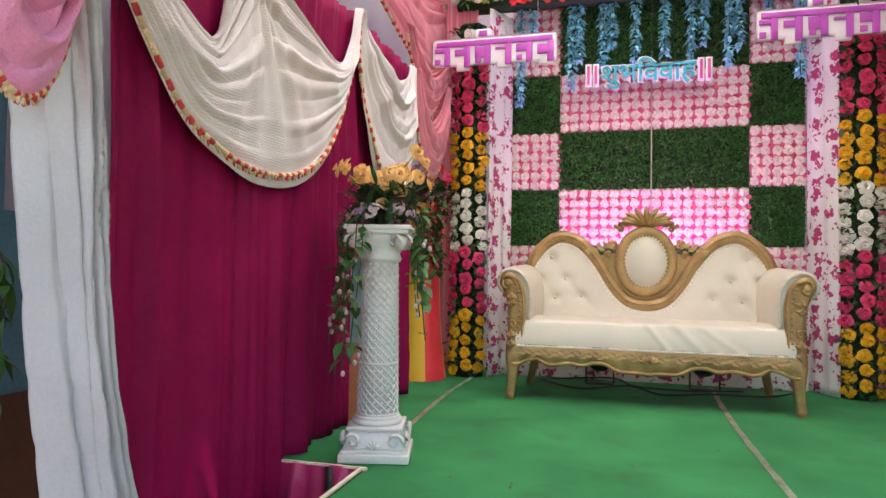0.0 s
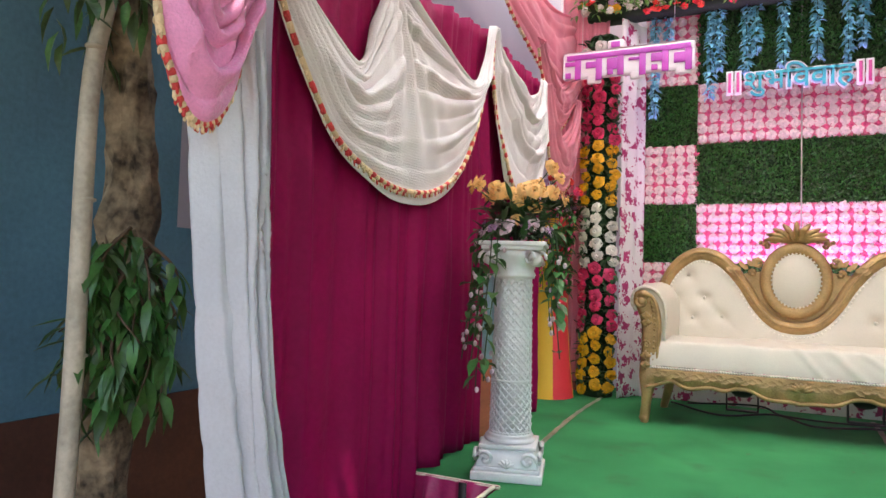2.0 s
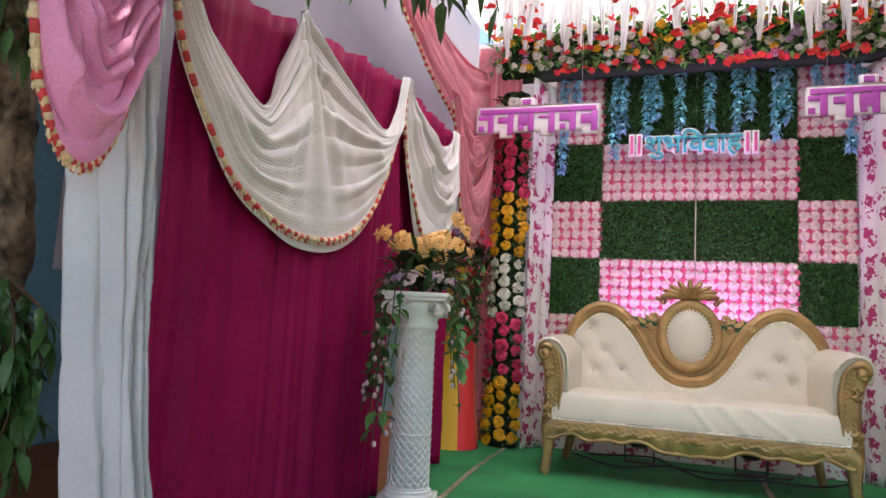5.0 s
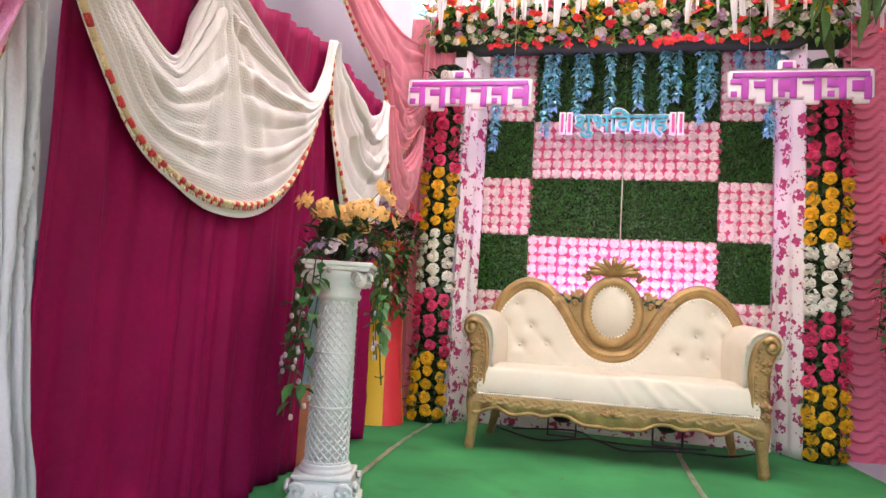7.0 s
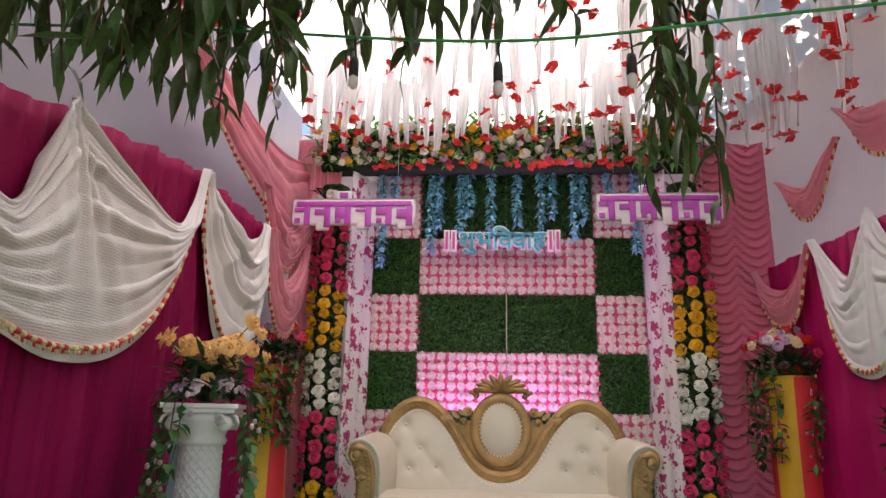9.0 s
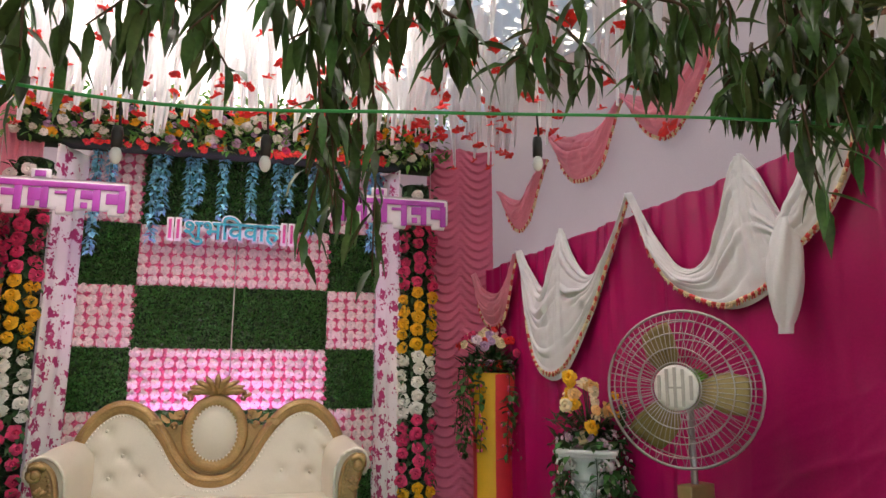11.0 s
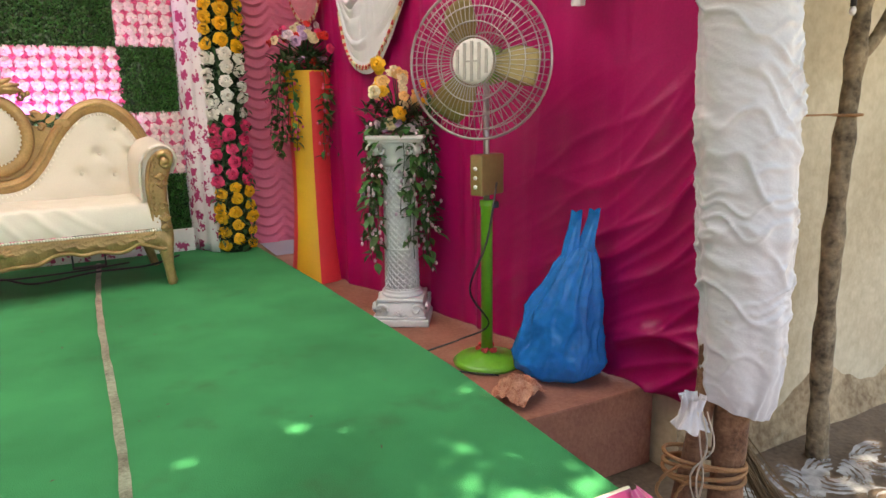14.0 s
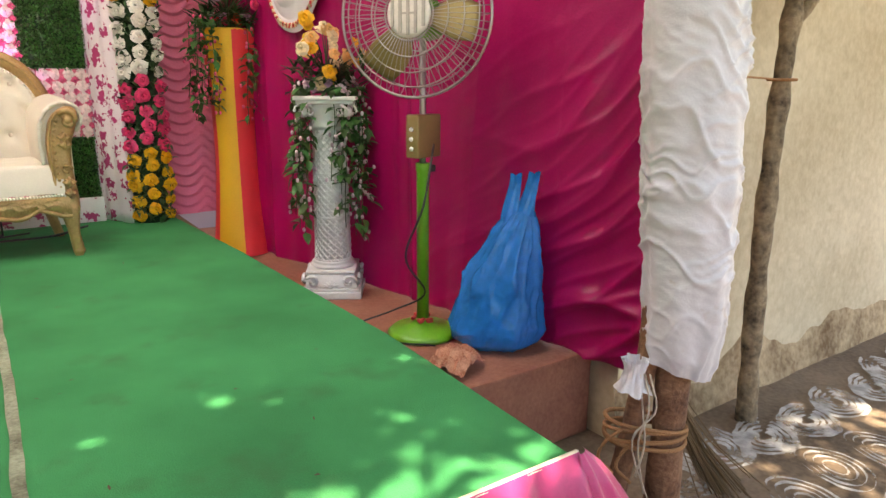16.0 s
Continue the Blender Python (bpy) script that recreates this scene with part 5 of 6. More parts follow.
def pillar_mesh_parts(root):
    s = 0.122
    bm = bmesh.new()
    for z0, z1, h in ((0.0, 0.034, 0.138), (0.034, 0.050, 0.128), (0.118, 0.134, 0.112)):
        box(bm, -h, h, -h, h, z0, z1, 0.005)
    body = bmesh.new()
    box(body, -0.122, 0.122, -0.122, 0.122, 0.050, 0.118, 0.006)
    for v in body.verts:
        k = 1 - 0.16 * (v.co.z - 0.050) / 0.068
        v.co.x, v.co.y = v.co.x * k, v.co.y * k
    add(bm, body)
    lathe(bm, [(0.098, 0.134), (0.104, 0.142), (0.098, 0.151), (0.090, 0.154), (0.094, 0.161), (0.086, 0.168), (0.08, 0.17)], 40)
    base = part("base", bm, M_plastic, root)
    bm = bmesh.new()
    for k in range(4):
        a = math.pi / 2 * k
        for q in (-1, 1):
            sp = [Vector((q * 0.082 + q * (0.034 - 0.0026 * t) * math.cos(0.6 * t), -s * 1.02, 0.082 + (0.034 - 0.0026 * t) * math.sin(0.6 * t))) for t in range(12)]
            b2 = bmesh.new()
            tube(b2, sp, 0.009, 6)
            add(bm, b2, Matrix.Rotation(a, 4, "Z"))
        b2 = bmesh.new()
        for e in range(5):
            an = math.radians(-60 + 30 * e)
            tube(b2, [(0, -s * 1.0, 0.055), (0.035 * math.sin(an), -s * 1.05, 0.055 + 0.03 * math.cos(an))], lambda t: 0.010 - 0.006 * t, 6)
        add(bm, b2, Matrix.Rotation(a, 4, "Z"))
    part("base_scrolls", bm, M_plastic, base)
    # pierced lattice shaft: struts round a dark core
    bm = bmesh.new()
    lathe(bm, [(0.0775, 0.16), (0.0675, 0.80)], 36)
    part("shaft_core", bm, M_plastic, root)
    bm = bmesh.new()
    n, rows, z0, z1 = 16, 20, 0.17, 0.79
    R = lambda z: 0.0800 - 0.010 * (z - z0) / (z1 - z0)
    for i in range(n):
        for j in range(rows):
            za, zb = z0 + (z1 - z0) * j / rows, z0 + (z1 - z0) * (j + 1) / rows
            a0, a1 = 2 * math.pi * i / n, 2 * math.pi * (i + 1) / n
            for (p, q) in ((a0, a1), (a1, a0)):
                am = (p + q) / 2
                zm = (za + zb) / 2
                tube(bm, [(R(za) * math.cos(p), R(za) * math.sin(p), za), (R(zm) * 1.02 * math.cos(am), R(zm) * 1.02 * math.sin(am), zm), (R(zb) * math.cos(q), R(zb) * math.sin(q), zb)], 0.0042, 4)
            blob(bm, (R(za) * math.cos(a0), R(za) * math.sin(a0), za), 0.0085, 5, 3)
    for zz in (0.172, 0.375, 0.58, 0.785):
        tube(bm, [(R(zz) * math.cos(2 * math.pi * k / 36), R(zz) * math.sin(2 * math.pi * k / 36), zz) for k in range(36)], 0.006, 6, closed=True)
    part("shaft", bm, M_plastic, root, "pierced white lattice shaft")
    bm = bmesh.new()
    lathe(bm, [(0.082, 0.785), (0.088, 0.80), (0.080, 0.815), (0.088, 0.84), (0.10, 0.87), (0.108, 0.89), (0.10, 0.898)], 40)
    box(bm, -0.122, 0.122, -0.122, 0.122, 0.896, 0.912, 0.004)
    box(bm, -0.132, 0.132, -0.132, 0.132, 0.912, 0.930, 0.004)
    for k in range(4):
        a = math.pi / 4 + math.pi / 2 * k
        b2 = bmesh.new()
        blob(b2, (0.125, 0, 0.862), (0.028, 0.024, 0.028), 12, 8)
        tube(b2, [(0.125 + (0.036 - 0.0025 * t) * math.cos(0.6 * t), -0.028, 0.862 + (0.036 - 0.0025 * t) * math.sin(0.6 * t)) for t in range(11)], 0.006, 6)
        tube(b2, [(0.125 + (0.036 - 0.0025 * t) * math.cos(0.6 * t), 0.028, 0.862 + (0.036 - 0.0025 * t) * math.sin(0.6 * t)) for t in range(11)], 0.006, 6)
        add(bm, b2, Matrix.Rotation(a, 4, "Z"))
    part("capital", bm, M_plastic, root, "scrolled white capital")


ped = thing("pedestal_column", "white plastic pillar with pierced lattice shaft standing on the green carpet", "pillar", pose(-0.90, 2.575, 0.002, 0, 0, 14), group="white pillars")
pillar_mesh_parts(ped)
ped2 = copy_thing(ped, pose(2.135, 3.36, PZ + 0.002, 0, 0, -32))
ped2.scale = (1.16, 1.16, 1.12)
tagged(ped2, "white plastic pillar with pierced lattice shaft standing on the red plinth")

PEACH = [mesh_of("bloom", rose(0.038, seed=s), M_rose_peach) for s in (1, 2, 3)]
LIL = [mesh_of("bloom", rose(0.026, seed=s), m) for s, m in ((1, M_lilac), (2, M_bud), (3, M_bud))]
REDS = [mesh_of("bloom", rose(0.035, seed=s), m) for s, m in ((1, M_red), (2, M_rose_p), (3, M_lilac), (4, M_bud))]
YEL = [mesh_of("bloom", rose(0.039, seed=s), m) for s, m in ((1, M_rose_y), (2, M_rose_peach), (3, M_cream_tuft))]


def arrangement(at, yaw, blooms, label, collar, vines, n=16, spread=0.17, z0=0.14, z1=0.30, bud_m=M_bud, clumps=(), reach=0.12, dense=34):
    root = thing("flower_arrangement", label, "flowers", pose(*at, 0, 0, yaw), group="flower arrangements")
    bouquet(root, blooms, n, spread, z0, z1, M_leaf, clumps=clumps)
    for k in range(24):
        a, r = 0.53 * k, rng.uniform(0.09, 0.15)
        piece("bloom", rng.choice(collar), root, Matrix.Translation((r * math.cos(a), r * math.sin(a), 0.03 + rng.uniform(0, 0.05))) @ Matrix.Rotation(a, 4, "Z") @ Matrix.Rotation(0.9, 4, "Y"))
    bl, bf, bs = bmesh.new(), bmesh.new(), bmesh.new()
    for a, l in vines:
        d = Vector((math.cos(radians(a)), math.sin(radians(a)), 0))
        for q in range(2):
            w = 0.02 if clumps else 0.04
            e = Vector((rng.uniform(-w, w), rng.uniform(-w, w), 0))
            vine(bl, bf, bs, d * reach + e + Vector((0, 0, 0.03)), l * rng.uniform(0.75, 1.0), 0.015, d * 0.06 + e, dense=dense)
    part("vine_foliage", bl, M_ivy, root)["kind"] = "stuff"
    part("bud", bf, bud_m, root)["kind"] = "stuff"
    part("vine_stem", bs, M_leaf, root)["kind"] = "stuff"


arrangement((-0.90, 2.575, 0.932), 0, PEACH, "peach artificial roses with trailing ivy and buds atop a pillar", LIL, ((188, 0.56), (203, 0.66), (262, 0.66), (350, 0.50), (12, 0.40)), n=30, spread=0.17, z0=0.12, z1=0.27, dense=22, clumps=((-0.10, -0.02, 0.0), (0.055, -0.05, -0.01), (0.10, 0.04, 0.045)))
arrangement((2.135, 3.36, PZ + 1.045), 0, YEL, "yellow and peach artificial flowers with trailing ivy on the white pillar", LIL, ((150, 0.5), (165, 0.72), (180, 0.8), (200, 0.66), (262, 0.5), (284, 0.74), (298, 0.84), (315, 0.78), (335, 0.62)), n=28, spread=0.21, z0=0.10, z1=0.28, clumps=((-0.11, -0.06, 0.03), (-0.03, -0.10, -0.06), (-0.01, -0.02, 0.12), (0.11, -0.03, -0.01)))


def cloth_pedestal(at, h, label, yaw):
    root = thing("cloth_pedestal", label, "pedestal", pose(*at, 0, 0, yaw), group="cloth pedestals")
    for k in range(6):
        bm = bmesh.new()
        grid(bm, lambda u, v: ((0.185 - 0.045 * math.sin(math.pi * v) - 0.012 * v) * math.cos(2 * math.pi * (k + u) / 6), (0.185 - 0.045 * math.sin(math.pi * v) - 0.012 * v) * math.sin(2 * math.pi * (k + u) / 6), h * v), 8, 24)
        part("panel", bm, (M_yellow_ply, M_red_ply)[k % 2], root, ("yellow stretch panel", "red stretch panel")[k % 2])
    bm = bmesh.new()
    lathe(bm, [(0.172, h - 0.01), (0.174, h), (0.15, h + 0.004)], 32)
    part("top", bm, M_yellow_ply, root)


cloth_pedestal((-1.30, 4.45, 0.004), 1.20, "tall yellow and red cloth-covered pedestal on the green carpet", -120)
cloth_pedestal((2.0, 4.50, PZ + 0.004), 1.42, "tall yellow and red cloth-covered pedestal on the red plinth", -162)
arrangement((-1.28, 4.43, 1.205), 0, REDS, "red and lilac artificial flowers trailing from the cloth pedestal", REDS, ((200, 0.35), (255, 0.45), (280, 0.55), (300, 0.62), (325, 0.55), (345, 0.45)), n=34, spread=0.22, z0=0.08, z1=0.28, bud_m=M_pinkbud, reach=0.165, dense=42)
arrangement((2.0, 4.50, PZ + 1.425), 0, REDS + YEL[2:], "red and cream artificial flowers trailing from the cloth pedestal", REDS, ((170, 0.5), (190, 0.62), (205, 0.7), (225, 0.6), (300, 0.62), (320, 0.7), (335, 0.6)), n=46, spread=0.25, z0=0.05, z1=0.28, bud_m=M_pinkbud, reach=0.165, dense=42)


# ---- pedestal fan ----
def fan():
    root = thing("pedestal_fan", "green and gold pedestal fan with chrome guard, at rest on plinth", "fan", pose(2.20, 2.56, PZ + 0.002))
    bm = bmesh.new()
    lathe(bm, [(0.155, 0.0), (0.16, 0.012), (0.14, 0.03), (0.06, 0.045), (0.035, 0.07)], 40)
    part("base", bm, M_fan_green, root, "green round base")
    bm = bmesh.new()
    lathe(bm, [(0.027, 0.05), (0.027, 0.74), (0.031, 0.745), (0.031, 0.775)], 20)
    part("stand_tube", bm, M_fan_green, root, "green stand tube")
    bm = bmesh.new()
    box(bm, 0.02, 0.06, -0.012, 0.012, 0.735, 0.765, 0.006)
    part("clamp_knob", bm, M_black, root)
    bm = bmesh.new()
    lathe(bm, [(0.014, 0.74), (0.014, 1.30)], 16)
    part("inner_tube", bm, M_fan_metal, root)
    bm = bmesh.new()
    box(bm, -0.034, 0.034, -0.075, 0.085, 0.80, 0.98, 0.008)
    ob = part("switch_box", bm, M_fan_box, root, "gold regulator box")
    ob.matrix_basis = pose(0, 0, 0, 0, 0, -70)
    for z in (0.84, 0.88, 0.92):
        bm = bmesh.new()
        blob(bm, (0.0, -0.079, z), (0.010, 0.008, 0.010), 10, 6)
        part("push_button", bm, M_hub, ob)
    # head, built facing -y
    head = new("fan_head")
    head.parent = root
    face = Vector((-0.80, -0.60, 0.03))
    head.matrix_basis = Matrix.Translation((-0.072, -0.054, 1.365)) @ (-face).to_track_quat("Y", "Z").to_matrix().to_4x4()
    bm = bmesh.new()
    b2 = bmesh.new()
    lathe(b2, [(0.03, -0.10), (0.075, -0.085), (0.085, -0.02), (0.075, 0.06), (0.045, 0.085)], 28)
    add(bm, b2, Matrix.Translation((0, 0.12, 0)) @ Matrix.Rotation(radians(90), 4, "X"))
    part("motor", bm, M_fan_green, head, "green motor housing")
    R = 0.315
    for q, rr in ((-0.062, 0.10), (-0.058, 0.16), (-0.045, 0.22), (-0.03, 0.275), (0.0, R), (0.035, 0.275), (0.06, 0.20), (0.075, 0.13)):
        bm = bmesh.new()
        tube(bm, [(rr * math.cos(2 * math.pi * k / 56), q, rr * math.sin(2 * math.pi * k / 56)) for k in range(56)], 0.0065 if rr == R else 0.003, 6, closed=True)
        part("guard_ring", bm, M_fan_metal, head, "chrome guard ring")
    bm = bmesh.new()
    for k in range(64):
        a = 2 * math.pi * k / 64
        c, s = math.cos(a), math.sin(a)
        front = [(0.085, -0.062), (0.18, -0.056), (0.27, -0.034), (R, 0.0)]
        tube(bm, [(r * c, y, r * s) for r, y in front], 0.0018, 4)
        if k % 2 == 0:
            rear = [(R, 0.0), (0.27, 0.038), (0.18, 0.066), (0.08, 0.08)]
            tube(bm, [(r * c, y, r * s) for r, y in rear], 0.0018, 4)
    part("guard_wire", bm, M_fan_metal, head)["kind"] = "stuff"
    bm = bmesh.new()
    b2 = bmesh.new()
    lathe(b2, [(0.01, 0.072), (0.07, 0.070), (0.09, 0.064), (0.092, 0.054)], 36)
    add(bm, b2, Matrix.Rotation(radians(90), 4, "X"))
    disc = part("badge", bm, M_hub, head, "striped pale centre badge")
    for k in range(5):
        bm = bmesh.new()
        w = math.sqrt(max(0, 0.08 ** 2 - (0.032 * (k - 2)) ** 2))
        box(bm, 0.032 * (k - 2) - 0.006, 0.032 * (k - 2) + 0.006, -0.077, -0.071, -w, w)
        part("stripe", bm, M_hubgrey, disc, smooth=False)
    bm = bmesh.new()
    box(bm, -0.035, 0.035, -0.0795, -0.0775, -0.0035, 0.0035)
    part("lettering_bar", bm, M_hubgrey, disc, smooth=False)
    for k in range(3):
        bm = bmesh.new()
        a0 = radians(-12 + 120 * k)

        def blade(u, v):
            r = 0.06 + 0.21 * v
            a = a0 + (u - 0.35) * (0.70 + 0.34 * math.sin(math.pi * v ** 0.8)) * (0.75 + 0.25 * (1 - v))
            return (r * math.cos(a), -0.005 + 0.05 * (u - 0.5), r * math.sin(a))

        grid(bm, blade, 8, 10)
        ob = part("blade", bm, M_fan_blade, head, "gold metal blade")
        ob.modifiers.new("thickness", "SOLIDIFY").thickness = 0.002
    bm = bmesh.new()
    tube(bm, catmull([(0.01, -0.07, 0.86), (-0.10, -0.16, 0.62), (-0.15, -0.10, 0.40), (-0.04, -0.08, 0.22), (-0.12, 0.05, 0.12), (-0.30, 0.10, 0.06), (-0.22, 0.0, 0.012), (-0.05, -0.18, 0.01)], 50), 0.0045, 6)
    part("power_cord", bm, M_black, root, "black power cord")
    bm = bmesh.new()
    for k in range(24):
        a = rng.uniform(0, 6.28)
        blob(bm, (0.045 * math.cos(a), 0.045 * math.sin(a), 0.075 + rng.uniform(-0.01, 0.01)), (0.012, 0.012, 0.007), 6, 4)
    part("tied_rag", bm, M_red_tuft, root, "red rag tied at the foot")


fan()

# ---- bag and towel ----
bm = bmesh.new()


def bag(u, v):
    a = 2 * math.pi * u
    prof = ((0.0, 0.125), (0.05, 0.172), (0.14, 0.188), (0.3, 0.172), (0.55, 0.135), (0.75, 0.106), (0.9, 0.080), (1.0, 0.050))
    r = prof[-1][1]
    for (v0, r0), (v1, r1) in zip(prof, prof[1:]):
        if v0 <= v <= v1:
            r = r0 + (r1 - r0) * (v - v0) / (v1 - v0)
    ca, sa = math.cos(a), math.sin(a)
    n1, n2 = fbm(ca * 1.3, sa * 1.3, v * 3, 1.5), fbm(ca * 2, sa * 2, v * 3 + 7, 1.6)
    r *= 1 + 0.10 * n1
    r += math.sin(math.pi * min(1.0, v * 0.9)) * (0.016 * (1 - abs(math.sin(3.5 * a + 1.0 * n1 + 1.2 * v))) ** 2 + 0.011 * (1 - abs(math.sin(7 * a + 1.6 * n2 - 1.5 * v))) ** 2)
    r += 0.013 * max(0.0, 0.6 - v) * (1 - abs(math.sin(11 * v + 3.5 * a + 5 * n2))) ** 2 + 0.003 * (1 - abs(math.sin(16 * v - 5 * a + 5 * n1))) ** 2
    return (r * 1.08 * ca + 0.085 * v * v + 0.015 * v, r * 0.80 * sa, 0.58 * v + 0.012 * math.sin(3 * a) * v)


grid(bm, bag, 150, 90, close_u=True)
root = thing("polythene_bag", "full blue polythene carrier bag standing on the plinth", "bag", pose(2.385, 2.27, PZ + 0.012, 0, 0, -50))
body = part("bag_body", bm, M_bag, root)
for sx, hh in ((0.050, 0.735), (0.125, 0.745)):
    bm = bmesh.new()

    def strap(u, v):
        a = 2 * math.pi * u
        w = (0.068 - 0.076 * v + 0.032 * v * v) * (1 + 0.14 * math.sin(4 * a + 5 * v) + 0.10 * math.sin(7 * a - 8 * v))
        return (0.04 + (sx - 0.02) * v ** 0.8 + (0.35 * sx - 0.03) * (1 - v) + w * math.cos(a), 0.4 * w * math.sin(a) + 0.01 * math.sin(9 * v), 0.36 + (hh - 0.36) * v + (0.01 * math.sin(2 * a) if v > 0.95 else 0))

    grid(bm, strap, 40, 30, close_u=True)
    part("handle", bm, M_bag, body, "twisted bag handle")
bm = bmesh.new()


def rag(u, v):
    x, y = (u - 0.5) * 0.20, (v - 0.5) * 0.17
    return (x, y, 0.008 + 0.085 * max(0, 1 - (x * x + y * y) / 0.013) ** 0.7 * (0.45 + 0.55 * (1 - abs(math.sin(24 * x + 17 * y + 3 * fbm(u * 3, v * 3, 4, 1.4))))) + 0.010 + 0.012 * abs(fbm(u * 5, v * 5, 1, 1.5)))


grid(bm, rag, 44, 38)
ob = bm_link("towel", bm, M_towel)
ob.matrix_world = pose(2.10, 2.16, PZ + 0.002, 0, 0, 25)
tagged(ob, "crumpled orange checked towel lying on the plinth", "towel")

# ---- wrapped corner post ----
root = thing("corner_post", "two rough wooden posts lashed with rope under a white cloth wrap", "post", pose(2.39, 1.42, GZ, 0, 0, -44))
for x0, x1, r, lean in ((-0.125, -0.030, 0.036, 0.045), (0.045, 0.050, 0.058, 0.085)):
    bm = bmesh.new()
    tube(bm, [(x0 + (x1 - x0) * min(1.0, t * 4.5) - 0.08 * t * t - lean * max(0.0, min(1.0, (t - 0.58) / 0.24)), 0.008 * math.sin(9 * t), 2.9 * t) for t in [k / 40 for k in range(41)]], lambda s, r=r: r * (1 - 0.25 * s) * (1 + 0.06 * math.sin(33 * s + 8 * r) + 0.03 * math.sin(90 * s)), 14)
    part("post", bm, M_post, root)
bm = bmesh.new()
for z in (0.345, 0.362, 0.380, 0.398):
    tube(bm, [(-0.03 + 0.132 * math.copysign(abs(math.cos(a)) ** 0.7, math.cos(a)), 0.072 * math.sin(a), z + 0.014 * math.sin(a + z * 90)) for a in [2 * math.pi * k / 36 for k in range(36)]], 0.0075, 6, closed=True)
for x0, z in ((-0.16, 0.40), (-0.10, 0.37)):
    tube(bm, catmull([(x0 + 0.05, -0.075, z), (x0, -0.07, z - 0.05), (x0 - 0.02, -0.06, z - 0.12), (x0 + 0.03, -0.065, z - 0.17)], 12), 0.006, 6)
part("rope", bm, M_rope, root, "brown coir lashing")
for k in range(3):
    bm = bmesh.new()
    tube(bm, catmull([(-0.07 + 0.015 * k, -0.080, 0.60), (-0.055 + 0.02 * k, -0.09, 0.48), (-0.04 - 0.02 * k, -0.088, 0.36), (-0.06 + 0.03 * k, -0.085, 0.24 - 0.06 * k)], 14), 0.008, 6, 0.3)
    part("ribbon", bm, M_ribbon, root, "white ribbon end")
bm = bmesh.new()


def wrap(u, v):
    a = 2 * math.pi * u
    z = 0.60 + 2.26 * v
    low = max(0.0, 1 - v / 0.16)
    up = max(0.0, min(1.0, (v - 0.52) / 0.28))
    up = up * up * (3 - 2 * up)
    r = 0.114 + 0.026 * min(1.0, v / 0.28) - 0.016 * max(0.0, 1 - 40 * v) - 0.066 * up
    ca, sa = math.cos(a), math.sin(a)
    n1, n2 = fbm(ca * 1.2, sa * 1.2, v * 7, 1.3), fbm(ca * 1.2, sa * 1.2, v * 7 + 11, 1.3)
    # creases drawn tight round the post, tilted, of uneven strength
    c1 = max(0.0, 1 - abs(fbm(ca * 0.32, sa * 0.32, 13 * v + 0.55 * math.sin(a + 0.9) + 0.5 * n1, 1.6)) * 3.2)
    c2 = max(0.0, 1 - abs(fbm(ca * 0.45 + 4, sa * 0.45, 24 * v - 0.8 * math.sin(a + 0.2) + 0.6 * n2, 1.7)) * 3.0)
    c3 = max(0.0, 1 - abs(fbm(ca * 0.7 + 8, sa * 0.7, 46 * v + 1.3 * math.sin(a + 1.4), 1.6)) * 2.6)
    low2 = 1 - 0.6 * low
    w = (1 - 0.75 * up) * low2 * (0.012 * c1 ** 2 + 0.008 * c2 ** 2 * max(0.0, 0.7 + 1.6 * n1) + 0.003 * c3 ** 2)
    w += up * 0.030 * (1 - abs(math.sin(3.0 * a + 4 * v))) ** 1.5 + 0.010 * fbm(ca * 1.5, sa * 1.5, v * 4, 1.5)
    w += low * 0.016 * (1 - abs(math.sin(2.5 * a - 9 * v + 2 * n1))) ** 2
    cx = 0.060 - 0.030 * min(1.0, v * 4) - 0.10 * max(0, v - 0.3) ** 1.3 - 0.11 * up + 0.014 * math.sin(9 * v)
    return (cx + (r + w) * ca, (r + w) * 0.85 * sa, z - 0.03 * ca * max(0.0, 1 - 14 * v))


grid(bm, wrap, 150, 340, close_u=True)
part("cloth_wrap", bm, M_wrap, root, "creased white cloth wrapped round the posts")
bm = bmesh.new()


def knot(u, v):
    a = 2 * math.pi * u
    r = (0.030 + 0.018 * abs(2 * v - 0.9) ** 1.2 + 0.012 * v) * (1 + 0.16 * math.sin(7 * a + 5 * v) + 0.07 * math.sin(13 * a))
    return (-0.085 + 0.85 * r * math.cos(a), -0.055 + 0.9 * r * math.sin(a), 0.64 - 0.105 * v + 0.007 * math.sin(5 * a) * v)


grid(bm, knot, 64, 16, close_u=True)
part("cloth_knot", bm, M_white_cloth, root, "gathered knot of the cloth's end")

# rough stake by the yard wall
bm = bmesh.new()
STAKE = [(3.39, 1.66, GZ - 0.02), (3.35, 1.66, -0.2), (3.33, 1.66, 0.3), (3.325, 1.66, 0.75), (3.34, 1.66, 1.1), (3.36, 1.66, 1.38)]
pts = catmull(STAKE, 40)
tube(bm, pts, lambda s: 0.044 - 0.010 * s + 0.004 * math.sin(33 * s) + 0.003 * math.sin(71 * s + 1), 12)
q = Vector(STAKE[-2])
tube(bm, catmull([q, q + Vector((0.10, -0.02, 0.10)), q + Vector((0.22, -0.04, 0.32)), q + Vector((0.34, -0.06, 0.6))], 12), lambda s: 0.028 - 0.010 * s, 9)
root = thing("wooden_stake", "dark rough tree stake leaning by the cream wall", "stake")
part("stem", bm, M_bark, root)
bm = bmesh.new()
q = pts[27]
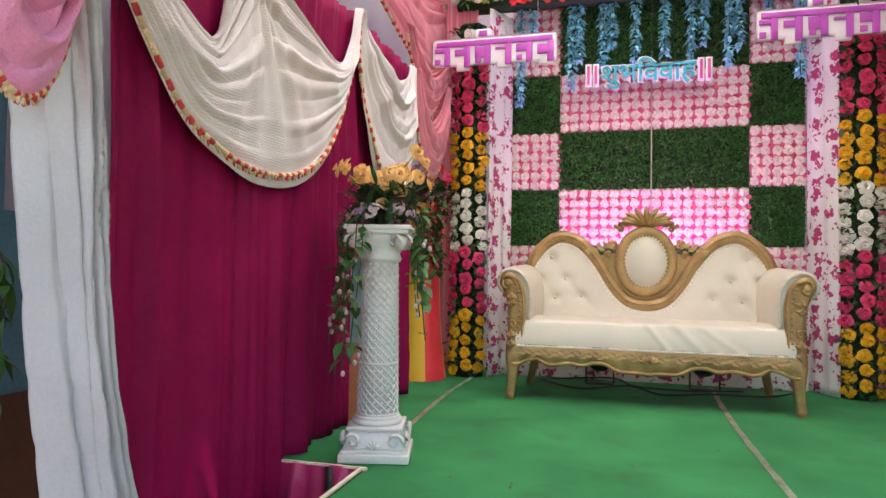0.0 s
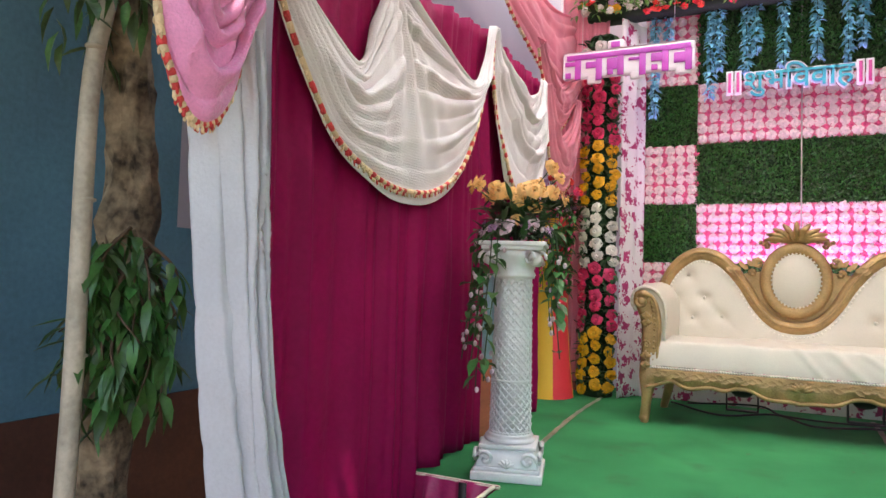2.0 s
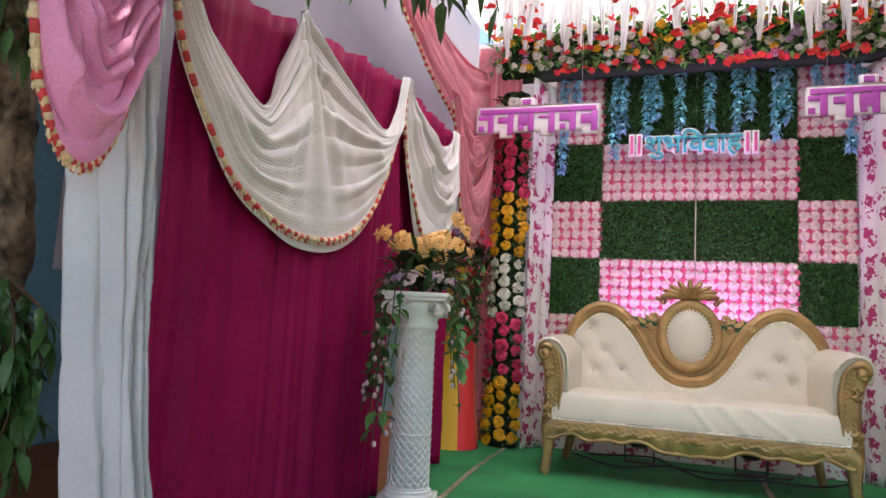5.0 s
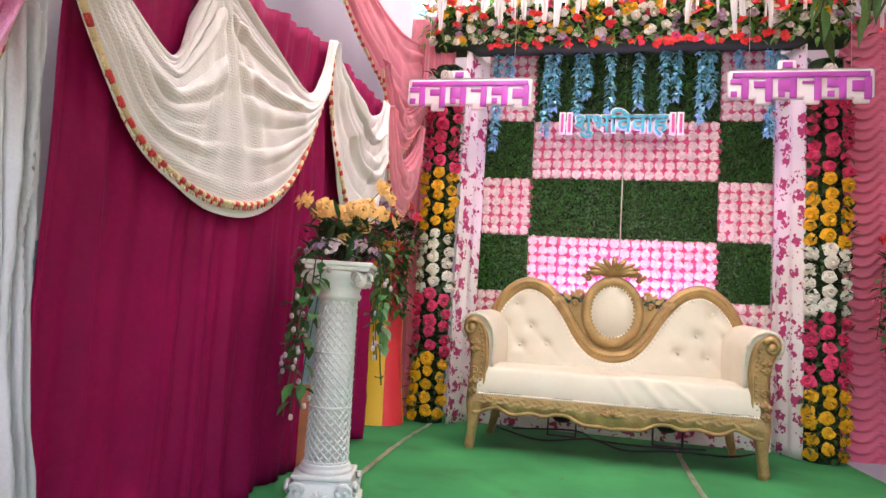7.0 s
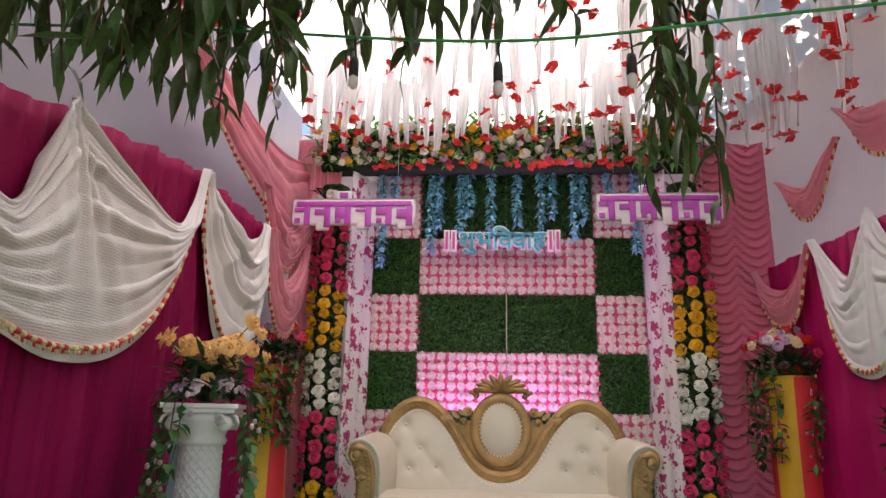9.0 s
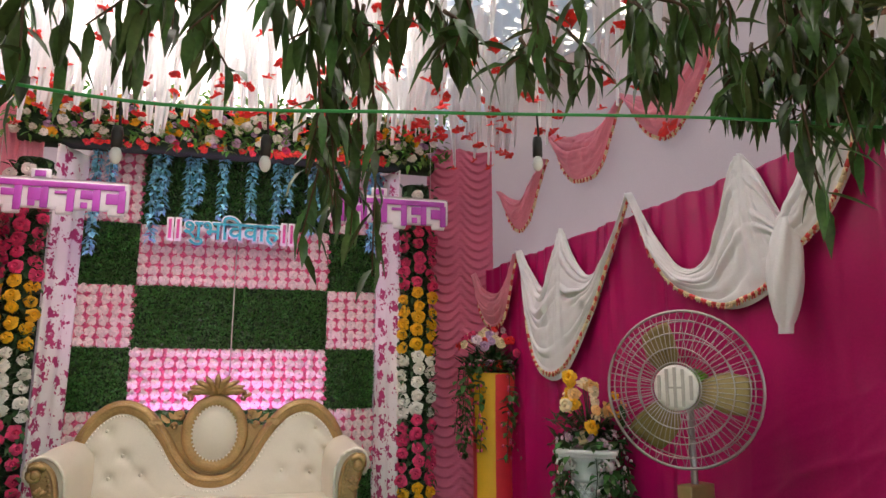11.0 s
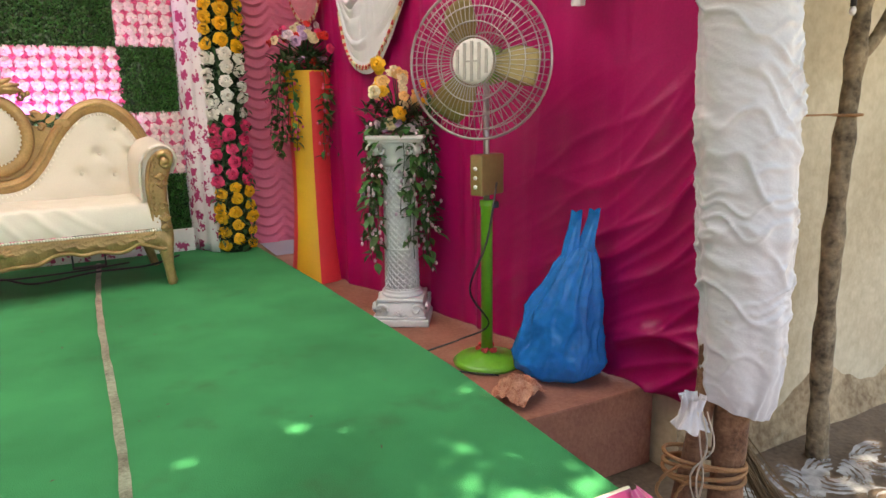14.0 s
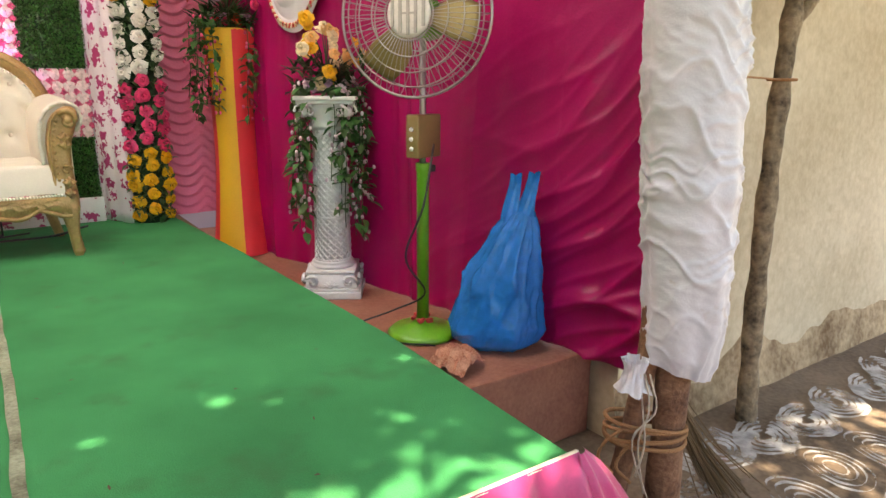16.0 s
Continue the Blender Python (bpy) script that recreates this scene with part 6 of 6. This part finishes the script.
tube(bm, [(q.x + 0.052 * math.cos(a), q.y + 0.052 * math.sin(a), q.z) for a in [2 * math.pi * k / 20 for k in range(20)]], 0.006, 6, closed=True)
tube(bm, [(q.x - 0.04, q.y - 0.02, q.z), (q.x - 0.2, q.y - 0.03, q.z + 0.005), (2.55, 1.50, q.z + 0.01)], 0.004, 6)
part("tie", bm, M_rope, root, "string tied round the stake")

# broom
root = thing("broom", "bundle of dry palm-rib broom sticks leaning on the post", "broom")
bm = bmesh.new()
for k in range(70):
    a, b = rng.gauss(0, 0.02), rng.gauss(0, 0.02)
    tube(bm, [(2.57 + a * 0.5, 1.49 + b * 0.5, -0.20 + rng.uniform(-0.03, 0.03)), (2.68 + a * 1.5, 1.44 + b * 1.5, -0.42), (2.80 + a * 3, 1.38 + b * 3, GZ + 0.012)], 0.0028, 4)
part("bristle", bm, M_broom, root)["kind"] = "stuff"

# chalk drawing on the yard
root = thing("chalk_drawing", "white chalk floral rings drawn on the brown yard", "chalk drawing")


def chalk_ring(x, y, rx, ry, rot, turns):
    bm = bmesh.new()
    for t in range(turns):
        k = 1 - 0.23 * t
        n = 40
        ring = []
        for i in range(n + 1):
            a = 2 * math.pi * i / n * 0.93 + rot
            w = 0.014 + 0.005 * math.sin(3 * a + t) + 0.003 * math.sin(11 * a)
            rr = k * (1 + 0.05 * math.sin(3 * a))
            px, py = math.cos(a), math.sin(a)
            cx, cy = x + rx * rr * px * math.cos(rot) - ry * rr * py * math.sin(rot), y + rx * rr * px * math.sin(rot) + ry * rr * py * math.cos(rot)
            ring.append((bm.verts.new((cx - px * w, cy - py * w, GZ + 0.012)), bm.verts.new((cx + px * w, cy + py * w, GZ + 0.012))))
        for p, q in zip(ring, ring[1:]):
            bm.faces.new((p[0], p[1], q[1], q[0]))
    part("ring", bm, M_chalk, root, smooth=False)


for i in range(10):
    for j in range(3):
        chalk_ring(2.72 + 0.30 * i + rng.uniform(-0.04, 0.04), 1.52 - 0.34 * j + rng.uniform(-0.05, 0.05), 0.158, 0.118, 0.5 + 0.6 * j + rng.uniform(-0.3, 0.3), 4 - (j == 2))

# ---- lamps and cables behind the sofa ----
for x in (-0.08, 0.58):
    root = thing("flood_lamp", "small black flood lamp on the floor behind the sofa", "lamp", pose(x, 4.62, 0.002, 0, 0, 0), group="flood lamps")
    bm = bmesh.new()
    b2 = bmesh.new()
    lathe(b2, [(0.05, 0), (0.07, 0.02), (0.075, 0.12), (0.08, 0.13)], 20)
    add(bm, b2, pose(0, 0, 0.10, -25))
    part("can", bm, M_black, root)
    bm = bmesh.new()
    box(bm, -0.095, -0.085, -0.02, 0.02, 0.0, 0.14, 0.003)
    box(bm, 0.085, 0.095, -0.02, 0.02, 0.0, 0.14, 0.003)
    box(bm, -0.095, 0.095, -0.03, 0.03, 0.0, 0.008, 0.002)
    part("bracket", bm, M_black, root)
bm = bmesh.new()
tube(bm, catmull([(-0.5, 4.6, 0.02), (-0.2, 4.35, 0.012), (0.1, 4.45, 0.03), (0.3, 4.3, 0.012), (0.6, 4.42, 0.012), (0.9, 4.4, 0.02), (1.1, 4.6, 0.02)], 50), 0.007, 6)
tube(bm, catmull([(-0.4, 4.62, 0.02), (0.0, 4.28, 0.10), (0.15, 4.32, 0.05), (0.5, 4.5, 0.012), (0.8, 4.55, 0.02)], 40), 0.006, 6)
tagged(bm_link("cable", bm, M_black), "black cables tangled on the carpet under the sofa", "cable")
bm = bmesh.new()
box(bm, -0.74, 1.23, BY - 0.06, BY - 0.05, 0.004, 0.16, 0.002)
tagged(bm_link("valance", bm, M_print), "printed cloth valance along the foot of the flower wall", "valance")

# ---- hanging frills and red paper flowers ----
RED = [mesh_of("paper_flower", rose(0.042, ((5, 1.0, 0.1), (4, 0.6, 0.3)), 0.3, s), M_red) for s in (1, 2, 3)]


def frill(x, y, z1, z0, w):
    root = thing("hanging_frill", "white net streamer with a red paper flower", "streamer", group="hanging streamers")
    bm = bmesh.new()
    grid(bm, lambda u, v: (x + (u - 0.5) * w * (1 - 0.72 * v ** 1.5) + 0.01 * math.sin(5 * v + x * 9), y + 0.012 * math.sin(9 * u + 6 * v), z1 + (z0 - z1) * v), 6, 14)
    part("streamer", bm, M_frill, root)
    for k in range(rng.choice((0, 1, 1, 2))):
        z = z0 - 0.012 if k == 0 else rng.uniform(z0 + 0.08, z0 + 0.45)
        dx = 0 if k == 0 else rng.uniform(-0.05, 0.05)
        piece("paper_flower", RED[rng.randrange(3)], root, Matrix.Translation((x + dx, y - 0.01, z)) @ Euler((rng.uniform(-0.5, 0.5), rng.uniform(-0.5, 0.5), rng.uniform(0, 6))).to_matrix().to_4x4() @ Matrix.Scale(rng.uniform(0.7, 1.1), 4))


for k in range(105):
    y = 4.40 - 2.3 * (k / 104) ** 1.35
    x = rng.uniform(-1.15, 2.0 + 0.2 * (4.35 - y))
    frill(x, y, 3.37, 2.60 + rng.uniform(0, 0.34) + (0.0 if y > 3.4 else rng.uniform(0.05, 0.3)), rng.uniform(0.05, 0.10))
for k in range(44):
    frill(-1.15 + 3.0 * k / 43 + rng.uniform(-0.03, 0.03), 4.46 + rng.uniform(-0.05, 0.03), 3.37, 2.72 + rng.uniform(0, 0.22), rng.uniform(0.05, 0.09))
for k in range(44):
    y = rng.uniform(2.5, 4.3)
    frill(rng.uniform(0.8, 2.0 + 0.2 * (4.35 - y)), y, 3.37, 2.36 + 0.10 * (y - 2.5) + rng.uniform(0, 0.3), rng.uniform(0.04, 0.07))
for k in range(60):
    x, y, z = rng.uniform(-1.15, 2.3), rng.uniform(1.9, 4.1), 0
    z = 2.15 + 0.17 * (y - 1.9) + rng.uniform(0, 0.5)
    root = thing("flower_thread", "red paper flower on a thread", "paper flower", group="hanging paper flowers")
    bm = bmesh.new()
    tube(bm, [(x, y, z), (x, y, 3.37)], 0.0012, 4)
    part("thread", bm, M_frill, root)
    piece("paper_flower", RED[rng.randrange(3)], root, Matrix.Translation((x, y, z)) @ Euler((rng.uniform(-0.6, 0.6), rng.uniform(-0.6, 0.6), rng.uniform(0, 6))).to_matrix().to_4x4() @ Matrix.Scale(rng.uniform(0.7, 1.25), 4))


# ---- leaves ----
def sprig(bl, bs, top, length, n, lmin=0.08, lmax=0.145):
    lean = Vector((rng.uniform(-0.12, 0.12), rng.uniform(-0.10, 0.06), -length))
    tip = top + lean
    mid = top.lerp(tip, 0.5) + Vector((rng.uniform(-0.05, 0.05), rng.uniform(-0.05, 0.05), 0.0))
    pts = catmull([top, mid, tip], 8)
    tube(bs, pts, lambda s: 0.006 - 0.004 * s, 5)
    for k in range(n):
        t = (k + 0.5) / n
        i = min(int(t * 8), 7)
        q = pts[i].lerp(pts[i + 1], t * 8 - i)
        d = Vector((rng.uniform(-1, 1), rng.uniform(-1, 1), rng.uniform(-2.4, -0.1)))
        leaf(bl, q, d, rng.uniform(lmin, lmax), rng.uniform(0.024, 0.038), bend=rng.uniform(0.05, 0.55))


def leaf_row(name, label, spots):
    root = thing(name, label, "leaf garland", group="leaf canopy")
    bl, bs = bmesh.new(), bmesh.new()
    for top, length, n in spots:
        sprig(bl, bs, top, length, n)
    part("foliage", bl, M_mango, root)["kind"] = "stuff"
    part("twig", bs, M_twig, root)["kind"] = "stuff"
    return root


spots = []
for cx, low, n in ((-1.12, 1.80, 4), (-0.95, 1.70, 6), (-0.74, 1.64, 9), (-0.55, 1.53, 20), (-0.40, 1.58, 12), (-0.25, 1.72, 5), (-0.10, 1.66, 7), (0.05, 1.76, 4), (0.2, 1.80, 3), (0.36, 1.78, 4), (0.52, 1.82, 4), (0.64, 1.80, 3),
                   (0.8, 1.82, 4), (0.95, 1.82, 4), (1.12, 1.86, 4), (1.3, 1.88, 4), (1.46, 1.86, 4), (1.66, 1.82, 6), (1.78, 1.70, 6), (1.95, 1.88, 9), (2.12, 1.82, 12), (2.36, 1.82, 12), (2.6, 1.86, 9)):
    for k in range(n):
        x = cx + rng.gauss(0, 0.055)
        y = rng.uniform(1.22, 1.62)
        z1 = rng.uniform(1.98, 2.2)
        z0 = low + 0.25 * (y - 1.4) + 0.03 + abs(rng.gauss(0, 0.10))
        spots.append((Vector((x, y, z1)), max(0.1, z1 - z0), rng.randrange(11, 15)))
for k in range(30):
    z1 = rng.uniform(2.25, 2.45)
    spots.append((Vector((rng.uniform(-1.3, 2.8), rng.uniform(1.1, 1.75), z1)), z1 - rng.uniform(1.98, 2.15), 10))
leaf_row("leaf_fringe", "dark green mango leaf fringe hung along the canopy edge", spots)
leaf_row("leaf_bunch", "bunch of dark mango leaves hanging low from the canopy", [(Vector((0.63 + rng.uniform(-0.035, 0.035), 1.72 + rng.uniform(-0.05, 0.05), 2.34)), rng.uniform(0.68, 0.92), 24) for k in range(8)])
leaf_row("leaf_bunch", "bunch of mango leaves hanging near the curtain end", [(Vector((1.76 + rng.uniform(-0.06, 0.06), 1.4, 2.34)), rng.uniform(0.54, 0.76), 20) for k in range(5)])
# roof of leafy branches over the yard, plus unseen shading leaves over the east roof cloth
# gaps between the branches let small patches of sun down on the corner drape
GAPS = []
for z in (1.52, 1.26, 1.14, 0.98, 0.74):
    d = (2.7 - z) / 3
    GAPS.append((-1.10 + rng.uniform(-0.01, 0.01) + 0.5 * d, 1.13 + 0.06 * (1.5 - z) + rng.uniform(-0.04, 0.03) - 1.2 * d, rng.uniform(0.02, 0.045)))
vs, fs = [], []
for k in range(32000):
    if k < 17000:
        x, y, z = rng.uniform(-3.0, 5.5), rng.uniform(-1.25, 1.15), rng.uniform(2.35, 3.1)
    elif k < 29000:
        x, y, z = rng.uniform(2.3, 6.5), rng.uniform(-0.4, 1.8), rng.uniform(2.35, 3.1)
    else:
        # never in view: added above the roof cloth to dim its east half
        x, y, z = rng.uniform(1.5, 3.6), rng.uniform(1.4, 5.4), rng.uniform(3.6, 4.5)
    sx, sy = x - (z - 2.7) / 6, y + (z - 2.7) * 0.4
    thin = 0.80 if 1.3 < sx < 2.35 and 0.03 < sy < 0.27 or 3.5 < x < 4.7 and -0.6 < y < 0.3 else 0.0
    if any((sx - a) ** 2 + (sy - b) ** 2 < (c + 0.03) ** 2 for a, b, c in GAPS):
        thin = 0.9
    if rng.random() < thin:
        continue
    a, t = rng.uniform(0, 6.28), rng.uniform(-0.9, 0.3)
    d = Vector((math.cos(a) * math.cos(t), math.sin(a) * math.cos(t), math.sin(t)))
    s = d.cross(Vector((rng.uniform(-0.5, 0.5), rng.uniform(-0.5, 0.5), 1))).normalized()
    l, w = rng.uniform(0.13, 0.22), rng.uniform(0.025, 0.042)
    p = Vector((x, y, z))
    b = len(vs)
    vs += [p, p + d * l * 0.35 + s * w, p + d * l * 0.35 - s * w, p + d * l - Vector((0, 0, 0.2 * l))]
    fs += [(b, b + 1, b + 3), (b, b + 3, b + 2)]
me = bpy.data.meshes.new("foliage")
me.from_pydata([tuple(v) for v in vs], [], fs)
me.materials.append(M_mango)
root = thing("leaf_canopy", "green roof of leafy mango branches over the yard, with unseen shading leaves above the east roof cloth", "leaf canopy", group="leaf canopy")
ob = new("foliage", me)
ob.parent = root
ob["kind"] = "stuff"
for k in range(9):
    x = -3.2 + 1.1 * k
    bm = bmesh.new()
    tube(bm, catmull([(x, -1.4, 2.7), (x + rng.uniform(-0.2, 0.2), -0.2, 2.66), (x + rng.uniform(-0.2, 0.2), 1.7, 2.35)], 14), 0.025, 8)
    part("branch", bm, M_twig, root)
# the limb along the canopy edge from which the fringe and bunches hang
bm = bmesh.new()
tube(bm, catmull([(-1.5, 1.5, 2.42), (-0.3, 1.6, 2.36), (0.63, 1.72, 2.335), (1.2, 1.55, 2.36), (1.76, 1.4, 2.335), (2.9, 1.3, 2.45)], 40), lambda t: 0.034 - 0.012 * t + 0.003 * math.sin(40 * t), 9)
part("branch", bm, M_bark, root)

# ---- tree, bamboo and leaf bundle at the west side ----
root = thing("tree", "gnarled brown tree trunk with a leafy bundle tied round it", "tree")
bm = bmesh.new()
pts = catmull([(-1.60, 1.25, GZ - 0.05), (-1.60, 1.26, 0.1), (-1.60, 1.26, 0.55), (-1.60, 1.30, 0.85), (-1.60, 1.29, 1.2), (-1.60, 1.25, 1.6), (-1.62, 1.30, 2.1), (-1.5, 1.4, 2.8)], 60)
rings = []
for i, q in enumerate(pts):
    r = 0.066 - 0.012 * i / 60 + 0.014 * math.exp(-((i - 27) / 3) ** 2)
    rings.append([bm.verts.new(q + Vector(((r + 0.030 * fbm(math.cos(a) * 2, math.sin(a) * 2, i * 0.14, 2.0) + 0.012 * fbm(math.cos(a) * 5, math.sin(a) * 5, i * 0.35, 2.2)) * math.cos(a), (r + 0.030 * fbm(math.cos(a) * 2, math.sin(a) * 2, i * 0.14, 2.0) + 0.012 * fbm(math.cos(a) * 5, math.sin(a) * 5, i * 0.35, 2.2)) * math.sin(a), 0))) for a in [2 * math.pi * k / 24 for k in range(24)]])
for a, b in zip(rings, rings[1:]):
    for k in range(24):
        bm.faces.new((a[k], a[(k + 1) % 24], b[(k + 1) % 24], b[k]))
part("trunk", bm, M_bark, root)
bm = bmesh.new()
tube(bm, catmull([(-1.6, 1.27, 1.62), (-1.62, 1.1, 1.68), (-1.6, 0.9, 1.75), (-1.55, 0.6, 1.9)], 14), lambda s: 0.04 - 0.02 * s, 9)
part("branch", bm, M_bark, root)
bl, bs = bmesh.new(), bmesh.new()
for k in range(64):
    a = rng.uniform(0, 6.28)
    sprig(bl, bs, Vector((-1.58 + 0.06 * math.cos(a), 1.29 + 0.06 * math.sin(a), rng.uniform(0.60, 0.90))), rng.uniform(0.10, 0.30), 18, 0.07, 0.115)
part("foliage", bl, mat("fresh_leaf", (0.05, 0.135, 0.03), 0.36, var=0.3, scale=12, fine=90, rand=0.5, hue=0.02, through_light=0.25), root, "bundle of fresh green leaves")["kind"] = "stuff"
part("twig", bs, M_twig, root)["kind"] = "stuff"
bl, bs = bmesh.new(), bmesh.new()
for k in range(8):
    sprig(bl, bs, Vector((-1.56 + rng.uniform(-0.05, 0.05), 1.15 + rng.uniform(-0.12, 0.1), 1.60)), rng.uniform(0.1, 0.3), 9, 0.07, 0.12)
part("twig_leaves", bl, M_mango, root)["kind"] = "stuff"
bm = bmesh.new()
tube(bm, catmull([(-1.55, 1.09, GZ), (-1.56, 1.13, 0.4), (-1.57, 1.14, 1.2), (-1.57, 1.18, 1.5), (-1.58, 1.24, 1.9), (-1.58, 1.27, 2.4)], 30), lambda s: 0.026 - 0.006 * s, 10)
for z in (0.15, 0.55, 0.95, 1.35, 1.75):
    blob(bm, (-1.565, 1.14 + max(0, z - 1.3) * 0.13, z), (0.028, 0.028, 0.010), 10, 5)
tagged(bm_link("bamboo_pole", bm, M_bamboo), "grey weathered bamboo pole beside the tree", "pole")

# festoon wire with bulbs, foil ribbons
def festoon(pts, material, bulbs, label):
    root = thing("festoon_wire", label, "wire", group="festoon wires")
    line = catmull(pts, 60)
    bm = bmesh.new()
    tube(bm, line, 0.004, 5)
    part("wire", bm, material, root)
    for k in bulbs:
        q = line[k]
        bm = bmesh.new()
        lathe(bm, [(0.009, 0.0), (0.011, -0.012), (0.011, -0.045)], 10, tuple(q + Vector((0, 0, -0.055))))
        tube(bm, [q, q + Vector((0.004, 0, -0.06))], 0.0025, 5)
        h = part("socket", bm, M_black, root)
        bm = bmesh.new()
        blob(bm, q + Vector((0, 0, -0.115)), (0.012, 0.012, 0.018), 12, 8)
        part("bulb", bm, M_glass, h, "small clear bulb")


festoon([(-1.75, 0.93, 1.62), (-1.4, 1.30, 1.72), (-1.05, 1.45, 1.80), (-0.5, 1.5, 1.80), (0.2, 1.45, 1.72), (0.8, 1.4, 1.74), (1.5, 1.4, 1.80), (2.3, 1.42, 1.85)], M_cable, (14, 22, 30, 34, 38, 46), "green festoon wire with small clear bulbs")
festoon([(2.45, 1.42, 1.85), (2.65, 1.55, 1.55), (2.95, 1.58, 1.36), (3.6, 1.6, 1.5), (4.5, 1.6, 1.8)], M_twig, (8, 16, 26, 36), "thin string with small hanging bulbs by the wall")


def foil(at, w, h, material, label):
    bm = bmesh.new()
    grid(bm, lambda u, v: (at[0] + (u - 0.5) * w * (0.3 + 0.7 * math.sin(math.pi * (0.15 + 0.8 * v))) + 0.02 * math.sin(8 * v), at[1] + 0.03 * math.sin(7 * u + 5 * v), at[2] - h * v + 0.03 * math.sin(9 * u)), 10, 14)
    ob = bm_link("foil_ribbon", bm, material)
    ob.modifiers.new("thickness", "SOLIDIFY").thickness = 0.002
    tagged(ob, label, "ribbon", group="foil ribbons")


foil((-1.50, 0.95, 1.76), 0.12, 0.12, M_lilac_foil, "crinkled lilac foil ribbon on the wire")
foil((-1.52, 0.93, 1.56), 0.07, 0.14, M_lilac_foil, "crinkled lilac foil ribbon hanging loose")
foil((2.33, 1.25, 1.75), 0.14, 0.12, M_lilac_foil, "crinkled lilac foil ribbon on the post")
foil((2.235, 1.27, 1.60), 0.09, 0.16, M_lilac_foil, "crinkled lilac foil ribbon hanging on the post")
foil((2.36, 1.30, 1.95), 0.16, 0.12, M_teal_foil, "crinkled teal foil ribbon on the post")


# slim painted board standing behind the pillar
root = thing("painted_board", "slim board painted pale blue above and orange below", "board", pose(-1.09, 2.80, 0.004, 4, 0, 20))
for z0, z1, m in ((0.0, 0.42, mat("orange_paint", (0.75, 0.26, 0.12), 0.5, fine=60)), (0.422, 0.80, mat("pale_blue_paint", (0.42, 0.66, 0.74), 0.5, fine=60))):
    bm = bmesh.new()
    box(bm, -0.03, 0.03, -0.006, 0.006, z0, z1, 0.003)
    part("panel", bm, m, root)

# bits of leaf litter on the carpet
root = thing("leaf_litter", "few dry leaf bits scattered on the green carpet", "litter")
bm = bmesh.new()
for k in range(34):
    a = rng.uniform(0, 6.28)
    leaf(bm, (rng.uniform(-0.6, 1.65), rng.uniform(1.25, 3.8), 0.004), (math.cos(a), math.sin(a), 0.1), rng.uniform(0.010, 0.026), rng.uniform(0.005, 0.012), bend=-0.1)
part("leaf_bit", bm, M_twig, root)["kind"] = "stuff"
